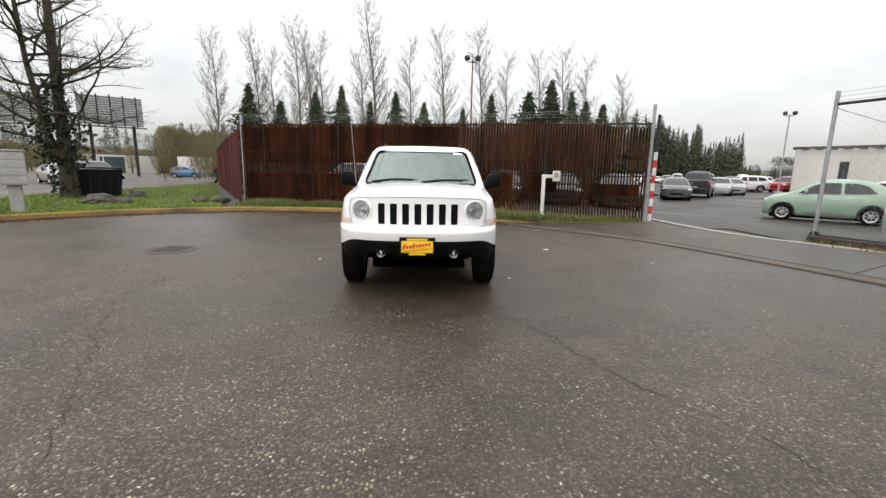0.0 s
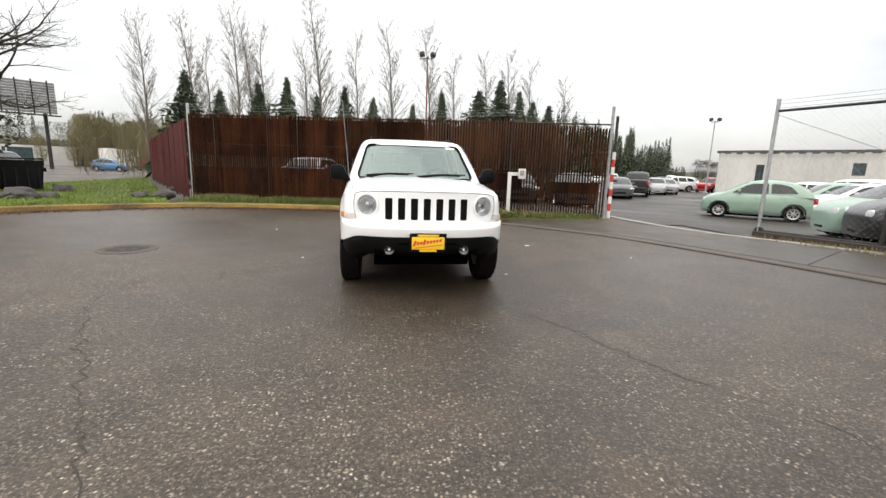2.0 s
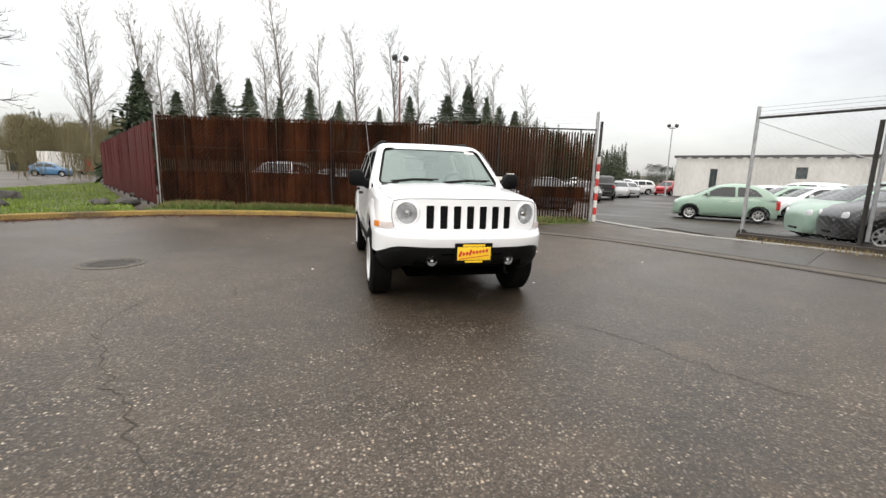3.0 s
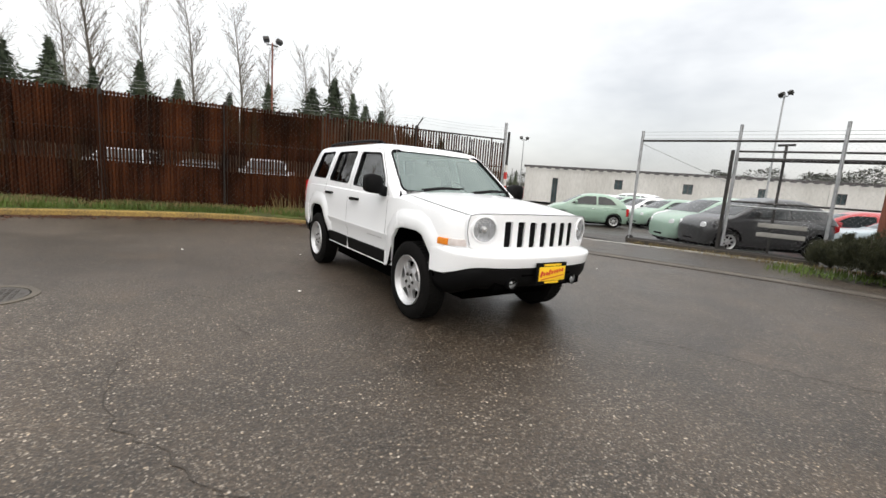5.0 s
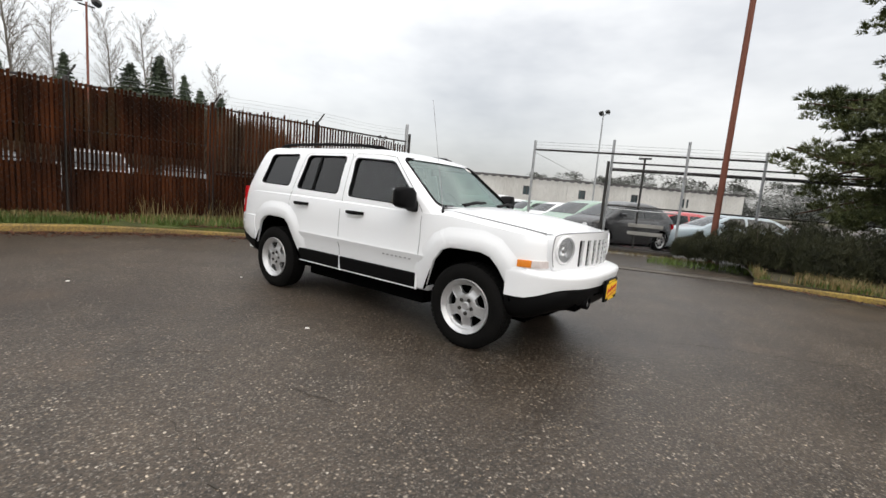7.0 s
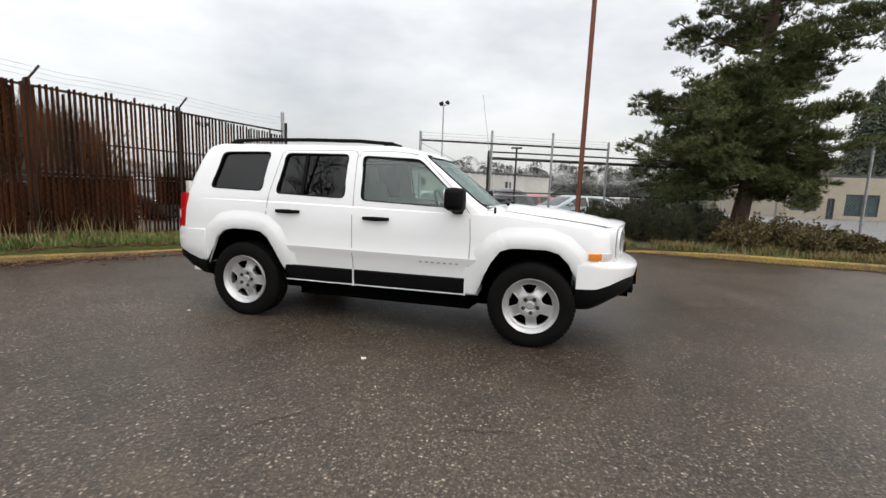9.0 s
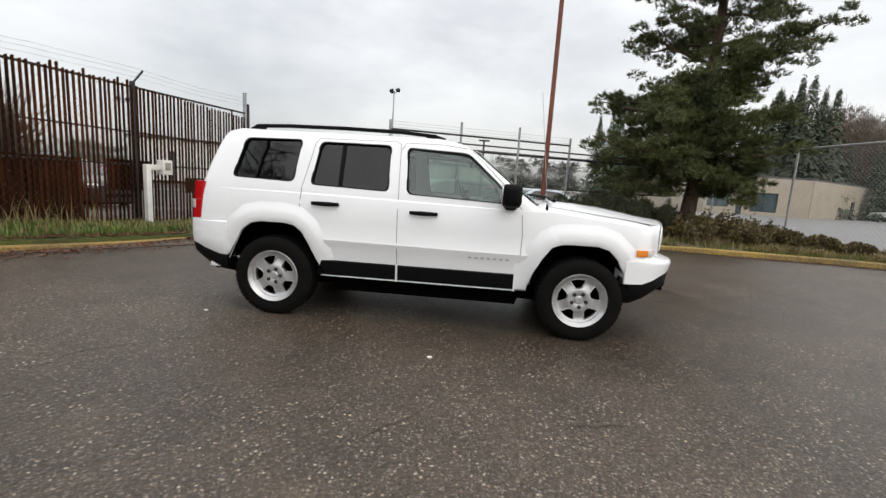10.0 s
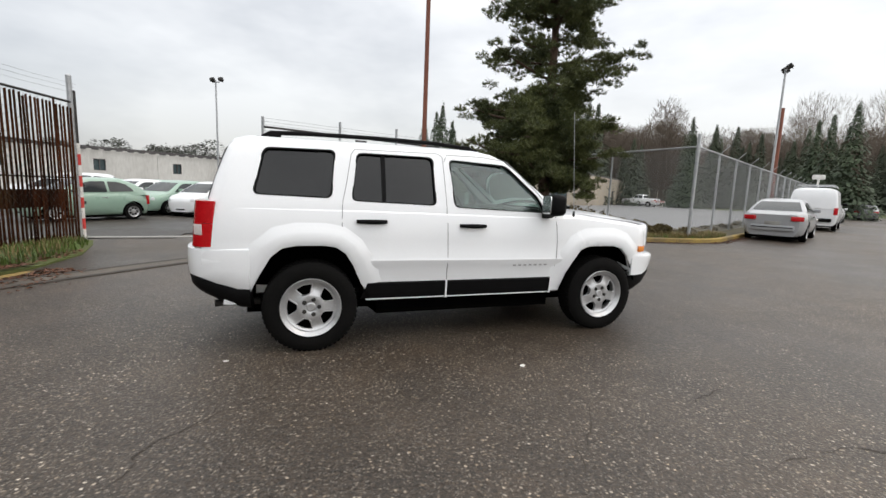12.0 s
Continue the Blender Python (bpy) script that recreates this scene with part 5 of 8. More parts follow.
def suv_front():
    panel = bmesh.new()
    rings = []
    for k in range(57):
        x = 0.688 * math.sin(math.pi * (k / 56 - 0.5))
        top = float(np.interp(abs(x), [0, 0.35, 0.6, 0.65, 0.676, 0.688], [1.02, 1.018, 1.006, 0.998, 0.98, 0.93]))
        foot = float(np.interp(abs(x), [0, 0.62, 0.65, 0.676, 0.688], [0.72, 0.72, 0.73, 0.765, 0.83]))
        f = nose_sweep(x)
        rings.append([(x, -2.077 + f, foot), (x, -2.085 + f, foot + 0.01), (x, -2.085 + f, top - 0.01), (x, -2.077 + f, top), (x, -1.99 + f, top), (x, -1.99 + f, foot)])
    loft(panel, rings)
    holes = bmesh.new()
    for k in range(7):
        x = (k - 3) * 0.1205
        prism(holes, rounded([(x - 0.033, 0.752), (x - 0.035, 0.958), (x + 0.035, 0.958), (x + 0.033, 0.752)], 0.014), "y", -2.2, -1.9)
    for s in (-1, 1):
        ring = [(s * 0.555 + 0.104 * math.cos(a), 0.886 + 0.104 * math.sin(a)) for a in (2 * math.pi * i / 32 for i in range(32))]
        prism(holes, ring, "y", -2.2, -1.9)
    panel = carve(panel, holes)
    grille = part("grille_panel", panel, CAR_WHITE, SUV, angle=30)
    for k in range(7):
        bm = bmesh.new()
        x = (k - 3) * 0.1205
        box(bm, (x, -2.06 + nose_sweep(x), 0.855), (0.075, 0.02, 0.22))
        for j in range(4):
            box(bm, (x, -2.071 + nose_sweep(x), 0.79 + j * 0.043), (0.062, 0.012, 0.008))
        part("grille_slot", bm, TRIM_BLACK, grille, "black slot insert")
    for s in (-1, 1):
        lamp = thing_part("headlamp", SUV)
        cy = 0.0
        lamp.matrix_basis = pose(s * 0.555, -1.972, 0.886, 0, 0, s * 19)
        bm = bmesh.new()
        disc_loft(bm, [(cy + 0.045, 0.02), (cy + 0.035, 0.05), (cy + 0.008, 0.085), (cy - 0.022, 0.096)], 32, "y", 0, False)
        for i in (-2, 2):
            box(bm, (i * 0.024, cy - 0.006, 0), (0.003, 0.02, 0.14 * math.sqrt(max(0.05, 1 - (i / 3.7) ** 2))))
        part("reflector", bm, REFLECTOR, lamp)
        bm = bmesh.new()
        disc_loft(bm, [(cy + 0.03, 0.03), (cy - 0.012, 0.03), (cy - 0.02, 0.022), (cy - 0.022, 0.001)], 20, "y", 0, False)
        part("bulb_shield", bm, CHROME, lamp)
        bm = bmesh.new()
        disc_loft(bm, [(cy - 0.0, 0.113), (cy - 0.03, 0.113), (cy - 0.037, 0.104), (cy - 0.036, 0.096), (cy - 0.015, 0.094)], 36, "y", 0, False)
        part("bezel", bm, CAR_WHITE, lamp, "white lamp surround")
        bm = bmesh.new()
        disc_loft(bm, [(cy - 0.03, 0.095), (cy - 0.042, 0.07), (cy - 0.048, 0.03), (cy - 0.049, 0.001)], 32, "y", 0, False)
        ob = part("lens", bm, LENS, lamp, angle=60)
        ob.visible_shadow = False
        fog = thing_part("fog_lamp", SUV)
        fog.matrix_basis = pose(0, 0.038, 0)
        bm = bmesh.new()
        disc_loft(bm, [(-2.1, 0.052), (-2.192, 0.052), (-2.194, 0.045), (-2.12, 0.043)], 24, "y", 0, False)
        bmesh.ops.translate(bm, verts=bm.verts, vec=(s * 0.357, 0, 0.478))
        part("bezel", bm, TRIM_BLACK, fog)
        bm = bmesh.new()
        disc_loft(bm, [(-2.178, 0.044), (-2.16, 0.036), (-2.14, 0.016), (-2.176, 0.012), (-2.18, 0.001)], 24, "y", 0, False)
        bmesh.ops.translate(bm, verts=bm.verts, vec=(s * 0.357, 0, 0.478))
        part("reflector", bm, REFLECTOR, fog, angle=60)
        bm = bmesh.new()
        disc_loft(bm, [(-2.18, 0.044), (-2.186, 0.03), (-2.188, 0.001)], 24, "y", 0, False)
        bmesh.ops.translate(bm, verts=bm.verts, vec=(s * 0.357, 0, 0.478))
        ob = part("lens", bm, LENS, fog, angle=60)
        ob.visible_shadow = False
    bm = bmesh.new()
    box(bm, (0, -2.0, 0.45), (1.0, 0.2, 0.06))
    for z in (0.46, 0.5, 0.54):
        box(bm, (0, -2.165 + (0.54 - z) * 0.7, z), (0.56, 0.02, 0.014), bevel=0.003)
    part("lower_grille", bm, RECESS_SHADE_BLACK, SUV, "black lower grille bars")
    # dealer plate: lettering kept as plain red strokes
    plate = thing_part("dealer_plate", SUV)
    plate.matrix_basis = pose(0, 0.018, 0)
    bm = bmesh.new()
    box(bm, (0, -2.232, 0.557), (0.345, 0.022, 0.178), bevel=0.008)
    part("plate_frame", bm, TRIM_BLACK, plate, "black plate frame")
    bm = bmesh.new()
    box(bm, (0, -2.246, 0.556), (0.305, 0.004, 0.116), bevel=0.001)
    part("plate_sheet", bm, PLATE_YELLOW, plate, "bright yellow plate")
    for y in (0.628, 0.485):
        bm = bmesh.new()
        box(bm, (0, -2.2445, y), (0.2 if y > 0.6 else 0.16, 0.003, 0.018))
        part("frame_print", bm, PLATE_YELLOW, plate, "yellow print strip on the frame")
    rnd = random.Random(4)
    for k in range(9):
        bm = bmesh.new()
        h = 0.05 if k in (0, 3) else 0.028
        box(bm, (-0.125 + k * 0.03, -2.2495, 0.545 + 0.004 * k + h * 0.2), (0.02, 0.002, h), Matrix.Rotation(0.35, 4, "Y"))
        part("print_stroke", bm, PLATE_RED, plate, "red print stroke")
    bm = bmesh.new()
    box(bm, (0.0, -2.2495, 0.525), (0.27, 0.002, 0.006), Matrix.Rotation(-0.12, 4, "Y"))
    part("print_stroke", bm, PLATE_RED, plate, "red underline")
    # panel gaps round the grille panel and along the hood
    edge = []
    for x, z in [(-0.668, 0.76), (-0.69, 0.86), (-0.676, 0.99), (-0.62, 1.008), (-0.35, 1.02), (0, 1.022), (0.35, 1.02), (0.62, 1.008), (0.676, 0.99), (0.69, 0.86), (0.668, 0.76)]:
        edge.append((x, -2.084 + nose_sweep(x), z))
    bm = bmesh.new()
    tube(bm, curve_points(edge, 0.04), 0.0042, 6)
    part("panel_gap", bm, SEAM, SUV, "thin dark panel gap")
    for s in (-1, 1):
        bm = bmesh.new()
        line = []
        for y in (-1.88, -1.8, -1.7, -1.4, -1.1, -0.9):
            w, zt, crown = along(BODY_ROWS, y, 1), along(BODY_ROWS, y, 2), along(BODY_ROWS, y, 3)
            x = min(w - 0.1, 0.72) + 0.004
            line.append((s * x, y if y > -1.75 else max(y, -2.06 + nose_sweep(x)), zt + crown * float(np.interp(x / w, [0, 0.4, 0.72, 1.0], [1, 0.86, 0.5, -0.2])) + 0.001))
        tube(bm, line, 0.0024, 6)
        part("panel_gap", bm, SEAM, SUV, "thin dark panel gap")
    # hood with its front lip, wipers, mast
    bm, rings = bmesh.new(), []
    for lead, hw in ((0.0, 0.64), (0.008, 0.648), (0.03, 0.655), (0.09, 0.672), (0.22, 0.7), (0.5, 0.716), (0.8, 0.72), (1.03, 0.72)):
        ring = []
        for i in range(-8, 9):
            u = i / 8
            x = hw * u
            y = -2.075 + lead + nose_sweep(x) * (1 - min(1.0, lead / 1.03))
            w, zt, crown = along(BODY_ROWS, min(max(y, -1.8), -0.98), 1), along(BODY_ROWS, y, 2), along(BODY_ROWS, y, 3)
            f = abs(x) / w
            z = zt + crown * float(np.interp(f, [0, 0.4, 0.72, 0.9], [1, 0.86, 0.5, 0.1])) + 0.008 * (1 - u ** 4) - (0.008 if lead == 0.0 else 0.002 if lead < 0.01 else 0.0)
            ring.append((x, y, z))
        rings.append(ring)
    loft(bm, rings, False, False)
    part("hood", bm, CAR_WHITE, SUV, angle=50)
    for x0, x1, y1 in ((0.02, 0.52, -0.99), (-0.58, -0.1, -1.0)):
        w = thing_part("wiper", SUV)
        bm = bmesh.new()
        tube(bm, [(x0, -1.075, 1.145), ((x0 + x1) / 2, -1.045, 1.172), (x1, -0.98, 1.168)], [0.014, 0.011, 0.008], 8)
        part("arm", bm, TRIM_BLACK, w)
        bm = bmesh.new()
        tube(bm, [(x0 - 0.02, -1.06, 1.152), ((x0 + x1) / 2, -1.03, 1.18), (x1 + 0.06, -0.965, 1.178)], 0.007, 6)
        part("blade", bm, TRIM_BLACK, w)
    bm = bmesh.new()
    tube(bm, [(-0.78, -0.99, 1.05), (-0.785, -0.99, 1.12)], [0.014, 0.008], 8)
    mast = part("antenna", bm, TRIM_BLACK, SUV)
    bm = bmesh.new()
    tube(bm, [(-0.785, -0.99, 1.1), (-0.865, -0.86, 1.98)], [0.0026, 0.0017], 6)
    part("mast_rod", bm, GALV, mast, "thin steel rod")
    bm = bmesh.new()
    prism(bm, [(0.42, 1.5), (0.55, 1.5), (0.55, 1.53), (0.42, 1.53)], "y", -0.5, -0.498)
    for v in bm.verts:
        v.co.y = along(CABIN_ROWS, v.co.z, 1) - 0.12 * (1 - (v.co.x / along(CABIN_ROWS, v.co.z, 3)) ** 2) + (0.012 if v.co.y < -0.499 else 0.014)
    part("window_sticker", bm, WHITE_PAINT, SUV, "white sticker on the windscreen")


def suv_top_and_inside():
    for s in (-1, 1):
        rail = thing_part("roof_rail", SUV)
        bm = bmesh.new()
        pts = [(s * 0.555, 1.66, 1.615), (s * 0.555, 1.6, 1.648), (s * 0.555, 1.3, 1.66), (s * 0.555, 0.8, 1.664), (s * 0.55, 0.3, 1.658), (s * 0.545, 0.0, 1.638), (s * 0.54, -0.1, 1.615)]
        tube(bm, [tuple(p) for p in pts], [0.014, 0.017, 0.017, 0.017, 0.017, 0.016, 0.012], 8)
        part("rail_bar", bm, TRIM_BLACK, rail, "black roof rail bar")
        for y in (1.57, 0.02):
            bm = bmesh.new()
            box(bm, (s * 0.555, y, 1.628), (0.035, 0.09, 0.05), bevel=0.01)
            part("rail_foot", bm, TRIM_BLACK, rail)
        bm = bmesh.new()
        loft(bm, [[(s * (0.53 + a), y, along(CABIN_ROWS, 1.6, 0) + 0.012 + b) for a, b in ((-0.012, -0.01), (-0.012, 0.012), (0.012, 0.01), (0.012, -0.012))] for y in (-0.05, 0.8, 1.7)])
        part("roof_channel", bm, TRIM_BLACK, SUV, "black roof channel strip")
    # slab under the sills; the car's underside shade is put into its near-black
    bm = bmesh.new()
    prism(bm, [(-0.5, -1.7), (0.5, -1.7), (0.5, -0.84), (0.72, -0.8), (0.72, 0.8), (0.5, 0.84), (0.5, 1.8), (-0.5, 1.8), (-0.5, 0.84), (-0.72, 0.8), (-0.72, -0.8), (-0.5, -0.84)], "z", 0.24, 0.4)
    part("underbody", bm, RECESS_SHADE_BLACK, SUV, "underbody in near-black, underside shade put into its colour")
    bm = bmesh.new()
    tube(bm, [(-0.5, 1.7, 0.33), (-0.52, 1.9, 0.34), (-0.54, 2.02, 0.335)], 0.028, 10)
    part("exhaust_pipe", bm, DARK_STEEL, SUV)
    bm = bmesh.new()
    for c, d in (((0, 0.05, 0.515), (1.4, 1.5, 0.02)), ((0, 1.37, 0.9), (1.4, 1.08, 0.02)), ((0.705, 0.05, 0.8), (0.02, 1.5, 0.56)), ((-0.705, 0.05, 0.8), (0.02, 1.5, 0.56)), ((0.705, 1.36, 0.99), (0.02, 1.08, 0.19)), ((-0.705, 1.36, 0.99), (0.02, 1.08, 0.19)), ((0, 1.91, 0.99), (1.4, 0.02, 0.19)), ((0, 0.82, 0.7), (1.4, 0.02, 0.38)), ((0, -0.72, 0.8), (1.4, 0.02, 0.56))):
        box(bm, c, d)
    part("cabin_lining", bm, CABIN, SUV, "grey cabin trim")
    bm = bmesh.new()
    loft(bm, [[(x, -0.98 + 0.06 * abs(x), 1.115), (x, -0.6, 1.13), (x, -0.42, 1.08), (x, -0.4, 0.85), (x, -0.7, 0.8)] for x in (-0.68, -0.3, 0.0, 0.3, 0.68)])
    part("dashboard", bm, CABIN, SUV)
    for x in (-0.36, 0.36):
        seat = thing_part("front_seat", SUV)
        bm = bmesh.new()
        box(bm, (x, 0.15, 0.72), (0.5, 0.52, 0.18), bevel=0.06)
        part("cushion", bm, SEAT, seat)
        bm = bmesh.new()
        box(bm, (x, 0.46, 1.0), (0.48, 0.14, 0.62), Matrix.Rotation(-0.24, 4, "X"), 0.05)
        part("backrest", bm, SEAT, seat)
        bm = bmesh.new()
        box(bm, (x, 0.57, 1.39), (0.28, 0.1, 0.19), Matrix.Rotation(-0.15, 4, "X"), 0.04)
        part("headrest", bm, SEAT, seat)
    bench = thing_part("rear_bench", SUV)
    bm = bmesh.new()
    box(bm, (0, 1.02, 0.96), (1.25, 0.42, 0.09), bevel=0.03)
    part("cushion", bm, SEAT, bench)
    bm = bmesh.new()
    box(bm, (0, 1.3, 1.12), (1.25, 0.14, 0.4), Matrix.Rotation(-0.24, 4, "X"), 0.05)
    part("backrest", bm, SEAT, bench)
    for x in (-0.38, 0.38):
        bm = bmesh.new()
        box(bm, (x, 1.42, 1.36), (0.26, 0.09, 0.15), bevel=0.035)
        part("headrest", bm, SEAT, bench)
    sw = bmesh.new()
    ring = [Vector((0.36 + 0.185 * math.cos(a), -0.28, 1.06 + 0.185 * math.sin(a))) for a in (2 * math.pi * i / 24 for i in range(25))]
    ring = [Vector((p.x, -0.28 + (p.z - 1.06) * 0.4, p.z)) for p in ring]
    tube(sw, ring, 0.014, 6, 0, False)
    box(sw, (0.36, -0.29, 1.06), (0.14, 0.05, 0.11), bevel=0.015)
    box(sw, (0.36, -0.285, 1.05), (0.34, 0.02, 0.03))
    part("steering_wheel", sw, TRIM_BLACK, SUV)
    bm = bmesh.new()
    box(bm, (0, -0.33, 1.44), (0.22, 0.03, 0.06), bevel=0.01)
    part("rear_view_mirror", bm, TRIM_BLACK, SUV)


suv_body()
suv_cabin()
suv_bumpers()
suv_flares()
suv_sides()
suv_front()
suv_top_and_inside()
for wy, spins in ((-1.3175, (12, 40)), (1.3175, (0, 25))):
    for ws, spin in zip((-1, 1), spins):
        wheel(SUV, wy, ws, spin)

# ---- cars on the lot and along the road ----
PAINTS = {"mint green": ((0.26, 0.38, 0.3), (0.3, 0.42, 0.34)), "white": ((0.74, 0.75, 0.76), (0.8, 0.8, 0.81)), "black": ((0.012, 0.012, 0.014), (0.02, 0.02, 0.022)),
          "silver": ((0.3, 0.31, 0.32), (0.37, 0.37, 0.38)), "dark grey": ((0.06, 0.065, 0.07), (0.085, 0.09, 0.095)), "red": ((0.4, 0.025, 0.03), (0.48, 0.035, 0.04)),
          "pale blue": ((0.4, 0.48, 0.52), (0.46, 0.54, 0.58)), "blue": ((0.06, 0.16, 0.3), (0.08, 0.2, 0.36))}
PAINTS = {k: surface(k.replace(" ", "_") + "_car_paint", a, b, 2.0, (0.25, 0.32), coat=0.5, metal=0.15 if k in ("silver", "dark grey") else 0.0) for k, (a, b) in PAINTS.items()}
CAR_GLASS = surface("car_glass", (0.02, 0.024, 0.026), (0.035, 0.04, 0.042), 3.0, (0.04, 0.08), spec=0.4)

# length, width, wheelbase, tyre radius; body rows of (y, half width, top, crown); cabin rows of (z, front, rear, half width); side windows
STYLES = {
    "hatchback": dict(size=(3.55, 1.63, 2.3, 0.3), body=[(-1.77, 0.42, 0.58, 0.02), (-1.745, 0.55, 0.66, 0.03), (-1.66, 0.67, 0.755, 0.05), (-1.5, 0.745, 0.845, 0.06), (-1.2, 0.79, 0.92, 0.05), (-0.8, 0.81, 0.96, 0.02), (0, 0.815, 0.97, 0), (0.9, 0.81, 0.98, 0), (1.4, 0.78, 0.97, 0), (1.65, 0.7, 0.92, 0), (1.76, 0.58, 0.8, 0)],
                      cabin=[(0.9, -1.18, 1.7, 0.77), (1.0, -0.98, 1.64, 0.75), (1.1, -0.8, 1.55, 0.72), (1.2, -0.62, 1.43, 0.684), (1.3, -0.44, 1.28, 0.65), (1.38, -0.25, 1.1, 0.61), (1.44, -0.06, 0.88, 0.54), (1.48, 0.12, 0.64, 0.42), (1.495, 0.25, 0.45, 0.2)],
                      windows=[[(0.32, 1.36), (-0.12, 1.35), (-0.34, 1.28), (-0.78, 0.985), (0.34, 0.985)], [(0.4, 1.36), (0.42, 1.0), (1.22, 1.03), (0.98, 1.27), (0.72, 1.35)]], screen=(1.0, 1.38), back=(1.06, 1.36), zb=0.2),
    "crossover": dict(size=(4.7, 1.85, 2.8, 0.35), body=[(-2.35, 0.65, 0.85, 0.03), (-2.28, 0.78, 0.93, 0.04), (-2.0, 0.88, 1.0, 0.05), (-1.2, 0.92, 1.06, 0.04), (0, 0.925, 1.08, 0), (1.6, 0.92, 1.1, 0), (2.1, 0.87, 1.08, 0), (2.33, 0.76, 1.0, 0)],
                      cabin=[(1.0, -1.3, 2.26, 0.87), (1.12, -1.1, 2.2, 0.85), (1.35, -0.72, 2.08, 0.77), (1.58, -0.34, 1.9, 0.68), (1.66, -0.1, 1.75, 0.6), (1.7, 0.3, 1.4, 0.4), (1.71, 0.6, 1.1, 0.2)],
                      windows=[[(0.1, 1.57), (-0.3, 1.54), (-0.85, 1.12), (0.12, 1.13)], [(0.2, 1.57), (0.22, 1.13), (1.05, 1.15), (1.02, 1.56)], [(1.12, 1.56), (1.15, 1.16), (1.95, 1.2), (1.7, 1.5)]], screen=(1.1, 1.58), back=(1.2, 1.55), zb=0.26),
    "sedan": dict(size=(4.63, 1.76, 2.68, 0.32), body=[(-2.3, 0.6, 0.68, 0.02), (-2.22, 0.74, 0.76, 0.03), (-1.9, 0.84, 0.83, 0.05), (-1.1, 0.875, 0.92, 0.04), (0, 0.88, 0.95, 0), (1.2, 0.875, 0.98, 0.0), (1.8, 0.86, 1.0, 0.01), (2.15, 0.8, 0.98, 0.01), (2.3, 0.7, 0.9, 0.0)],
                  cabin=[(0.9, -1.15, 1.98, 0.82), (0.99, -0.98, 1.85, 0.8), (1.15, -0.66, 1.55, 0.73), (1.32, -0.28, 1.2, 0.64), (1.4, 0.0, 0.95, 0.57), (1.44, 0.25, 0.7, 0.4), (1.45, 0.35, 0.6, 0.2)],
                  windows=[[(0.22, 1.33), (-0.2, 1.3), (-0.75, 0.99), (0.24, 1.0)], [(0.31, 1.33), (0.33, 1.0), (1.45, 1.04), (1.1, 1.29)]], screen=(0.98, 1.34), back=(1.03, 1.33), zb=0.2),
    "van": dict(size=(5.2, 1.98, 3.3, 0.36), body=[(-2.6, 0.75, 0.95, 0.03), (-2.5, 0.88, 1.03, 0.05), (-2.1, 0.96, 1.1, 0.05), (-1.4, 0.99, 1.18, 0.03), (0, 1.0, 1.2, 0), (2.2, 1.0, 1.2, 0), (2.5, 0.97, 1.18, 0), (2.6, 0.92, 1.1, 0)],
                cabin=[(1.1, -1.6, 2.58, 0.96), (1.3, -1.35, 2.56, 0.94), (1.6, -0.98, 2.52, 0.9), (1.9, -0.65, 2.46, 0.84), (2.03, -0.45, 2.38, 0.76), (2.1, 0.0, 2.1, 0.55), (2.12, 0.4, 1.8, 0.3)],
                windows=[[(-0.1, 1.8), (-0.6, 1.76), (-1.1, 1.3), (-0.1, 1.3)]], screen=(1.28, 1.9), back=(1.4, 1.8), zb=0.28),
    "pickup": dict(size=(5.6, 1.98, 3.6, 0.38), body=[(-2.8, 0.82, 0.95, 0.02), (-2.7, 0.93, 1.06, 0.04), (-2.3, 0.97, 1.12, 0.05), (-1.2, 0.99, 1.18, 0.03), (0, 0.99, 1.2, 0), (1.0, 0.985, 1.24, 0.04), (2.4, 0.985, 1.26, 0.04), (2.75, 0.96, 1.24, 0.02), (2.8, 0.93, 1.2, 0)],
                   cabin=[(1.1, -1.2, 0.95, 0.9), (1.25, -1.0, 0.92, 0.88), (1.5, -0.68, 0.86, 0.82), (1.75, -0.36, 0.78, 0.75), (1.85, -0.1, 0.65, 0.66), (1.89, 0.1, 0.45, 0.4), (1.9, 0.2, 0.35, 0.2)],
                   windows=[[(0.05, 1.74), (-0.3, 1.72), (-0.85, 1.28), (0.07, 1.28)], [(0.13, 1.74), (0.15, 1.28), (0.75, 1.3), (0.68, 1.7)]], screen=(1.24, 1.74), back=(1.35, 1.7), zb=0.36),
}
CAR_SECTION = [(0.0, -0.14), (0.1, -0.06), (0.3, -0.02), (0.5, 0.0), (0.62, 0.004), (0.8, -0.01), (0.93, -0.035), (0.985, -0.07), (1.0, -0.11)]
CAR_CACHE = {}


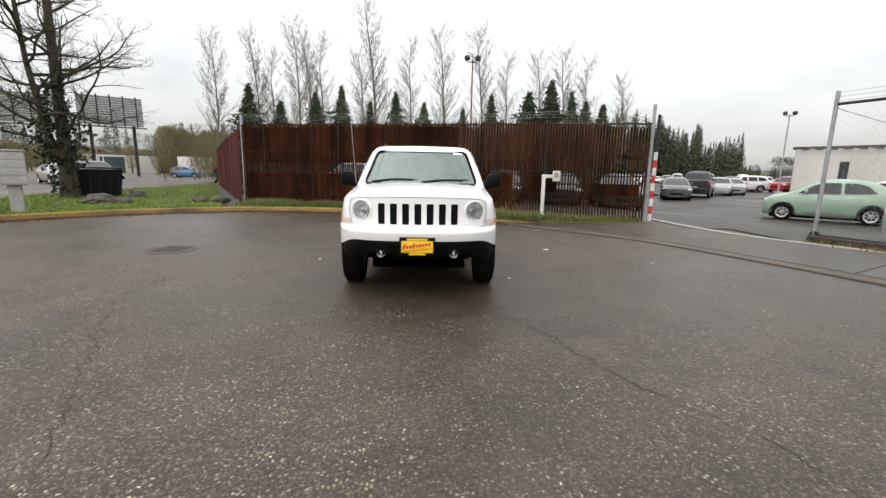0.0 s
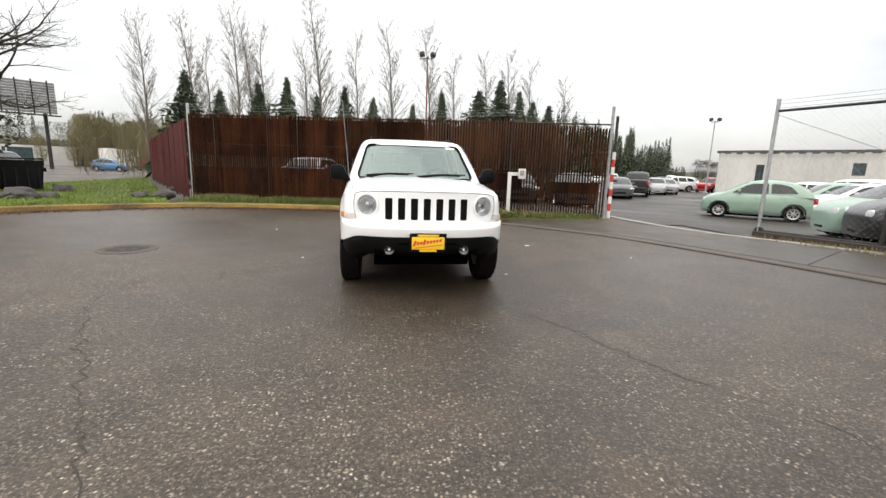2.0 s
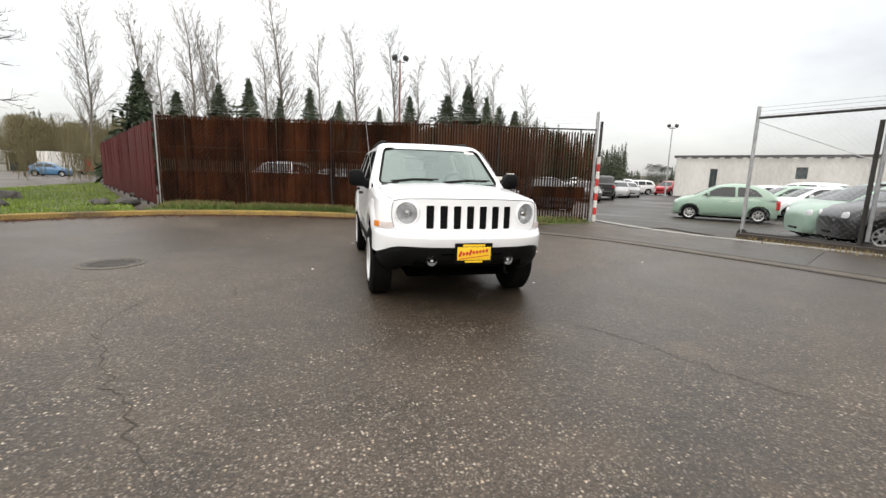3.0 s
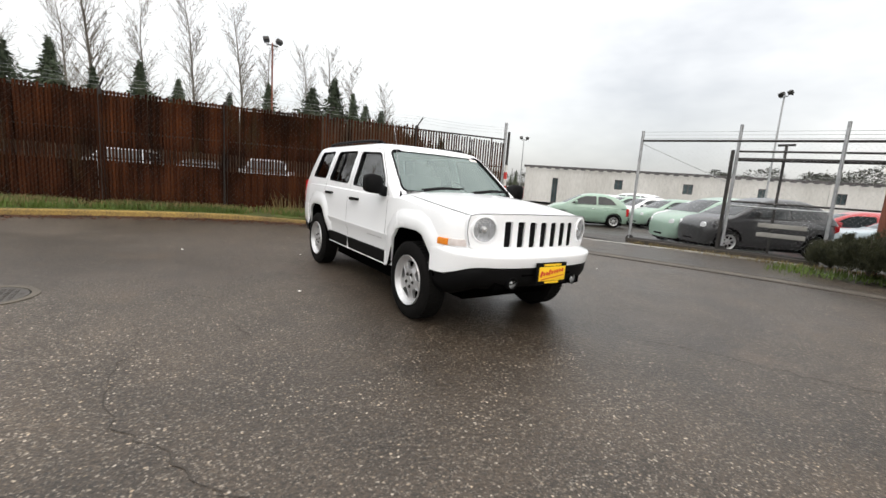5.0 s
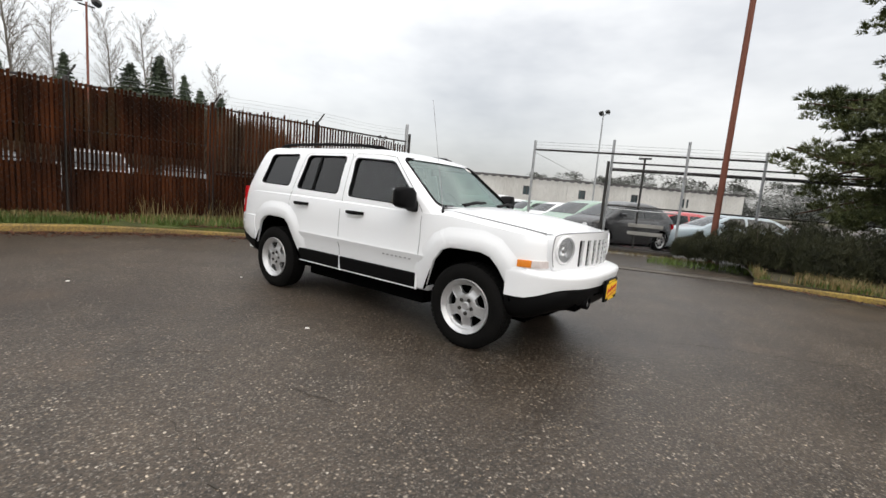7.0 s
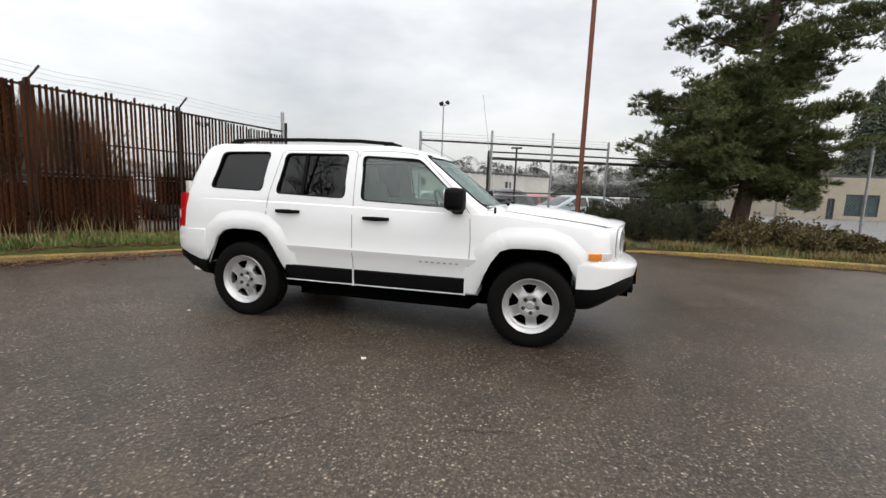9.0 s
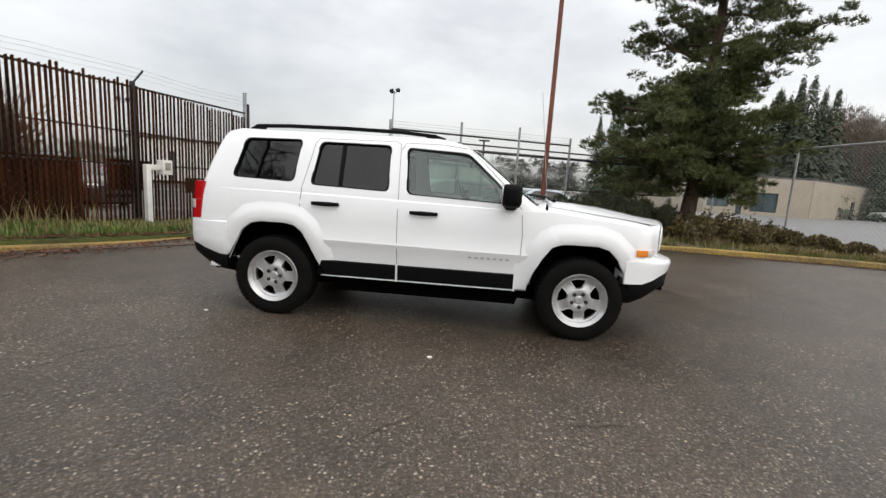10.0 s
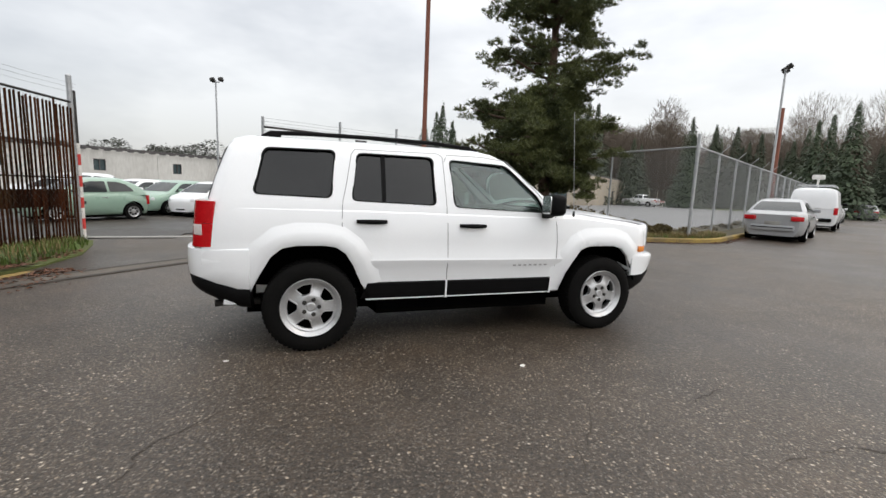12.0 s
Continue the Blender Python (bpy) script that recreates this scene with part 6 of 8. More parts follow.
def car_wheel(t, x, y, r, s):
    w = thing_part("wheel", t)
    w.matrix_basis = pose(x, y, r)
    bm = bmesh.new()
    disc_loft(bm, [(-0.09, r * 0.62), (-0.1, r * 0.8), (-0.085, r * 0.97), (0.0, r), (0.085, r * 0.97), (0.1, r * 0.8), (0.09, r * 0.62)], 28, "x", 0, False)
    part("tyre", bm, RUBBER, w)
    bm = bmesh.new()
    disc_loft(bm, [(s * 0.02, 0.01), (s * 0.075, 0.02), (s * 0.07, r * 0.2), (s * 0.05, r * 0.25), (s * 0.045, r * 0.52), (s * 0.085, r * 0.58), (s * 0.095, r * 0.64), (s * 0.02, r * 0.64)], 28, "x")
    part("rim", bm, SILVER, w)
    # the rim is closed: near-black plates stand for the shade in its openings
    for k in range(7):
        a = 2 * math.pi * k / 7
        bm = bmesh.new()
        prism(bm, rounded([(r * q * math.cos(a + d), r * q * math.sin(a + d)) for q, d in ((0.27, -0.22), (0.5, -0.25), (0.5, 0.25), (0.27, 0.22))], 0.01, 2), "x", s * 0.05, s * 0.062)
        part("rim_shade_plate", bm, RECESS_SHADE_BLACK, w, "near-black plate standing for the shade in a rim opening")


def build_car(style, paint, name, label, category, m, group="", rack=False):
    key = (style, paint, rack)
    if key in CAR_CACHE:
        return tagged(copy_thing(CAR_CACHE[key], m), label, category, group)
    sp, mat = STYLES[style], PAINTS[paint]
    length, width, base, r = sp["size"]
    t = thing(name, label, category, m, group)
    CAR_CACHE[key] = t
    bm = bmesh.new()
    loft(bm, body_rings(sp["body"], CAR_SECTION, sp["zb"]))
    cut = bmesh.new()
    for y in (-base / 2, base / 2):
        for s in (-1, 1):
            ring = [(y + (r + 0.06) * math.cos(a), r + 0.01 + (r + 0.06) * math.sin(a)) for a in (2 * math.pi * i / 24 for i in range(24))]
            prism(cut, ring, "x", s * (width / 2 - 0.3), s * (width / 2 + 0.2))
    bm = carve(bm, cut)
    part("body", bm, mat, t)
    # arch linings take the same near-black, with recess shade in the colour
    for y in (-base / 2, base / 2):
        for s in (-1, 1):
            bm = bmesh.new()
            ring = [(y + (r + 0.055) * math.cos(a), r + 0.01 + (r + 0.055) * math.sin(a)) for a in (math.pi * i / 12 for i in range(13))]
            loft(bm, [[(s * x, yy, z) for yy, z in ring] for x in (width / 2 - 0.04, width / 2 - 0.29)], False, False)
            part("wheel_arch", bm, RECESS_SHADE_BLACK, t, "dark wheel arch")
            car_wheel(t, s * (width / 2 - 0.12), y, r, s)
    bm = bmesh.new()
    loft(bm, [plan_ring(z, yf, yr, w, 0.1, 0.06, min(0.12, w * 0.3)) for z, yf, yr, w in sp["cabin"]])
    part("roof_cabin", bm, mat, t)
    rows = sp["cabin"]
    for outline in sp["windows"]:
        for s in (-1, 1):
            bm = bmesh.new()
            fine = rounded(outline, 0.05, 3)
            loft(bm, [[(s * (along(rows, z, 3) + d), y, z) for y, z in fine] for d in (-0.004, 0.013)])
            part("side_window", bm, CAR_GLASS, t, "dark reflecting side glass")
    for front, (z0, z1) in ((True, sp["screen"]), (False, sp["back"])):
        bm, grid = bmesh.new(), []
        for i in range(5):
            z = z0 + (z1 - z0) * i / 4
            w, yf, yr = along(rows, z, 3), along(rows, z, 1), along(rows, z, 2)
            grid.append([(x, (yf - 0.1 * (1 - (x / w) ** 2) - 0.007) if front else (yr + 0.06 * (1 - (x / w) ** 2) + 0.007), z + (0.004 if front else 0.002)) for x in ((w - 0.1) * (j / 5 - 1) for j in range(11))])
        loft(bm, grid, False, False)
        if style == "van" and not front:
            bm.free()
        else:
            part("windscreen" if front else "rear_window", bm, CAR_GLASS, t)
    fy, ry = sp["body"][2], sp["body"][-2]
    for s in (-1, 1):
        bm = bmesh.new()
        if style == "hatchback":
            disc_loft(bm, [(-0.03, 0.09), (0.02, 0.085), (0.03, 0.06), (0.035, 0.001)], 18, "y")
            bmesh.ops.transform(bm, matrix=pose(s * 0.53, -1.7, 0.68, 0, 0, 180 + s * 25), verts=bm.verts)
        else:
            box(bm, (s * (fy[1] - 0.14), sp["body"][1][0] + 0.05, fy[2] - 0.16), (0.3, 0.16, 0.13), Matrix.Rotation(s * 0.35, 4, "Z"), 0.03)
        part("headlamp", bm, CLEAR_LENS if style == "hatchback" else CHROME, t)
        bm = bmesh.new()
        tall = 0.34 if style in ("van", "crossover", "hatchback") else 0.15
        box(bm, (s * (ry[1] - 0.09 if style != "sedan" else 0.63), ry[0] + (0.06 if style != "sedan" else 0.11), ry[2] - 0.2), (0.16 if style != "sedan" else 0.34, 0.16, tall), Matrix.Rotation(s * -0.35, 4, "Z"), 0.03)
        part("tail_lamp", bm, RED_LENS, t)
        mir = bmesh.new()
        z = sp["screen"][0] + 0.06
        box(mir, (s * (along(rows, z, 3) + 0.12), along(rows, z, 1) + 0.32, z), (0.2, 0.09, 0.13), bevel=0.03)
        part("door_mirror", mir, mat if style != "van" else TRIM_BLACK, t)
        hd = bmesh.new()
        hz = sp["body"][4][2] - 0.12
        box(hd, (s * (sp["body"][4][1] + 0.01), 0.25, hz), (0.03, 0.2, 0.03), bevel=0.008)
        part("door_handle", hd, TRIM_BLACK if paint != "mint green" else CHROME, t)
    bm = bmesh.new()
    box(bm, (0, sp["body"][0][0] + 0.02, sp["body"][0][2] - 0.28), (sp["body"][0][1] * (1.2 if style != "hatchback" else 1.0), 0.06, 0.12 if style != "hatchback" else 0.06), bevel=0.02)
    part("grille", bm, TRIM_BLACK, t)
    bm = bmesh.new()
    box(bm, (0, 0, sp["zb"] - 0.02), (width - 0.3, length - 0.5, 0.12))
    part("underbody", bm, RECESS_SHADE_BLACK, t)
    bm = bmesh.new()
    box(bm, (0, sp["body"][-1][0] + 0.0, sp["zb"] + 0.26), (sp["body"][-1][1] * 1.7, 0.16, 0.18), bevel=0.04)
    part("rear_bumper", bm, mat if style != "van" else TRIM_BLACK, t)
    bm = bmesh.new()
    box(bm, (0, sp["body"][-1][0] + 0.085, sp["zb"] + 0.42), (0.42, 0.012, 0.12), bevel=0.004)
    part("plate_panel", bm, CONCRETE, t, "grey plate panel")
    bm = bmesh.new()
    box(bm, (0, sp["body"][-1][0] + 0.075, sp["zb"] + 0.28), (sp["body"][-1][1] * 1.6, 0.03, 0.03), bevel=0.008)
    part("bumper_strip", bm, TRIM_BLACK, t, "black bumper strip")
    if rack:
        top = 2.12
        for x in (-0.6, 0.6):
            bm = bmesh.new()
            tube(bm, [(x, -0.3, top + 0.1), (x, 2.3, top + 0.1)], 0.022, 6)
            part("roof_bar", bm, GALV, t)
        for y in (0.0, 1.0, 2.0):
            bm = bmesh.new()
            tube(bm, [(-0.75, y, top + 0.02), (-0.7, y, top + 0.13), (0.7, y, top + 0.13), (0.75, y, top + 0.02)], 0.02, 6)
            part("roof_bar", bm, GALV, t)
        bm = bmesh.new()
        tube(bm, [(0, 1.4, top + 0.1), (0, 1.4, top + 0.45)], 0.05, 10)
        box(bm, (0, 1.4, top + 0.55), (0.5, 0.3, 0.22), bevel=0.03)
        part("roof_equipment", bm, WHITE_PAINT, t, "white roof-mounted equipment")
    return t


def heading(x, y, hx, hy, z=0.0):
    """A pose on the ground for a car that faces along (hx, hy)."""
    return pose(x, y, z + (ground_height(x, y) + 0.02 if x > 5 and y > -6 else 0.0), 0, 0, math.degrees(math.atan2(hy, hx)) + 90)


def park(style, paint, x, y, hx, hy, label, category="car", group="", rack=False, name=None):
    return build_car(style, paint, name or {"crossover": "crossover_car", "van": "cargo_van", "pickup": "pickup_truck"}.get(style, style), label, category, heading(x, y, hx, hy), group, rack)


ROW = "small hatchbacks in a row on the lot"
park("hatchback", "mint green", 14.15, 8.55, -0.717, 0.697, "mint green small hatchback parked side-on inside the gate", "hatchback", ROW)
park("hatchback", "black", 10.9, 0.45, -0.84, 0.54, "black small hatchback parked behind the chain-link gate", "hatchback", ROW)
for k, (paint, x, y) in enumerate((("mint green", 11.6, 1.75), ("mint green", 16.9, 3.6), ("white", 17.6, 5.2), ("mint green", 18.3, 6.8), ("white", 19.0, 8.5), ("mint green", 19.7, 10.2), ("mint green", 22.4, 4.5), ("white", 23.2, 6.1), ("mint green", 24.0, 7.7), ("mint green", 24.8, 9.3))):
    park("hatchback", paint, x, y, -0.87, 0.49, paint + " small hatchback in a tight row of parked cars", "hatchback", ROW)
for k, (style, paint, x, y) in enumerate((("hatchback", "white", 20.5, 12.2), ("hatchback", "mint green", 22.3, 12.6), ("crossover", "white", 24.4, 13.2), ("hatchback", "mint green", 26.5, 13.6), ("hatchback", "white", 28.4, 14.0))):
    park(style, paint, x, y, -0.25, 0.97, paint + " car in the second row of the lot", "car", "cars in the second row")
park("sedan", "pale blue", 13.6, -2.4, -0.5, 0.87, "pale blue sedan parked behind the chain-link fence", "sedan")
park("hatchback", "red", 15.6, -0.5, -0.5, 0.87, "red car parked behind the chain-link fence")
park("sedan", "silver", 20.4, 0.9, -0.3, 0.95, "silver sedan parked in the lot", "sedan")
park("sedan", "dark grey", 16.6, 22.4, -0.45, -0.89, "dark grey sedan parked inside the lot", "sedan")
park("pickup", "black", 20.4, 26.0, 0.6, 0.8, "black pickup truck parked in the lot", "pickup truck")
park("hatchback", "silver", 24.5, 29.5, -0.5, -0.86, "silver hatchback parked in the lot", "hatchback")
park("sedan", "silver", 27.0, 31.5, -0.5, -0.86, "silver sedan parked in the lot", "sedan")
park("crossover", "white", 33.2, 38.8, -0.86, 0.2, "white crossover parked across the lot", "crossover")
park("crossover", "red", 37.6, 38.2, -0.8, -0.4, "red car parked across the lot")
park("sedan", "dark grey", 35.8, 41.5, -0.7, -0.6, "dark grey sedan parked across the lot", "sedan")
for k in range(14):
    a = radians(51.5 + k * 1.05)
    park(("crossover", "sedan", "van")[k % 3], ("white", "silver", "white", "dark grey")[k % 4], (88 + 9 * (k % 3)) * math.cos(a), -6 + (88 + 9 * (k % 3)) * math.sin(a), -0.5, -0.86, ("white", "silver", "white", "dark grey")[k % 4] + " vehicle parked far across the lot", "car", "vehicles far across the lot")
# vehicles behind the slatted fence
for k, (style, paint) in enumerate((("crossover", "silver"), ("sedan", "dark grey"), ("crossover", "silver"), ("sedan", "black"), ("sedan", "black"), ("sedan", "black"))):
    p = FENCE_A + FENCE_DIR * (0.8 + 2.45 * k) + Vector((0.23, 0.97, 0)) * 7.5
    park(style, paint, p.x, p.y, -0.23, -0.97, paint + " car parked nose-in behind the slatted fence", "car", "cars behind the slatted fence")
# street
park("sedan", "silver", 6.95, -15.6, 0.45, -0.893, "silver sedan parked along the kerb with red tail lamps", "sedan")
park("van", "white", 11.4, -24.9, 0.45, -0.893, "white cargo van with roof equipment parked along the kerb", "van", "", True)
park("sedan", "white", 17.4, -36.5, 0.45, -0.893, "white sedan parked far down the street", "sedan")
park("sedan", "silver", 22.0, -50.0, 0.45, -0.893, "silver sedan parked far down the street", "sedan")
park("sedan", "silver", -26.5, 25.5, 0.8, -0.6, "silver sedan in the side parking area", "sedan")
park("crossover", "black", -26.2, 28.6, 0.8, -0.6, "black crossover in the side parking area", "crossover")
park("hatchback", "blue", -31.0, 50.0, 1.0, 0.1, "blue hatchback far off in the side parking area", "hatchback")
park("pickup", "white", 52.0, -51.0, 0.9, 0.3, "white pickup in the pale yard", "pickup truck")

# ---- trees and shrubs ----
BARK = surface("grey_brown_bark", (0.06, 0.05, 0.04), (0.15, 0.13, 0.11), 4.0, (0.8, 0.95), bump=0.6, fine=25, stretch=(1, 1, 0.3))
PALE_BARK = surface("pale_poplar_bark", (0.12, 0.105, 0.088), (0.2, 0.178, 0.15), 2.0, (0.8, 0.95), stretch=(1, 1, 0.3))
MOSSY_BARK = surface("mossy_bark", (0.022, 0.018, 0.012), (0.055, 0.048, 0.03), 3.0, (0.85, 0.95), bump=0.6, fine=20)
PINE_BARK = surface("pine_bark", (0.05, 0.032, 0.022), (0.13, 0.08, 0.055), 5.0, (0.85, 0.95), bump=0.7, fine=18, stretch=(1, 1, 0.4))
NEEDLE = surface("pine_needles", (0.022, 0.034, 0.01), (0.145, 0.16, 0.05), 1.1, (0.55, 0.75), fine=9)
FIR = surface("fir_needles", (0.022, 0.036, 0.018), (0.062, 0.085, 0.042), 0.5, (0.7, 0.85), fine=4, vary=0.25)
FAR_FIR = surface("far_fir_needles", (0.034, 0.045, 0.026), (0.075, 0.092, 0.052), 0.08, (0.8, 0.9), fine=1)
# paled towards grey: slight distance haze is mixed into the leaf colour
HAZY_RIDGE_LEAF = surface("hazy_ridge_trees", (0.085, 0.092, 0.078), (0.14, 0.145, 0.125), 0.05, (0.8, 0.9), fine=1)
# brown twigs, lightened so that some mist is part of their colour
FAR_TWIG = surface("misty_far_bare_twigs", (0.09, 0.07, 0.053), (0.165, 0.13, 0.1), 0.08, (0.8, 0.9), fine=1)
OLIVE_TWIG = surface("olive_bare_twigs", (0.1, 0.085, 0.04), (0.19, 0.165, 0.085), 0.1, (0.8, 0.9), fine=1)
BRUSH_TWIG = surface("brown_brush", (0.04, 0.025, 0.014), (0.1, 0.062, 0.035), 0.3, (0.8, 0.9), fine=3)
BROOM = surface("dark_broom", (0.016, 0.019, 0.008), (0.06, 0.062, 0.024), 1.0, (0.6, 0.8), fine=8)
IVY = surface("ivy_leaves", (0.009, 0.017, 0.006), (0.026, 0.042, 0.014), 2.0, (0.4, 0.6), fine=12)
RHODO = surface("bronze_shrub_leaves", (0.055, 0.045, 0.018), (0.19, 0.14, 0.05), 1.6, (0.45, 0.7), fine=10)


def grow(bm, p, d, length, r, depth, rnd, opt):
    """A branch with its side branches; opt: side count, spread, upward pull, length ratio, sides of the bar."""
    count = max(3, int(length / opt["seg"]))
    pts, radii, q = [p.copy()], [r], d.copy()
    for k in range(count):
        q = (q + Vector((rnd.gauss(0, opt["bend"]), rnd.gauss(0, opt["bend"]), rnd.gauss(0, opt["bend"]) + opt["up"]))).normalized()
        p = p + q * length / count
        pts.append(p.copy())
        radii.append(max(opt["thin"], r * (1 - 0.85 * (k + 1) / count)))
    tube(bm, pts, radii, 6 if depth > 1 else 4 if depth > 0 else 3, 0, False)
    if depth == 0:
        return
    side = opt["side"][depth] if depth < len(opt["side"]) else opt["side"][-1]
    start = opt["bare"] if depth == opt["depth"] else 0.2
    for k in range(side):
        u = start + (0.98 - start) * (k + rnd.random()) / side
        i = min(count - 1, int(u * count))
        at = pts[i].lerp(pts[i + 1], u * count - i)
        ax = (pts[i + 1] - pts[i]).normalized()
        a = rnd.uniform(0, 6.283)
        ref = Vector((math.cos(a), math.sin(a), rnd.uniform(-0.2, 0.2)))
        out = (ref - ax * ref.dot(ax)).normalized()
        tilt = radians(opt["angle"] + rnd.uniform(-12, 12))
        grow(bm, at, (ax * math.cos(tilt) + out * math.sin(tilt)).normalized(), length * opt["ratio"] * (1.1 - 0.6 * u) * rnd.uniform(0.7, 1.2), radii[i] * opt["rr"], depth - 1, rnd, opt)


def bare_tree(name, label, m, mats, seed, height, radius, opt, limbs=0):
    t = thing(name, label, "tree", m)
    rnd = random.Random(seed)
    bm = bmesh.new()
    grow(bm, Vector((0, 0, -0.1)), Vector((0, 0, 1)), height, radius, opt["depth"], rnd, opt)
    part("crown", bm, mats, t, angle=80)
    return t


POPLAR = dict(seg=1.3, bend=0.035, up=0.07, thin=0.009, side=[0, 10, 12, 62], depth=3, bare=0.22, angle=40, ratio=0.27, rr=0.34)
stems = []
for k in range(3):
    stems.append(bare_tree("poplar_tree", "tall leafless poplar with pale upright branches", Matrix.Translation((0, 0, 0)), PALE_BARK, 100 + k, (24, 22, 26)[k], 0.24, POPLAR))
# bearing from the first eye, top above the horizon in degrees, distance
POPLARS = [(115.6, 14.7, 74), (111.0, 14.9, 80), (108.8, 13.2, 86), (106.6, 17.0, 74), (105.0, 15.0, 84), (103.1, 15.2, 80), (98.9, 14.5, 86), (97.3, 18.9, 72), (92.2, 15.5, 86), (88.6, 17.1, 76), (83.6, 16.4, 78), (80.1, 13.8, 88), (76.3, 14.2, 84), (73.3, 14.1, 84), (70.6, 13.1, 88), (66.4, 11.3, 92)]
for k, (az, el, far) in enumerate(POPLARS):
    src = stems[k % 3]
    h = 1.25 + far * math.tan(radians(el))
    sc = h / ((24, 22, 26)[k % 3] * 1.0)
    spot = Matrix.Translation((0.12 + far * math.cos(radians(az)), -6.29 + far * math.sin(radians(az)), 0)) @ Matrix.Rotation(k * 2.1, 4, "Z")
    ob = src if k < 3 else copy_thing(src, spot)
    ob.matrix_basis = spot @ Matrix.Diagonal((sc, sc, sc, 1))
    tagged(ob, "tall leafless poplar with pale upright branches", "tree", "leafless poplars behind the fence")


def clump_verts(verts, faces, p, d, size, rnd, count=6, width=0.35):
    """A spray of pointed leaves round d."""
    for _ in range(count):
        q = (d + Vector((rnd.gauss(0, 0.5), rnd.gauss(0, 0.5), rnd.gauss(0, 0.5)))).normalized()
        s = q.cross(Vector((rnd.gauss(0, 1), rnd.gauss(0, 1), rnd.gauss(0, 1)))).normalized() * size * width * 0.5
        l, k = size * rnd.uniform(0.6, 1.2), len(verts)
        verts += [tuple(p), tuple(p + q * l * 0.45 + s), tuple(p + q * l), tuple(p + q * l * 0.45 - s)]
        faces.append((k, k + 1, k + 2, k + 3))


def leaf_part(name, verts, faces, mat, parent=None, label=""):
    me = bpy.data.meshes.new(name)
    me.from_pydata(verts, [], faces)
    me.materials.append(mat)
    ob = new(name, me)
    if parent is not None:
        ob.parent = parent
    return tagged(ob, label)


def fir_crown(verts, faces, base, h, spread, rnd, tiers, sprays):
    for k in range(tiers):
        u = 0.08 + 0.92 * (k / (tiers - 1)) ** 0.9
        z, reach = h * u, spread * (1 - u) ** 0.85 + 0.12
        for j in range(max(4, int(9 * (1 - u) + 4))):
            a = rnd.uniform(0, 6.283)
            r = reach * rnd.uniform(0.5, 1.2)
            for i in range(sprays):
                f = (i + 0.7) / sprays
                p = base + Vector((math.cos(a) * r * f, math.sin(a) * r * f, z - 0.28 * r * f * f + rnd.gauss(0, 0.05)))
                d = Vector((math.cos(a), math.sin(a), -0.25 + 0.3 * u))
                clump_verts(verts, faces, p, d, max(0.22, r * 0.42), rnd, 3, 0.45)


def fluff_crown(verts, faces, base, h, spread, rnd, clumps, size, oval=False):
    """A ragged crown of many small drooping sprays: a tiered cone, or a rounded head."""
    tiers, lean = rnd.uniform(6, 9), rnd.uniform(0, 6.283)
    bx, by, bz = base
    for _ in range(clumps):
        if oval:
            u = rnd.random()
            reach = spread * math.sqrt(max(0.02, math.sin(math.pi * (0.12 + 0.86 * u))))
            droop = 0.9 - 1.5 * u
        else:
            u = rnd.random() ** 1.35
            reach = spread * ((1 - u) ** 1.0 * (0.8 + 0.2 * math.sin(u * tiers * 6.283)) + 0.02)
            droop = rnd.uniform(0.5, 1.1)
        a = rnd.uniform(0, 6.283)
        r = reach * (rnd.uniform(0.35, 1.0) ** 0.5) * (1 + 0.2 * math.sin(2 * a + lean))
        z = bz + h * (0.05 + 0.95 * u) + rnd.gauss(0, 0.02) * h
        a += rnd.gauss(0, 0.25)
        c, d = math.cos(a), math.sin(a)
        x, y = bx + r * c, by + r * d
        l = size * rnd.uniform(0.6, 1.3) * (1.0 if oval else 0.55 + 0.7 * (1 - u))
        w = l * 0.45
        k = len(verts)
        verts += [(x, y, z), (x + 0.5 * l * c - w * d, y + 0.5 * l * d + w * c, z - droop * l * 0.6), (x + l * c, y + l * d, z - droop * l), (x + 0.5 * l * c + w * d, y + 0.5 * l * d - w * c, z - droop * l * 0.6)]
        faces.append((k, k + 1, k + 2, k + 3))


FIRS = []
for k in range(3):
    rnd = random.Random(200 + k)
    t = thing("fir_tree", "dark green conifer behind the fence", "tree")
    bm = bmesh.new()
    tube(bm, [(0, 0, -0.1), (0.05, 0, 4), (0, 0.03, 8.5)], [0.16, 0.1, 0.02], 7)
    part("trunk", bm, BARK, t)
    v, f = [], []
    fir_crown(v, f, Vector((0, 0, 0)), 9.0, (2.5, 2.1, 2.9)[k], rnd, 22, 4)
    fluff_crown(v, f, Vector((0, 0, 0.1)), 9.0, (2.2, 1.9, 2.6)[k], rnd, 5000, 0.25)
    leaf_part("crown", v, f, FIR, t)
    FIRS.append(t)
CONIFERS = [(112.0, 9.5, 40, 1.0), (108.6, 8.0, 44, 1.2), (104.5, 9.2, 44, 0.9), (101.3, 10.1, 46, 0.85), (94.6, 9.7, 46, 0.9), (91.0, 8.6, 50, 0.9), (86.0, 8.0, 52, 0.9), (82.4, 9.6, 46, 0.9), (77.7, 9.9, 44, 1.15), (75.0, 11.1, 46, 1.0), (72.5, 9.8, 48, 0.85), (70.8, 8.7, 50, 0.9), (68.8, 8.2, 50, 1.1), (97.8, 8.4, 54, 0.9)]
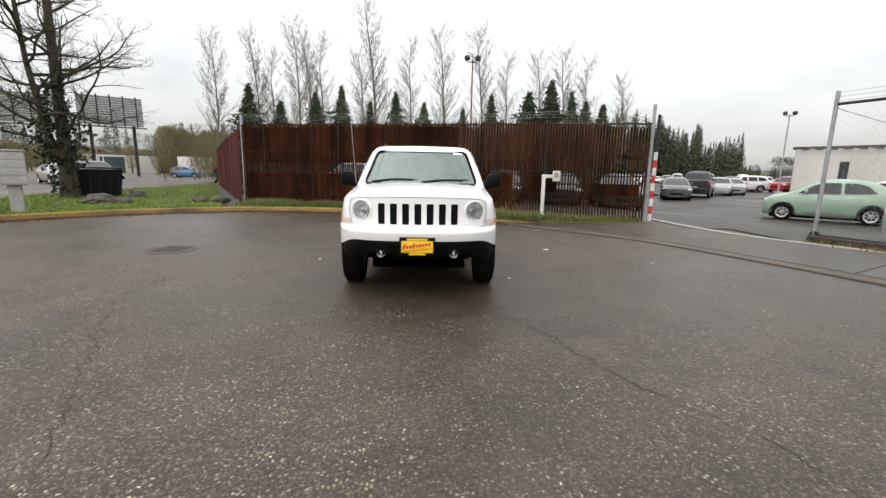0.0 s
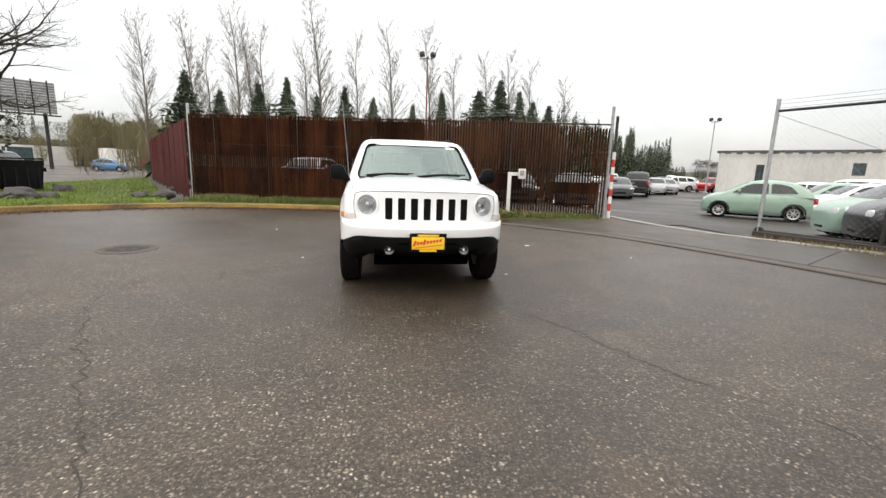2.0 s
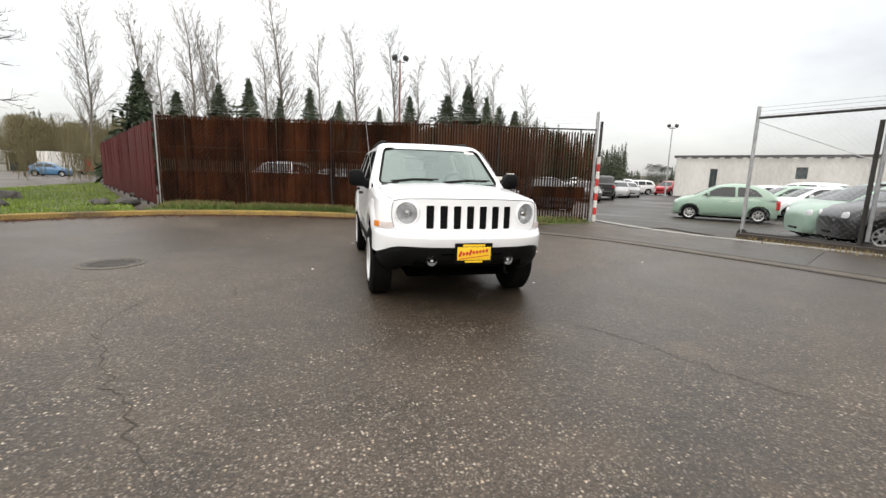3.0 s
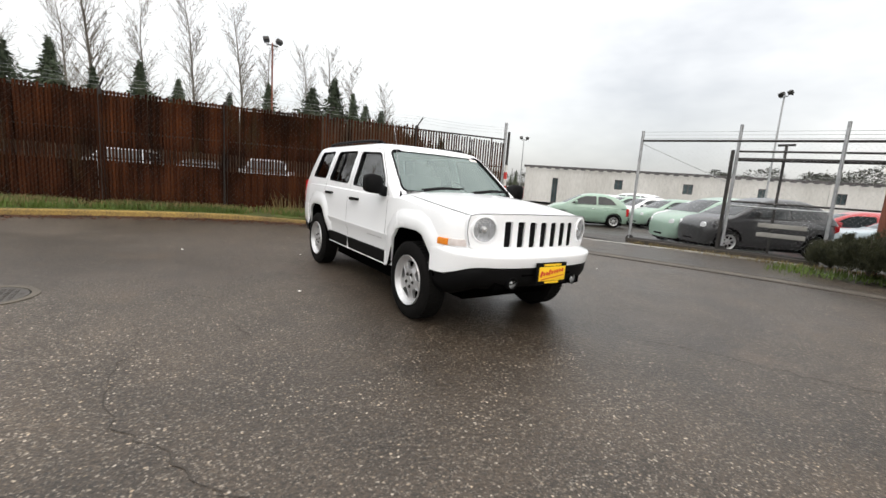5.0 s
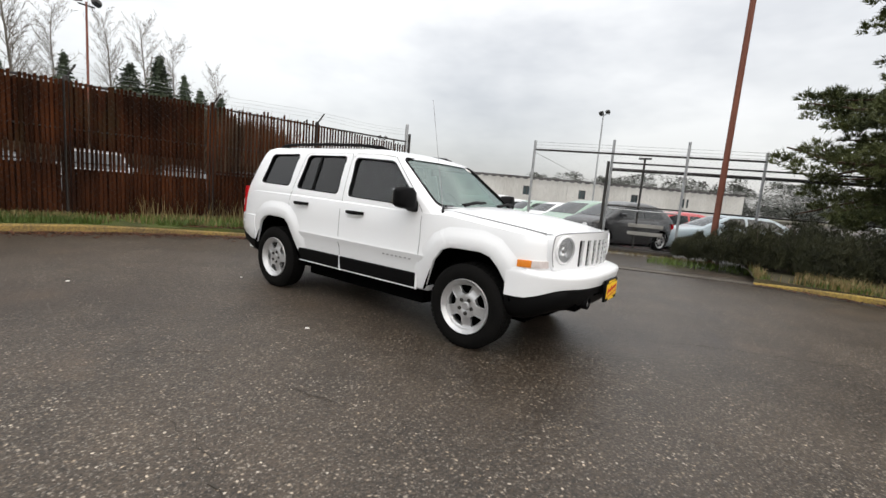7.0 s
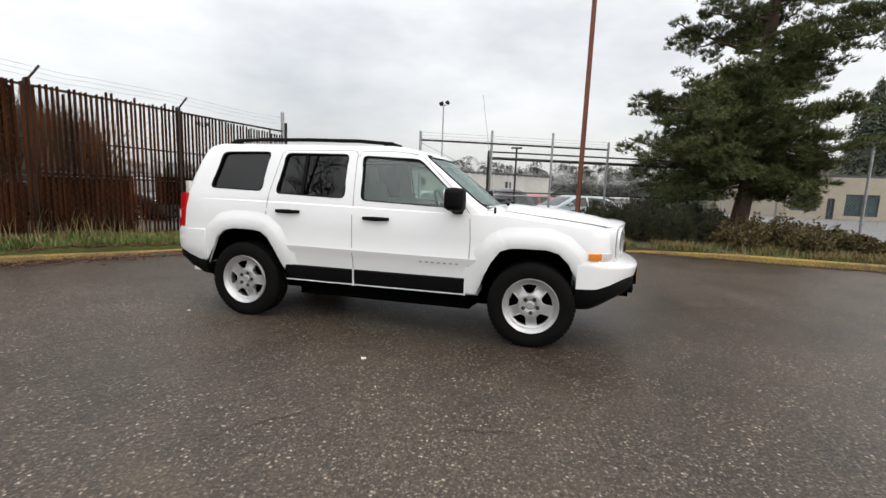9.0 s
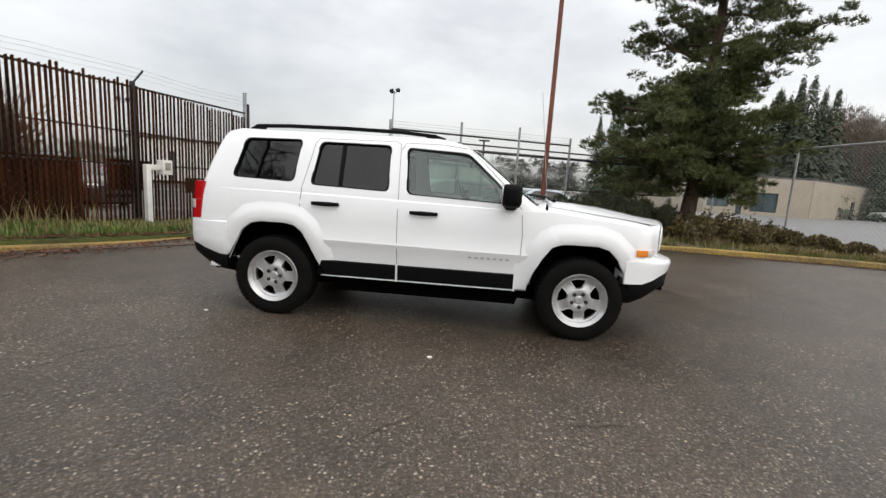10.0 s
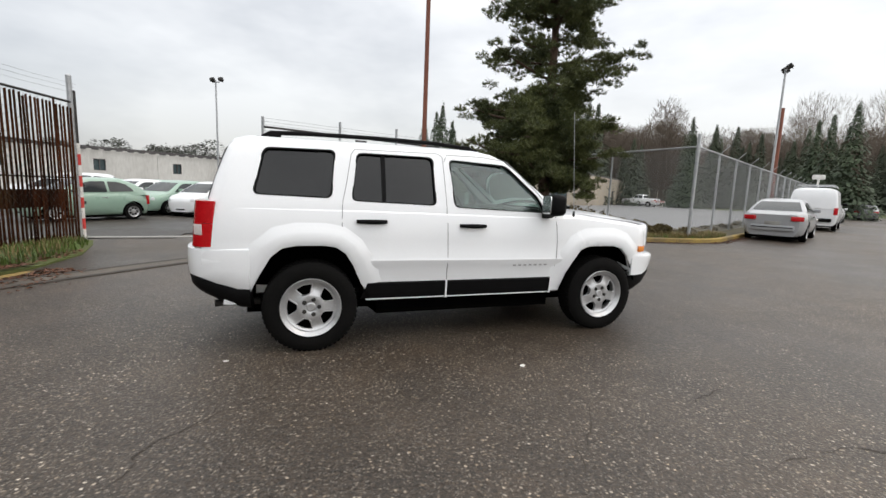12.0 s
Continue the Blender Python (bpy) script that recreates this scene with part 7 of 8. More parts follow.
for k, (az, el, far, fat) in enumerate(CONIFERS):
    h = 1.25 + far * math.tan(radians(el))
    spot = Matrix.Translation((0.12 + far * math.cos(radians(az)), -6.29 + far * math.sin(radians(az)), 0)) @ Matrix.Rotation(k * 1.7, 4, "Z")
    ob = FIRS[k % 3] if k < 3 else copy_thing(FIRS[k % 3], spot)
    ob.matrix_basis = spot @ Matrix.Diagonal((1.35 * fat * h / 9.3, 1.35 * fat * h / 9.3, h / 9.1, 1))
    tagged(ob, "dark green conifer standing behind the fence", "tree", "conifers behind the fence")


def far_woods(name, label, rows, mat, seed, bare=0.0, mixed=0.3):
    """Distant woods as one body of many small crowns; rows of (bearing from, to, eye x, eye y, distance, height low, high, count)."""
    rnd = random.Random(seed)
    v, f = [], []
    for a0, a1, ex, ey, far, lo, hi, count in rows:
        for _ in range(count):
            a, d = radians(rnd.uniform(a0, a1)), far * rnd.uniform(0.88, 1.15)
            h = rnd.uniform(lo, hi) * (1 + 0.25 * noise.noise((a * 9, d * 0.03, seed)))
            p = Vector((ex + d * math.cos(a), ey + d * math.sin(a), -0.3))
            if rnd.random() < bare:
                # leafless crown: fine upswept twigs filling a rounded head
                w = h * rnd.uniform(0.16, 0.26)
                for _ in range(800):
                    u = rnd.random()
                    r, b = w * math.sqrt(math.sin(math.pi * (0.1 + 0.85 * u))) * rnd.random() ** 0.5, rnd.uniform(0, 6.283)
                    at = p + Vector((r * math.cos(b), r * math.sin(b), h * (0.2 + 0.74 * u)))
                    q = Vector((0.5 * math.cos(b) + rnd.gauss(0, 0.35), 0.5 * math.sin(b) + rnd.gauss(0, 0.35), 1)).normalized()
                    s = Vector((-math.sin(a), math.cos(a), 0)) * 0.028
                    k = len(v)
                    v += [tuple(at - s), tuple(at + s), tuple(at + q * h * rnd.uniform(0.035, 0.07))]
                    f.append((k, k + 1, k + 2))
                k = len(v)
                v += [tuple(p - Vector((0.16, 0.1, 0))), tuple(p + Vector((0.16, 0.1, 0))), tuple(p + Vector((0, 0, h * 0.9)))]
                f.append((k, k + 1, k + 2))
            elif rnd.random() < mixed:
                fluff_crown(v, f, p + Vector((0, 0, h * 0.15)), h * 0.72, h * rnd.uniform(0.22, 0.34), rnd, 520 if far > 250 else 700, h * (0.045 if far > 250 else 0.028), True)
            else:
                fluff_crown(v, f, p, h, h * rnd.uniform(0.2, 0.3) if count < 17 else h * rnd.uniform(0.14, 0.22), rnd, 160 if far > 250 else 3200 if count < 17 else 900, h * (0.05 if far > 250 else 0.025 if count < 17 else 0.03))
    return tagged(leaf_part(name, v, f, mat), label, "woods", kind="stuff")


far_woods("far_woods", "distant mixed woods on a slope beyond the lot", [(62, 68, 0, -6, 150, 15, 20, 60), (58, 62, 0, -6, 150, 13, 18, 60), (54, 58, 0, -6, 150, 8, 12, 50), (50, 54, 0, -6, 150, 3.5, 5, 30), (48.3, 49.6, 0, -6, 150, 6.5, 8, 3), (66, 120, 0, -6, 125, 9, 14, 170)], FAR_FIR, 301, 0.0, 0.1)
far_woods("far_woods", "distant wooded ridge beyond the white building", [(-12, 24, -4, 0, 330, 19, 26, 220), (24, 50, -4, 0, 330, 12, 16, 160)], HAZY_RIDGE_LEAF, 302, 0.0, 0.8)
far_woods("far_woods", "group of tall firs beyond the yard", [(-18.7, -13.8, -4, 0, 72, 11, 14, 9)], FIR, 303, 0.0, 0.0)
far_woods("far_woods", "dark conifers along the street end", [(-50.5, -46.5, -4, 1, 96, 12, 15, 5), (-58, -51, -4, 1, 100, 11, 15, 10), (-66, -60, -4, 1, 110, 11, 15, 8), (-44, -38, -4, 1, 88, 10, 13, 6), (-38, -31, -4, 1, 80, 15, 20, 12), (-76, -66, -4, 1, 90, 8, 12, 12)], FAR_FIR, 304, 0.0, 0.0)
far_woods("far_woods", "broad dark firs in front of the brown slope", [(-61.5, -58.6, -4, 1, 62, 8.5, 10.5, 3), (-58.5, -57, -4, 1, 70, 6, 8, 2), (-48, -46.8, -4, 1, 80, 10, 11, 2)], FIR, 307, 0.0, 0.0)
far_woods("far_woods", "bare brown woods on the slope", [(-46, -36, -4, 1, 104, 15, 20, 90), (-66, -46, -4, 1, 128, 13, 19, 190), (-60, -56, -4, 1, 150, 26, 31, 9), (-64, -62, -4, 1, 150, 25, 30, 5), (-30, -17, -4, 1, 120, 9, 13, 60)], FAR_TWIG, 305, 1.0)
far_woods("far_woods", "olive leafless thicket beyond the side parking", [(112, 121, 0, -6, 118, 8, 12.5, 150), (121, 140, 0, -6, 120, 3.5, 6.5, 90)], OLIVE_TWIG, 308, 1.0)
far_woods("far_woods", "wooded hill behind the side parking", [(112, 150, 0, -6, 210, 13, 19, 110), (140, 260, 0, -6, 150, 8, 16, 120), (-76, -66, 0, 0, 150, 6, 10, 40)], FAR_FIR, 306, 0.35, 0.5)


def brush(name, label, spots, mat, seed, h0, h1, stems, thick=0.02):
    """Tangled upright twigs round each spot."""
    rnd = random.Random(seed)
    v, f = [], []
    for x, y in spots:
        h = rnd.uniform(h0, h1)
        for _ in range(stems):
            a, lean = rnd.uniform(0, 6.283), abs(rnd.gauss(0, 0.3))
            b = Vector((x + rnd.gauss(0, 0.45), y + rnd.gauss(0, 0.45), rnd.uniform(-0.05, 0.35 * h)))
            q = Vector((math.cos(a) * lean, math.sin(a) * lean, 1)).normalized()
            s = Vector((-math.sin(a + 1), math.cos(a + 1), 0)) * thick
            l, k = h * rnd.uniform(0.35, 0.75), len(v)
            v += [tuple(b - s), tuple(b + s), tuple(b + q * l * 0.6 + s * 0.7), tuple(b + q * l * 0.6 - s * 0.7), tuple(b + q * l)]
            f += [(k, k + 1, k + 2, k + 3), (k + 3, k + 2, k + 4)]
    return tagged(leaf_part(name, v, f, mat), label, "brush", kind="stuff")


rnd = random.Random(61)
brush("bramble_brush", "tangle of brown leafless brush behind the fence", [(FENCE_A + FENCE_DIR * rnd.uniform(-4.5, 11.6) + Vector((0.23, 0.97, 0)) * (11.5 + rnd.gauss(0, 0.9))).xy for _ in range(250)], BRUSH_TWIG, 62, 3.0, 4.3, 150, 0.028)
brush("bramble_brush", "dense brown thicket beside the cars behind the fence", [(FENCE_A + FENCE_DIR * rnd.uniform(6.0, 12.4) + Vector((0.23, 0.97, 0)) * (10.6 + rnd.gauss(0, 0.4))).xy for _ in range(120)], BRUSH_TWIG, 64, 3.0, 4.2, 260, 0.03)
brush("bramble_brush", "brown leafless thicket beside the maroon fence", [(-16 + rnd.gauss(0, 2.2), 40 + rnd.gauss(0, 4)) for _ in range(70)], OLIVE_TWIG, 63, 3.0, 6.0, 90, 0.018)

# ---- big leafless street tree on the lawn ----
STREET = dict(seg=0.4, bend=0.15, up=0.075, thin=0.005, side=[0, 8, 9], depth=9, bare=0.2, angle=48, ratio=0.42, rr=0.5)
big = thing("street_tree", "large leafless tree with ivy-clad trunk on the lawn", "tree", Matrix.Translation((-12.4, 9.02, 0.12)) @ Matrix.Diagonal((0.9, 0.9, 0.9, 1)))
rnd = random.Random(72)
for name, line, radii, count, low in (("trunk", [(0, 0, -0.1), (0.05, 0.0, 1.5), (0.0, 0.05, 4), (0.1, 0.0, 8), (0.2, 0.1, 13.5)], [0.34, 0.23, 0.17, 0.11, 0.03], 44, 1.9),
                                      ("second_stem", [(-0.05, -0.1, 1.2), (-0.35, -0.25, 2.6), (-0.6, -0.4, 5), (-0.8, -0.6, 11.5)], [0.14, 0.115, 0.085, 0.025], 26, 3.0)):
    bm = bmesh.new()
    tube(bm, line, radii, 10)
    part(name, bm, MOSSY_BARK, big)
    bm = bmesh.new()
    pts = [Vector(p) for p in line]
    for k in range(count):
        z = low + (pts[-1].z - low - 0.3) * (k + rnd.random()) / count
        i = max(q for q in range(len(pts) - 1) if pts[q].z <= z)
        at = pts[i].lerp(pts[i + 1], (z - pts[i].z) / (pts[i + 1].z - pts[i].z))
        a, rise = rnd.uniform(0, 6.283), rnd.uniform(0.1, 0.7)
        reach = 4.0 * (1.05 - 0.65 * (z - low) / (13.5 - low)) * rnd.uniform(0.6, 1.1)
        grow(bm, at, Vector((math.cos(a), math.sin(a), rise)).normalized(), reach, 0.014 + 0.013 * reach, 2, rnd, STREET)
    part("crown", bm, MOSSY_BARK, big, "thin mossy leafless branches", angle=80)
v, f = [], []
for _ in range(1500):
    z = rnd.uniform(0.3, 4.4)
    a = rnd.uniform(0, 6.283)
    bulge = math.exp(-((z - 2.2) / 0.9) ** 2)
    r = 0.26 - 0.02 * z + abs(rnd.gauss(0, 0.08 + 0.36 * bulge))
    if rnd.random() < 0.25 + 0.75 * bulge:
        clump_verts(v, f, Vector((r * math.cos(a) - 0.1, r * math.sin(a), z)), Vector((math.cos(a), math.sin(a), -0.3)), 0.14, rnd, 3, 0.8)
leaf_part("ivy", v, f, IVY, big, "dark ivy leaves")


# ---- pine in the planter ----
def pine_tree():
    t = thing("pine_tree", "tall shaggy dark green pine in the planted bank", "tree", Matrix.Translation((9.25, -6.8, 0.15)))
    rnd = random.Random(81)
    bm = bmesh.new()
    line = [Vector((-0.75, 0.45, -0.1)), Vector((-0.55, 0.35, 0.5)), Vector((-0.15, 0.1, 1.4)), Vector((0.05, 0.0, 2.6)), Vector((0.1, -0.05, 4.2)), Vector((0.2, -0.15, 6.0)), Vector((0.25, -0.2, 8.0)), Vector((0.3, -0.2, 10.2))]
    tube(bm, line, [0.27, 0.22, 0.19, 0.175, 0.16, 0.13, 0.09, 0.03], 12)
    part("trunk", bm, PINE_BARK, t)

    def on_trunk(z):
        for a, b in zip(line, line[1:]):
            if a.z <= z <= b.z:
                return a.lerp(b, (z - a.z) / (b.z - a.z))
        return line[-1]

    v, f = [], []

    def tuft(p, d, size):
        for _ in range(9):
            q = (d * 1.05 + Vector((rnd.gauss(0, 0.55), rnd.gauss(0, 0.55), rnd.gauss(0, 0.5)))).normalized()
            s = q.cross(Vector((rnd.gauss(0, 1), rnd.gauss(0, 1), rnd.gauss(0, 1)))).normalized() * 0.011
            k = len(v)
            v.extend([tuple(p - s), tuple(p + s), tuple(p + q * size * rnd.uniform(0.7, 1.2))])
            f.append((k, k + 1, k + 2))

    # (height, bearing, reach, rise): full low skirt, a thinner waist, open upper limbs
    limbs = []
    for k in range(60):
        z = rnd.uniform(1.4, 4.2)
        a = rnd.uniform(0, 6.283)
        limbs.append((z, a, 3.0 * (1 + 0.3 * math.sin(a)) * (1.0 - 0.32 * abs(z - 2.7) / 1.4) * rnd.uniform(0.6, 1.05), rnd.uniform(-0.22, 0.14)))
    for k in range(8):
        limbs.append((rnd.uniform(4.1, 5.0), rnd.uniform(0, 6.283), rnd.uniform(0.9, 1.6), rnd.uniform(-0.1, 0.2)))
    for k in range(30):
        z = rnd.uniform(5.0, 8.6)
        limbs.append((z, rnd.uniform(0, 6.283), 2.9 * (1.05 - 0.45 * (z - 5.0) / 3.6) * rnd.uniform(0.7, 1.08), rnd.uniform(-0.05, 0.22)))
    for k in range(18):
        z = rnd.uniform(8.4, 10.2)
        limbs.append((z, rnd.uniform(0, 6.283), 1.5 * (1.1 - 0.6 * (z - 8.4) / 1.8) * rnd.uniform(0.7, 1.1), rnd.uniform(0.1, 0.5)))
    for z, a, reach, rise in limbs:
        p = on_trunk(z)
        d = Vector((math.cos(a), math.sin(a), rise)).normalized()
        pts, q = [p.copy()], d.copy()
        n = 7
        for k in range(n):
            q = (q + Vector((rnd.gauss(0, 0.1), rnd.gauss(0, 0.1), rnd.gauss(0, 0.07) + (0.05 if k > 3 else -0.01)))).normalized()
            p = p + q * reach / n
            pts.append(p.copy())
        limb = bmesh.new()
        tube(limb, pts, [max(0.008, 0.022 * reach * (1 - 0.8 * k / n)) for k in range(n + 1)], 5, 0, False)
        part("limb", limb, PINE_BARK, t)
        for k in range(2, n + 1):
            for _ in range(3 if k > 3 else 2):
                # a pad: a flat cushion of needle tufts on a side twig
                spread = rnd.uniform(0.16, 0.32)
                c = pts[k] + Vector((rnd.gauss(0, 0.22), rnd.gauss(0, 0.22), rnd.gauss(0.0, 0.2))) - (pts[k] - pts[k - 1]) * rnd.random()
                for _ in range(30):
                    b, r = rnd.uniform(0, 6.283), spread * math.sqrt(rnd.random())
                    dome = 0.8 * spread * (1 - (r / spread) ** 2) * rnd.uniform(-0.6, 1.0)
                    at = c + Vector((r * math.cos(b), r * math.sin(b), dome))
                    tuft(at, Vector((0.7 * r / spread * math.cos(b), 0.7 * r / spread * math.sin(b), 0.55)) + q * 0.25, 0.14)
    leaf_part("needles", v, f, NEEDLE, t)


pine_tree()


def leafy_shrub(name, label, x, y, z, w, h, mat, seed, count, size, upright=False):
    rnd = random.Random(seed)
    t = thing(name, label, "shrub", Matrix.Translation((x, y, z)))
    bm = bmesh.new()
    v, f = [], []
    for _ in range(9):
        a, r = rnd.uniform(0, 6.283), w * rnd.uniform(0.2, 0.7)
        tube(bm, [(0, 0, 0), (math.cos(a) * r * 0.5, math.sin(a) * r * 0.5, h * 0.5), (math.cos(a) * r, math.sin(a) * r, h * rnd.uniform(0.6, 0.95))], [0.015, 0.01, 0.004], 4, 0, False)
    part("stem", bm, BARK, t)
    for _ in range(count):
        a, u = rnd.uniform(0, 6.283), rnd.random()
        rr = w * math.sqrt(rnd.random()) * (0.75 + 0.35 * noise.noise((math.cos(a) * 1.5, math.sin(a) * 1.5, seed)))
        top = h * (1 - 0.55 * (rr / w) ** 2) * (0.8 + 0.6 * noise.noise((rr * 3 * math.cos(a), rr * 3 * math.sin(a), seed + 3)))
        p = Vector((rr * math.cos(a), rr * math.sin(a), top * (0.08 + 0.92 * u ** 0.6)))
        clump_verts(v, f, p, Vector((0.3 * math.cos(a), 0.3 * math.sin(a), 1.0 if upright else 0.4)), size * (2.2 if upright else 1), rnd, 5, 0.1 if upright else 0.55)
    leaf_part("foliage", v, f, mat, t)


rnd = random.Random(91)
for k, (x, y, w, h) in enumerate(((8.1, -2.0, 0.45, 0.6), (7.75, -2.6, 0.55, 0.75), (8.7, -2.9, 0.7, 1.0), (7.7, -3.3, 0.6, 0.95), (8.2, -4.0, 0.8, 1.05), (7.6, -4.5, 0.7, 0.9), (8.8, -4.7, 0.9, 1.15), (8.0, -5.3, 0.8, 0.95), (9.7, -4.2, 0.9, 1.2), (9.3, -5.6, 0.8, 1.0))):
    leafy_shrub("broom_shrub", "dark green broom bush in the planted bank", x, y, 0.15, w * 1.1, h, BROOM, 400 + k, 2400, 0.05, True)
for k, (x, y, w, h) in enumerate(((7.2, -6.0, 0.7, 0.55), (7.6, -6.9, 0.8, 0.65), (7.0, -7.2, 0.6, 0.45), (8.0, -7.7, 0.9, 0.6), (7.2, -8.2, 0.6, 0.4), (6.9, -8.9, 0.5, 0.3), (8.3, -8.6, 0.8, 0.45), (6.5, -9.4, 0.4, 0.22), (7.5, -9.2, 0.6, 0.3), (8.6, -6.4, 0.8, 0.7))):
    leafy_shrub("low_shrub", "low bronze-green shrub under the pine", x, y, 0.17, w, h * 1.3, RHODO, 430 + k, 620, 0.075)
for k in range(10):
    u = 1.0 + 2.5 * k
    leafy_shrub("weed_clump", "brown-green weeds along the chain-link fence foot", 5.95 + 0.45 * u + 0.2, -9.8 - 0.893 * u, 0.1, 0.4, 0.3, RHODO, 460 + k, 110, 0.07)

# ---- buildings, lamps, left-hand street furniture ----
WALL_WHITE = surface("weathered_white_wall", (0.5, 0.49, 0.46), (0.68, 0.67, 0.64), 0.35, (0.7, 0.9), bump=0.1, fine=6, stretch=(1, 1, 0.3))
WALL_BEIGE = surface("beige_block_wall", (0.36, 0.31, 0.24), (0.46, 0.4, 0.32), 0.4, (0.75, 0.9), bump=0.1, fine=5)
ROOF_DARK = surface("dark_roof_edge", (0.05, 0.05, 0.05), (0.11, 0.1, 0.1), 1.0, (0.7, 0.9))
SHOP_GLASS = surface("shop_glass", (0.03, 0.05, 0.055), (0.09, 0.13, 0.14), 0.5, (0.08, 0.2), fine=3)
HILL = surface("hill_scrub", (0.055, 0.05, 0.03), (0.12, 0.105, 0.068), 0.02, (0.85, 0.95), fine=0.3)
BOARD_BACK = surface("billboard_back", (0.12, 0.12, 0.12), (0.24, 0.24, 0.24), 0.6, (0.6, 0.8), stretch=(1, 1, 3))
ROCK = surface("grey_boulder", (0.035, 0.032, 0.028), (0.1, 0.092, 0.084), 3.0, (0.75, 0.95), bump=0.6, fine=18)
MAILBOX = surface("grey_mailbox_paint", (0.3, 0.3, 0.29), (0.42, 0.42, 0.4), 3.0, (0.4, 0.6))
BIN_BLACK = surface("black_skip_paint", (0.004, 0.004, 0.005), (0.009, 0.009, 0.01), 3.0, (0.5, 0.7), bump=0.1, spec=0.2)


def wall_run(bm, a, b, h, thick, openings=(), z0=0.0):
    """A wall between two plan points with real openings of (from, to, sill, head) along it."""
    a, b = Vector((*a, 0)), Vector((*b, 0))
    d, length = (b - a).normalized(), (b - a).length
    turn = Matrix.Translation(a) @ Matrix.Rotation(math.atan2(d.y, d.x), 4, "Z")
    m = turn.to_3x3().to_4x4()
    box(bm, turn @ Vector((length / 2, 0, (h + z0) / 2)), (length, thick, h - z0), m)
    for lo, hi, sill, head in openings:
        cut = bmesh.new()
        low = sill if sill > 0.05 else -0.5
        box(cut, turn @ Vector(((lo + hi) / 2, 0, (low + head) / 2)), (hi - lo, thick * 3, head - low), m)
        bm = carve(bm, cut)
    return turn, bm


def building(name, label, corners, h, mat, openings, roof_over=0.3, glass=None, bay=None):
    """A closed block: walls with openings on its first side, flat roof with a dark edge."""
    t = thing(name, label, "building")
    for k in range(len(corners)):
        a, b = corners[k], corners[(k + 1) % len(corners)]
        bm = bmesh.new()
        ops = openings.get(k, ())
        turn, bm = wall_run(bm, a, b, h, 0.25, ops)
        wall = part("wall", bm, mat, t)
        for lo, hi, sill, head in ops:
            door = sill <= 0.05
            bm = bmesh.new()
            m = turn.to_3x3().to_4x4()
            box(bm, turn @ Vector(((lo + hi) / 2, 0.06, (sill + head) / 2)), (hi - lo, 0.03, head - sill), m)
            win = part("door" if door else "window", bm, glass or SHOP_GLASS, wall, "dark glazing")
            bm = bmesh.new()
            for x, z, w, hh in ((lo, (sill + head) / 2, 0.09, head - sill), (hi, (sill + head) / 2, 0.09, head - sill), ((lo + hi) / 2, head, hi - lo, 0.09), ((lo + hi) / 2, max(sill, 0.05), hi - lo, 0.09), ((lo + hi) / 2, (sill + head) / 2, 0.06, head - sill)):
                box(bm, turn @ Vector((x, -0.08, z)), (w, 0.08, hh), m)
            part("window_frame", bm, ROOF_DARK, wall, "dark frame")
        if bay:
            length = (Vector(b) - Vector(a)).length
            n = int(length / bay)
            for i in range(1, n):
                bm = bmesh.new()
                box(bm, turn @ Vector((i * length / n, -0.15, h / 2 - 0.1)), (0.22, 0.1, h - 0.2), turn.to_3x3().to_4x4())
                part("pilaster", bm, mat, wall)
    bm = bmesh.new()
    c = Vector((sum(x for x, _ in corners) / len(corners), sum(y for _, y in corners) / len(corners)))
    grown = [tuple(Vector(p) + (Vector(p) - c).normalized() * roof_over) for p in corners]
    prism(bm, grown, "z", h, h + 0.22)
    part("roof", bm, ROOF_DARK, t, "flat dark-edged roof")
    return t


C, D = Vector((32.0, 31.0)), Vector((58.0, -2.0))
back = Vector((0.786, 0.619)) * 14
white_hall = building("long_white_building", "long low weathered white building across the lot", [tuple(C), tuple(D), tuple(D + back), tuple(C + back)], 3.75, WALL_WHITE,
         {0: [(2.9, 3.5, 0.0, 2.7), (9.3, 10.1, 1.9, 2.9), (9.4 + 6.4, 16.7, 1.9, 2.9), (22.3, 23.1, 1.9, 2.9), (28.5, 29.3, 1.9, 2.9), (34.5, 35.4, 1.9, 2.9)]}, 0.35, None, 6.4)
run = (D - C).normalized()
for k in range(46):
    p = C + run * (0.6 + 0.9 * k) - Vector((0.786, 0.619)) * 0.36
    bm = bmesh.new()
    box(bm, (p.x, p.y, 3.72), (0.5, 0.12, 0.14), Matrix.Rotation(math.atan2(run.y, run.x), 4, "Z"), 0.01)
    part("eave_bracket", bm, ROOF_DARK, white_hall, "dark eave bracket")
building("beige_building", "low beige block building with shop windows across the yard", [(45.8, -25.0), (45.9, -36.2), (58.2, -53.0), (75.0, -41.0), (62.0, -20.0)], 4.1, WALL_BEIGE,
         {0: [(0.4, 2.7, 0.75, 2.5), (3.5, 4.15, 0.0, 2.05), (5.0, 7.8, 0.4, 2.5)], 1: [(12.0, 13.2, 0.0, 2.2)]}, 0.12)
building("side_warehouse", "long low white warehouse beyond the side parking", [(-70, 78), (-30, 112), (-38, 122), (-78, 88)], 3.6, WALL_WHITE, {0: [(6, 10, 0, 3.2), (16, 20, 0, 3.2), (26, 30, 0, 3.2), (36, 40, 0, 3.2)]}, 0.3, None, 6.0)


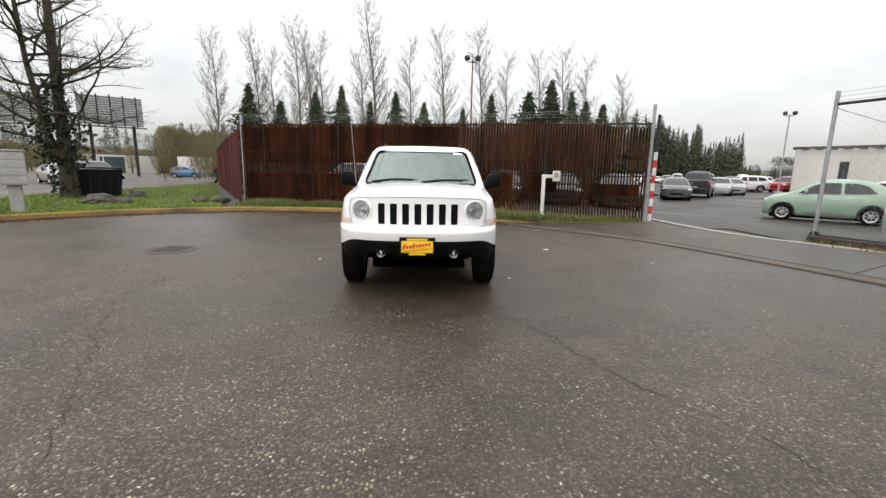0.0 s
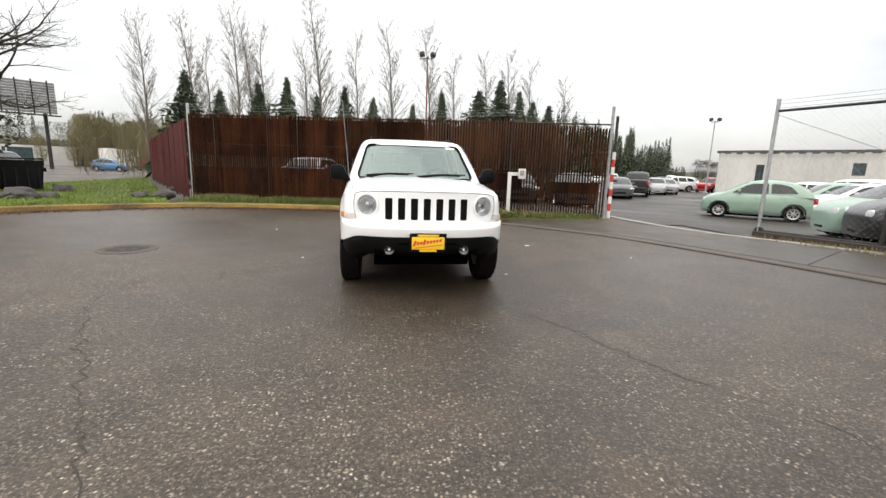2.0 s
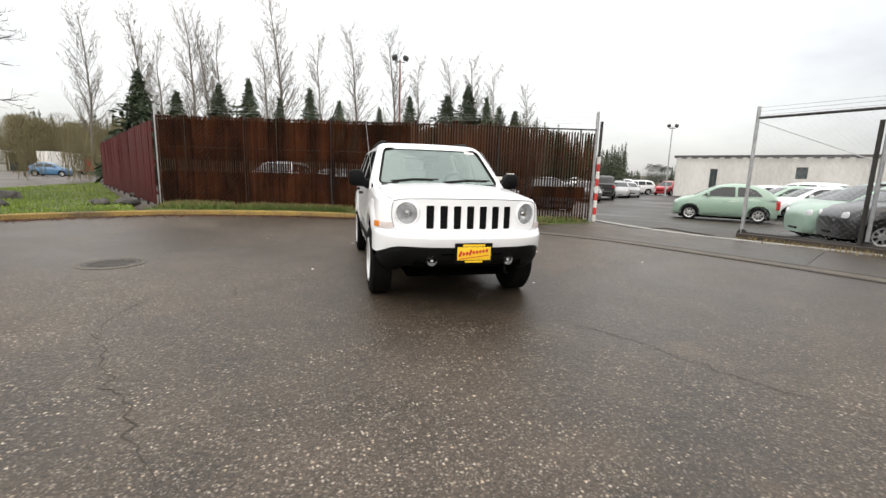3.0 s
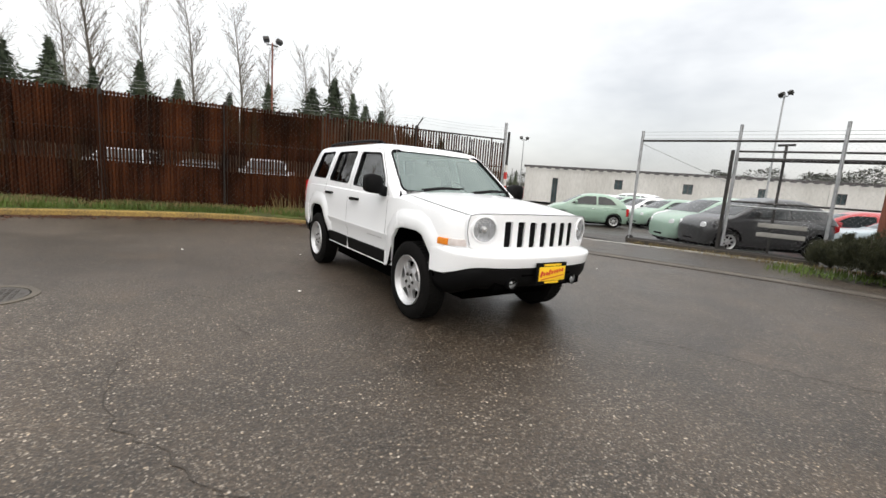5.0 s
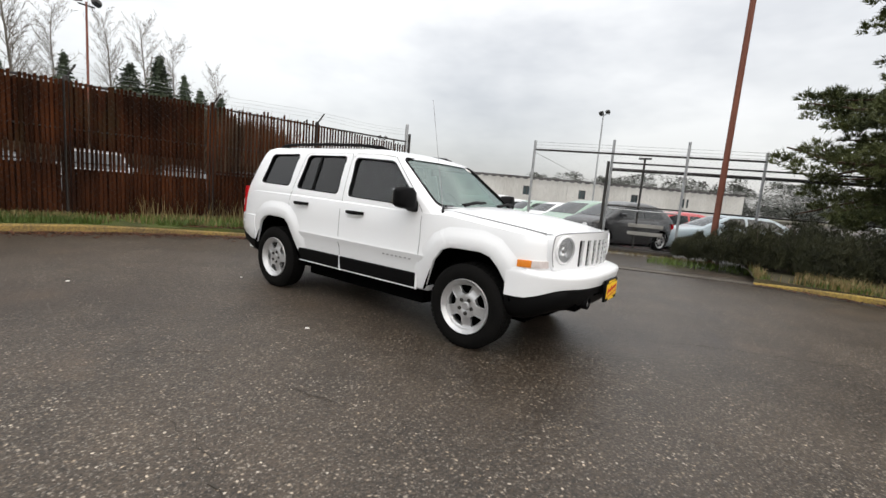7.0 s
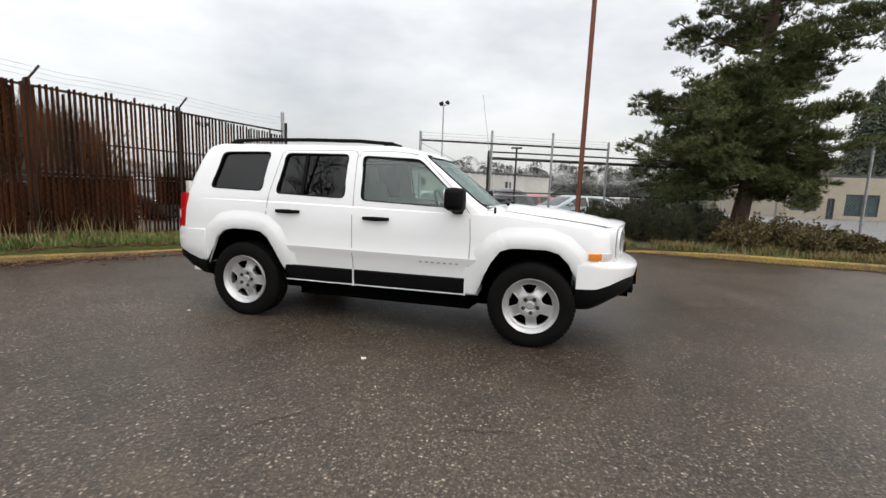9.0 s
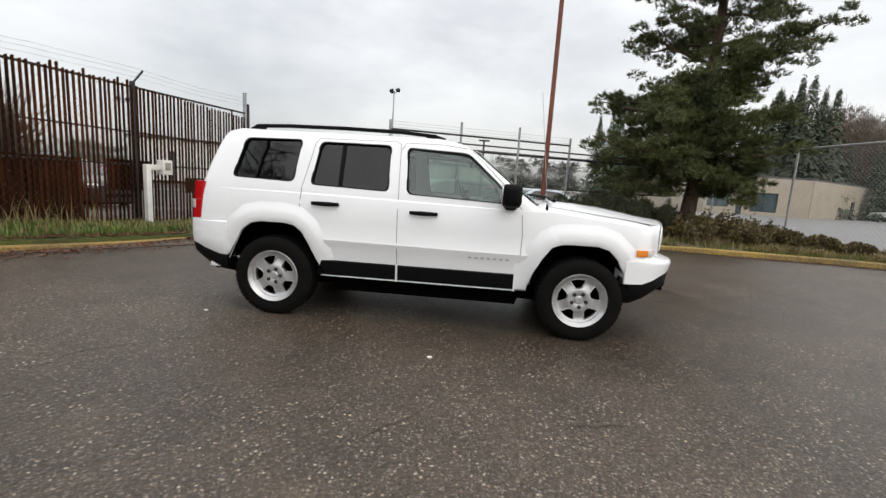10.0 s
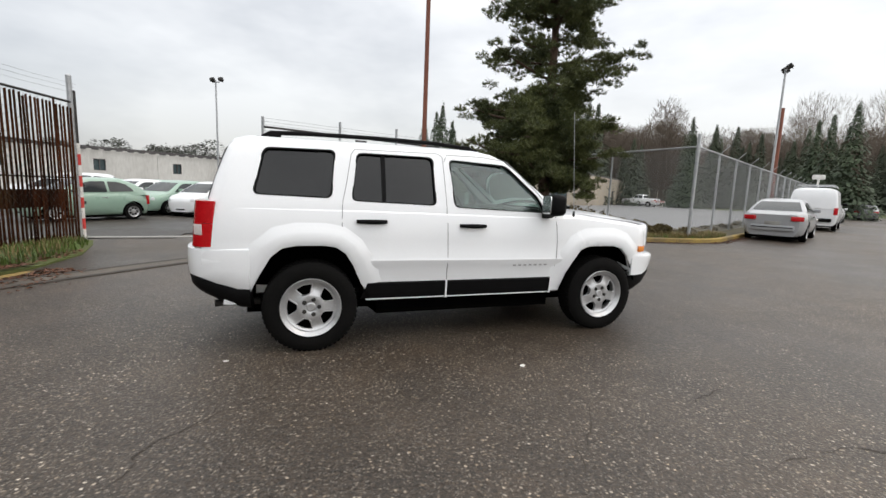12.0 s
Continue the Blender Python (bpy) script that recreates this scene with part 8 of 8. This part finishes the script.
def hill(name, az0, az1, far, top, seed, label):
    bm = bmesh.new()
    rows = []
    for i in range(9):
        u = i / 8
        row = []
        for j in range(40):
            v = j / 39
            a = radians(az0 + (az1 - az0) * v)
            edge = math.sin(math.pi * v) ** 0.45
            d = far * (1 + 0.9 * u)
            row.append((d * math.cos(a), d * math.sin(a), -0.5 + top * edge * math.sin(u * math.pi / 2) * (0.85 + 0.3 * noise.noise((v * 6, u, seed)))))
        rows.append(row)
    loft(bm, rows, False, False)
    tagged(part(name, bm, HILL, angle=80), label, "hill", kind="structure")


hill("hill_left", 100, 178, 150, 13, 3, "brown scrub hillside beyond the side parking")
hill("hill_right", -74, -16, 118, 18, 5, "wooded brown slope beyond the yard")
hill("hill_back", -10, 100, 300, 12, 7, "low wooded ridge on the horizon")
hill("hill_behind", 175, 292, 130, 10, 9, "low wooded rise behind the road")


def lamp_post(x, y, h, label, arms=((-0.45, 0.0), (0.45, 0.0)), turn=0.0, mat=None, r=0.07):
    t = thing("lamp_post", label, "lamp post", pose(x, y, 0, 0, 0, turn), "flood lamp posts")
    bm = bmesh.new()
    tube(bm, [(0, 0, 0), (0, 0, h)], [r, r * 0.65], 10)
    disc_loft(bm, [(0.0, 0.2), (0.12, 0.2), (0.14, 0.16)], 12, "z")
    part("pole", bm, mat or GALV, t)
    bm = bmesh.new()
    tube(bm, [(-0.28, 0, h - 0.12), (0.28, 0, h - 0.12)], 0.03, 8)
    part("cross_arm", bm, DARK_STEEL, t)
    for dx, dy in arms:
        lamp = thing_part("flood_head", t)
        bm = bmesh.new()
        box(bm, (dx * 0.7, dy - 0.08, h + 0.08), (0.3, 0.24, 0.24), Matrix.Rotation(-0.6, 4, "X") @ Matrix.Rotation(0.4 if dx > 0 else -0.4, 4, "Z"), 0.05)
        part("housing", bm, DARK_STEEL, lamp, "dark flood lamp housing")
        bm = bmesh.new()
        box(bm, (dx * 0.7, dy - 0.18, h + 0.01), (0.25, 0.02, 0.18), Matrix.Rotation(-0.6, 4, "X") @ Matrix.Rotation(0.4 if dx > 0 else -0.4, 4, "Z"))
        part("glass", bm, CAR_GLASS, lamp)
    return t


lamp_post(2.45, 19.95, 7.7, "brown steel post with two flood lamps behind the fence", mat=RUST_POLE, r=0.06)
lamp_post(28.6, 6.6, 7.9, "grey steel post with flood lamps in the car lot", turn=60)
lamp_post(29.0, 28.8, 6.35, "grey steel post with two flood lamps by the white building", turn=-30)
lamp_post(12.0, -22.0, 8.0, "leaning post with a flood lamp beside the street", turn=-40)


def rust_pole():
    t = thing("utility_pole", "tall rusty red-brown utility pole behind the shrubs", "utility pole", pose(9.3, -2.36, 0))
    bm = bmesh.new()
    tube(bm, [(0, 0, -0.1), (0.03, -0.02, 6), (0.05, -0.03, 12.5)], [0.075, 0.068, 0.056], 16)
    part("pole", bm, RUST_POLE, t)
    bm = bmesh.new()
    disc_loft(bm, [(0.15, 0.2), (0.3, 0.2), (0.34, 0.13)], 16, "z")
    part("collar", bm, DARK_STEEL, t)


rust_pole()


def telegraph_pole(x, y, h, label):
    t = thing("telegraph_pole", label, "utility pole", pose(x, y, 0))
    bm = bmesh.new()
    tube(bm, [(0, 0, 0), (0, 0, h)], [0.16, 0.11], 10)
    part("pole", bm, RUST_POLE, t)


telegraph_pole(13.6, -24.5, 6.6, "brown timber utility pole beside the street")


def billboard(x, y, turn, w, h, z):
    t = thing("billboard", "large grey billboard seen from behind on steel legs", "billboard", pose(x, y, 0, 0, 0, turn), "billboards")
    for k in range(12):
        bm = bmesh.new()
        box(bm, (0, 0.15, z + (k + 0.5) * h / 12), (w, 0.06, h / 12 - 0.04), bevel=0.01)
        part("panel", bm, BOARD_BACK, t)
    for k in range(5):
        bm = bmesh.new()
        box(bm, (-w / 2 + (k + 0.5) * w / 5, 0, z + h / 2), (0.14, 0.2, h + 0.4))
        part("rib", bm, DARK_STEEL, t)
    bm = bmesh.new()
    box(bm, (0, -0.5, z - 0.25), (w + 0.6, 1.1, 0.1))
    part("catwalk", bm, DARK_STEEL, t)
    for dx in (-w / 3, w / 3):
        bm = bmesh.new()
        tube(bm, [(dx, 0, 0), (dx, 0, z)], 0.2, 10)
        part("leg", bm, DARK_STEEL, t)


billboard(-42.5, 54.0, 35, 7.0, 3.7, 6.7)
billboard(-51.0, 49.5, 35, 8.0, 3.6, 6.5)


def skip_bin():
    t = thing("waste_skip", "black steel waste skip beside the tree", "waste skip", pose(-12.45, 10.2, 0.14, 0, 0, 41))
    bm = bmesh.new()
    loft(bm, [[(-0.75, -0.5, 0.08), (0.75, -0.5, 0.08), (0.75, 0.5, 0.08), (-0.75, 0.5, 0.08)], [(-0.85, -0.6, 1.02), (0.85, -0.6, 1.02), (0.85, 0.6, 1.02), (-0.85, 0.6, 1.02)]])
    part("tub", bm, BIN_BLACK, t)
    for k in range(6):
        bm = bmesh.new()
        x = -0.7 + k * 0.28
        box(bm, (x, -0.57, 0.55), (0.05, 0.06, 0.9), Matrix.Rotation(-0.1, 4, "X"))
        part("rib", bm, BIN_BLACK, t)
    for x in (-0.43, 0.43):
        bm = bmesh.new()
        box(bm, (x, 0, 1.07), (0.84, 1.24, 0.05), bevel=0.015)
        part("lid", bm, BIN_BLACK, t, "black plastic lid")
    for s in (-1, 1):
        bm = bmesh.new()
        box(bm, (s * 0.86, 0, 0.72), (0.1, 0.8, 0.14), bevel=0.01)
        part("lift_pocket", bm, BIN_BLACK, t)
        for y in (-0.4, 0.4):
            bm = bmesh.new()
            disc_loft(bm, [(-0.03, 0.06), (0.03, 0.06)], 12, "x")
            bmesh.ops.translate(bm, verts=bm.verts, vec=(s * 0.6, y, 0.05))
            part("castor", bm, RUBBER, t)


skip_bin()


def mailbox_unit():
    t = thing("mailbox_cluster", "grey metal cluster mailbox on a pedestal by the kerb", "mailbox", pose(-9.85, 4.35, 0.13, 0, 0, 38))
    bm = bmesh.new()
    box(bm, (-0.62, 0, 1.06), (1.7, 0.5, 0.78), bevel=0.015)
    part("cabinet", bm, MAILBOX, t)
    bm = bmesh.new()
    box(bm, (-0.62, 0, 1.47), (1.76, 0.56, 0.04), bevel=0.01)
    part("cap", bm, MAILBOX, t)
    for x in (0.0, -1.24):
        bm = bmesh.new()
        box(bm, (x, 0, 0.34), (0.24, 0.26, 0.68), bevel=0.01)
        part("pedestal", bm, MAILBOX, t)
    for i in range(4):
        for j in range(4):
            bm = bmesh.new()
            box(bm, (-1.28 + i * 0.44, -0.255, 0.78 + j * 0.185), (0.42, 0.012, 0.165), bevel=0.004)
            door = part("letter_door", bm, MAILBOX, t)
            bm = bmesh.new()
            box(bm, (-1.28 + i * 0.44, -0.264, 0.82 + j * 0.185), (0.2, 0.004, 0.02))
            part("label_strip", bm, CONCRETE, door)


mailbox_unit()


def boulder(x, y, s, seed, squash=0.55, label="grey weathered boulder on the lawn edge"):
    rnd = random.Random(seed)
    bm = bmesh.new()
    bmesh.ops.create_icosphere(bm, subdivisions=3, radius=s)
    for v in bm.verts:
        n = v.co.normalized()
        v.co += n * s * (0.35 * noise.noise(n * 1.6 + Vector((seed, 0, 0))) + 0.12 * noise.noise(n * 5 + Vector((0, seed, 0))))
        v.co.z *= squash
    tagged(part("boulder", bm, ROCK, None, "", pose(x, y, 0.15 + s * 0.15, 0, 0, rnd.uniform(0, 180)), 60), label, "boulder", "boulders on the lawn")


for k, (x, y, s, q) in enumerate(((-10.2, 7.4, 0.42, 0.5), (-9.9, 7.1, 0.3, 0.5), (-10.9, 10.2, 0.3, 0.8), (-7.75, 8.6, 0.25, 0.5), (-7.1, 8.7, 0.3, 0.45), (-9.6, 7.6, 0.22, 0.6), (-8.4, 13.0, 0.35, 0.3))):
    boulder(x, y, s, 500 + k, q)


def box_truck():
    t = thing("box_truck", "small white box truck with red cab far off", "truck", heading(-35.5, 62.0, 0.55, 0.84))
    bm = bmesh.new()
    box(bm, (0, 0.8, 1.75), (2.2, 4.0, 2.3), bevel=0.04)
    part("cargo_box", bm, WHITE_PAINT, t)
    bm = bmesh.new()
    loft(bm, [[(-1, y, z0), (1, y, z0), (1, y, z1), (-1, y, z1)] for y, z0, z1 in ((-3.2, 0.5, 1.2), (-2.6, 0.5, 1.35), (-2.3, 0.5, 2.1), (-1.3, 0.5, 2.2))])
    part("cab", bm, PAINTS["red"], t, "red cab")
    bm = bmesh.new()
    box(bm, (0, 2.75, 0.75), (2.2, 0.12, 0.5), bevel=0.02)
    part("rear_lamp_bar", bm, RED_LENS, t)
    for y in (-2.3, 1.6):
        for s in (-1, 1):
            car_wheel(t, s * 0.9, y, 0.4, s)


box_truck()


def barrier(x, y, turn):
    t = thing("barrier", "red and white striped traffic barrier in the yard", "traffic barrier", pose(x, y, 0, 0, 0, turn), "barriers in the yard")
    for k in range(6):
        bm = bmesh.new()
        box(bm, (-1.0 + k * 0.4, 0, 0.85), (0.4, 0.04, 0.25))
        part("stripe", bm, RED_PAINT if k % 2 else WHITE_PAINT, t, "red stripe" if k % 2 else "white stripe")
    for dx in (-0.9, 0.9):
        bm = bmesh.new()
        tube(bm, [(dx, -0.35, 0), (dx, 0, 0.98), (dx, 0.35, 0)], 0.025, 6)
        part("leg", bm, WHITE_PAINT, t)


for k in range(4):
    barrier(44 + 2.6 * k, -47.5 - 1.6 * k, -30)
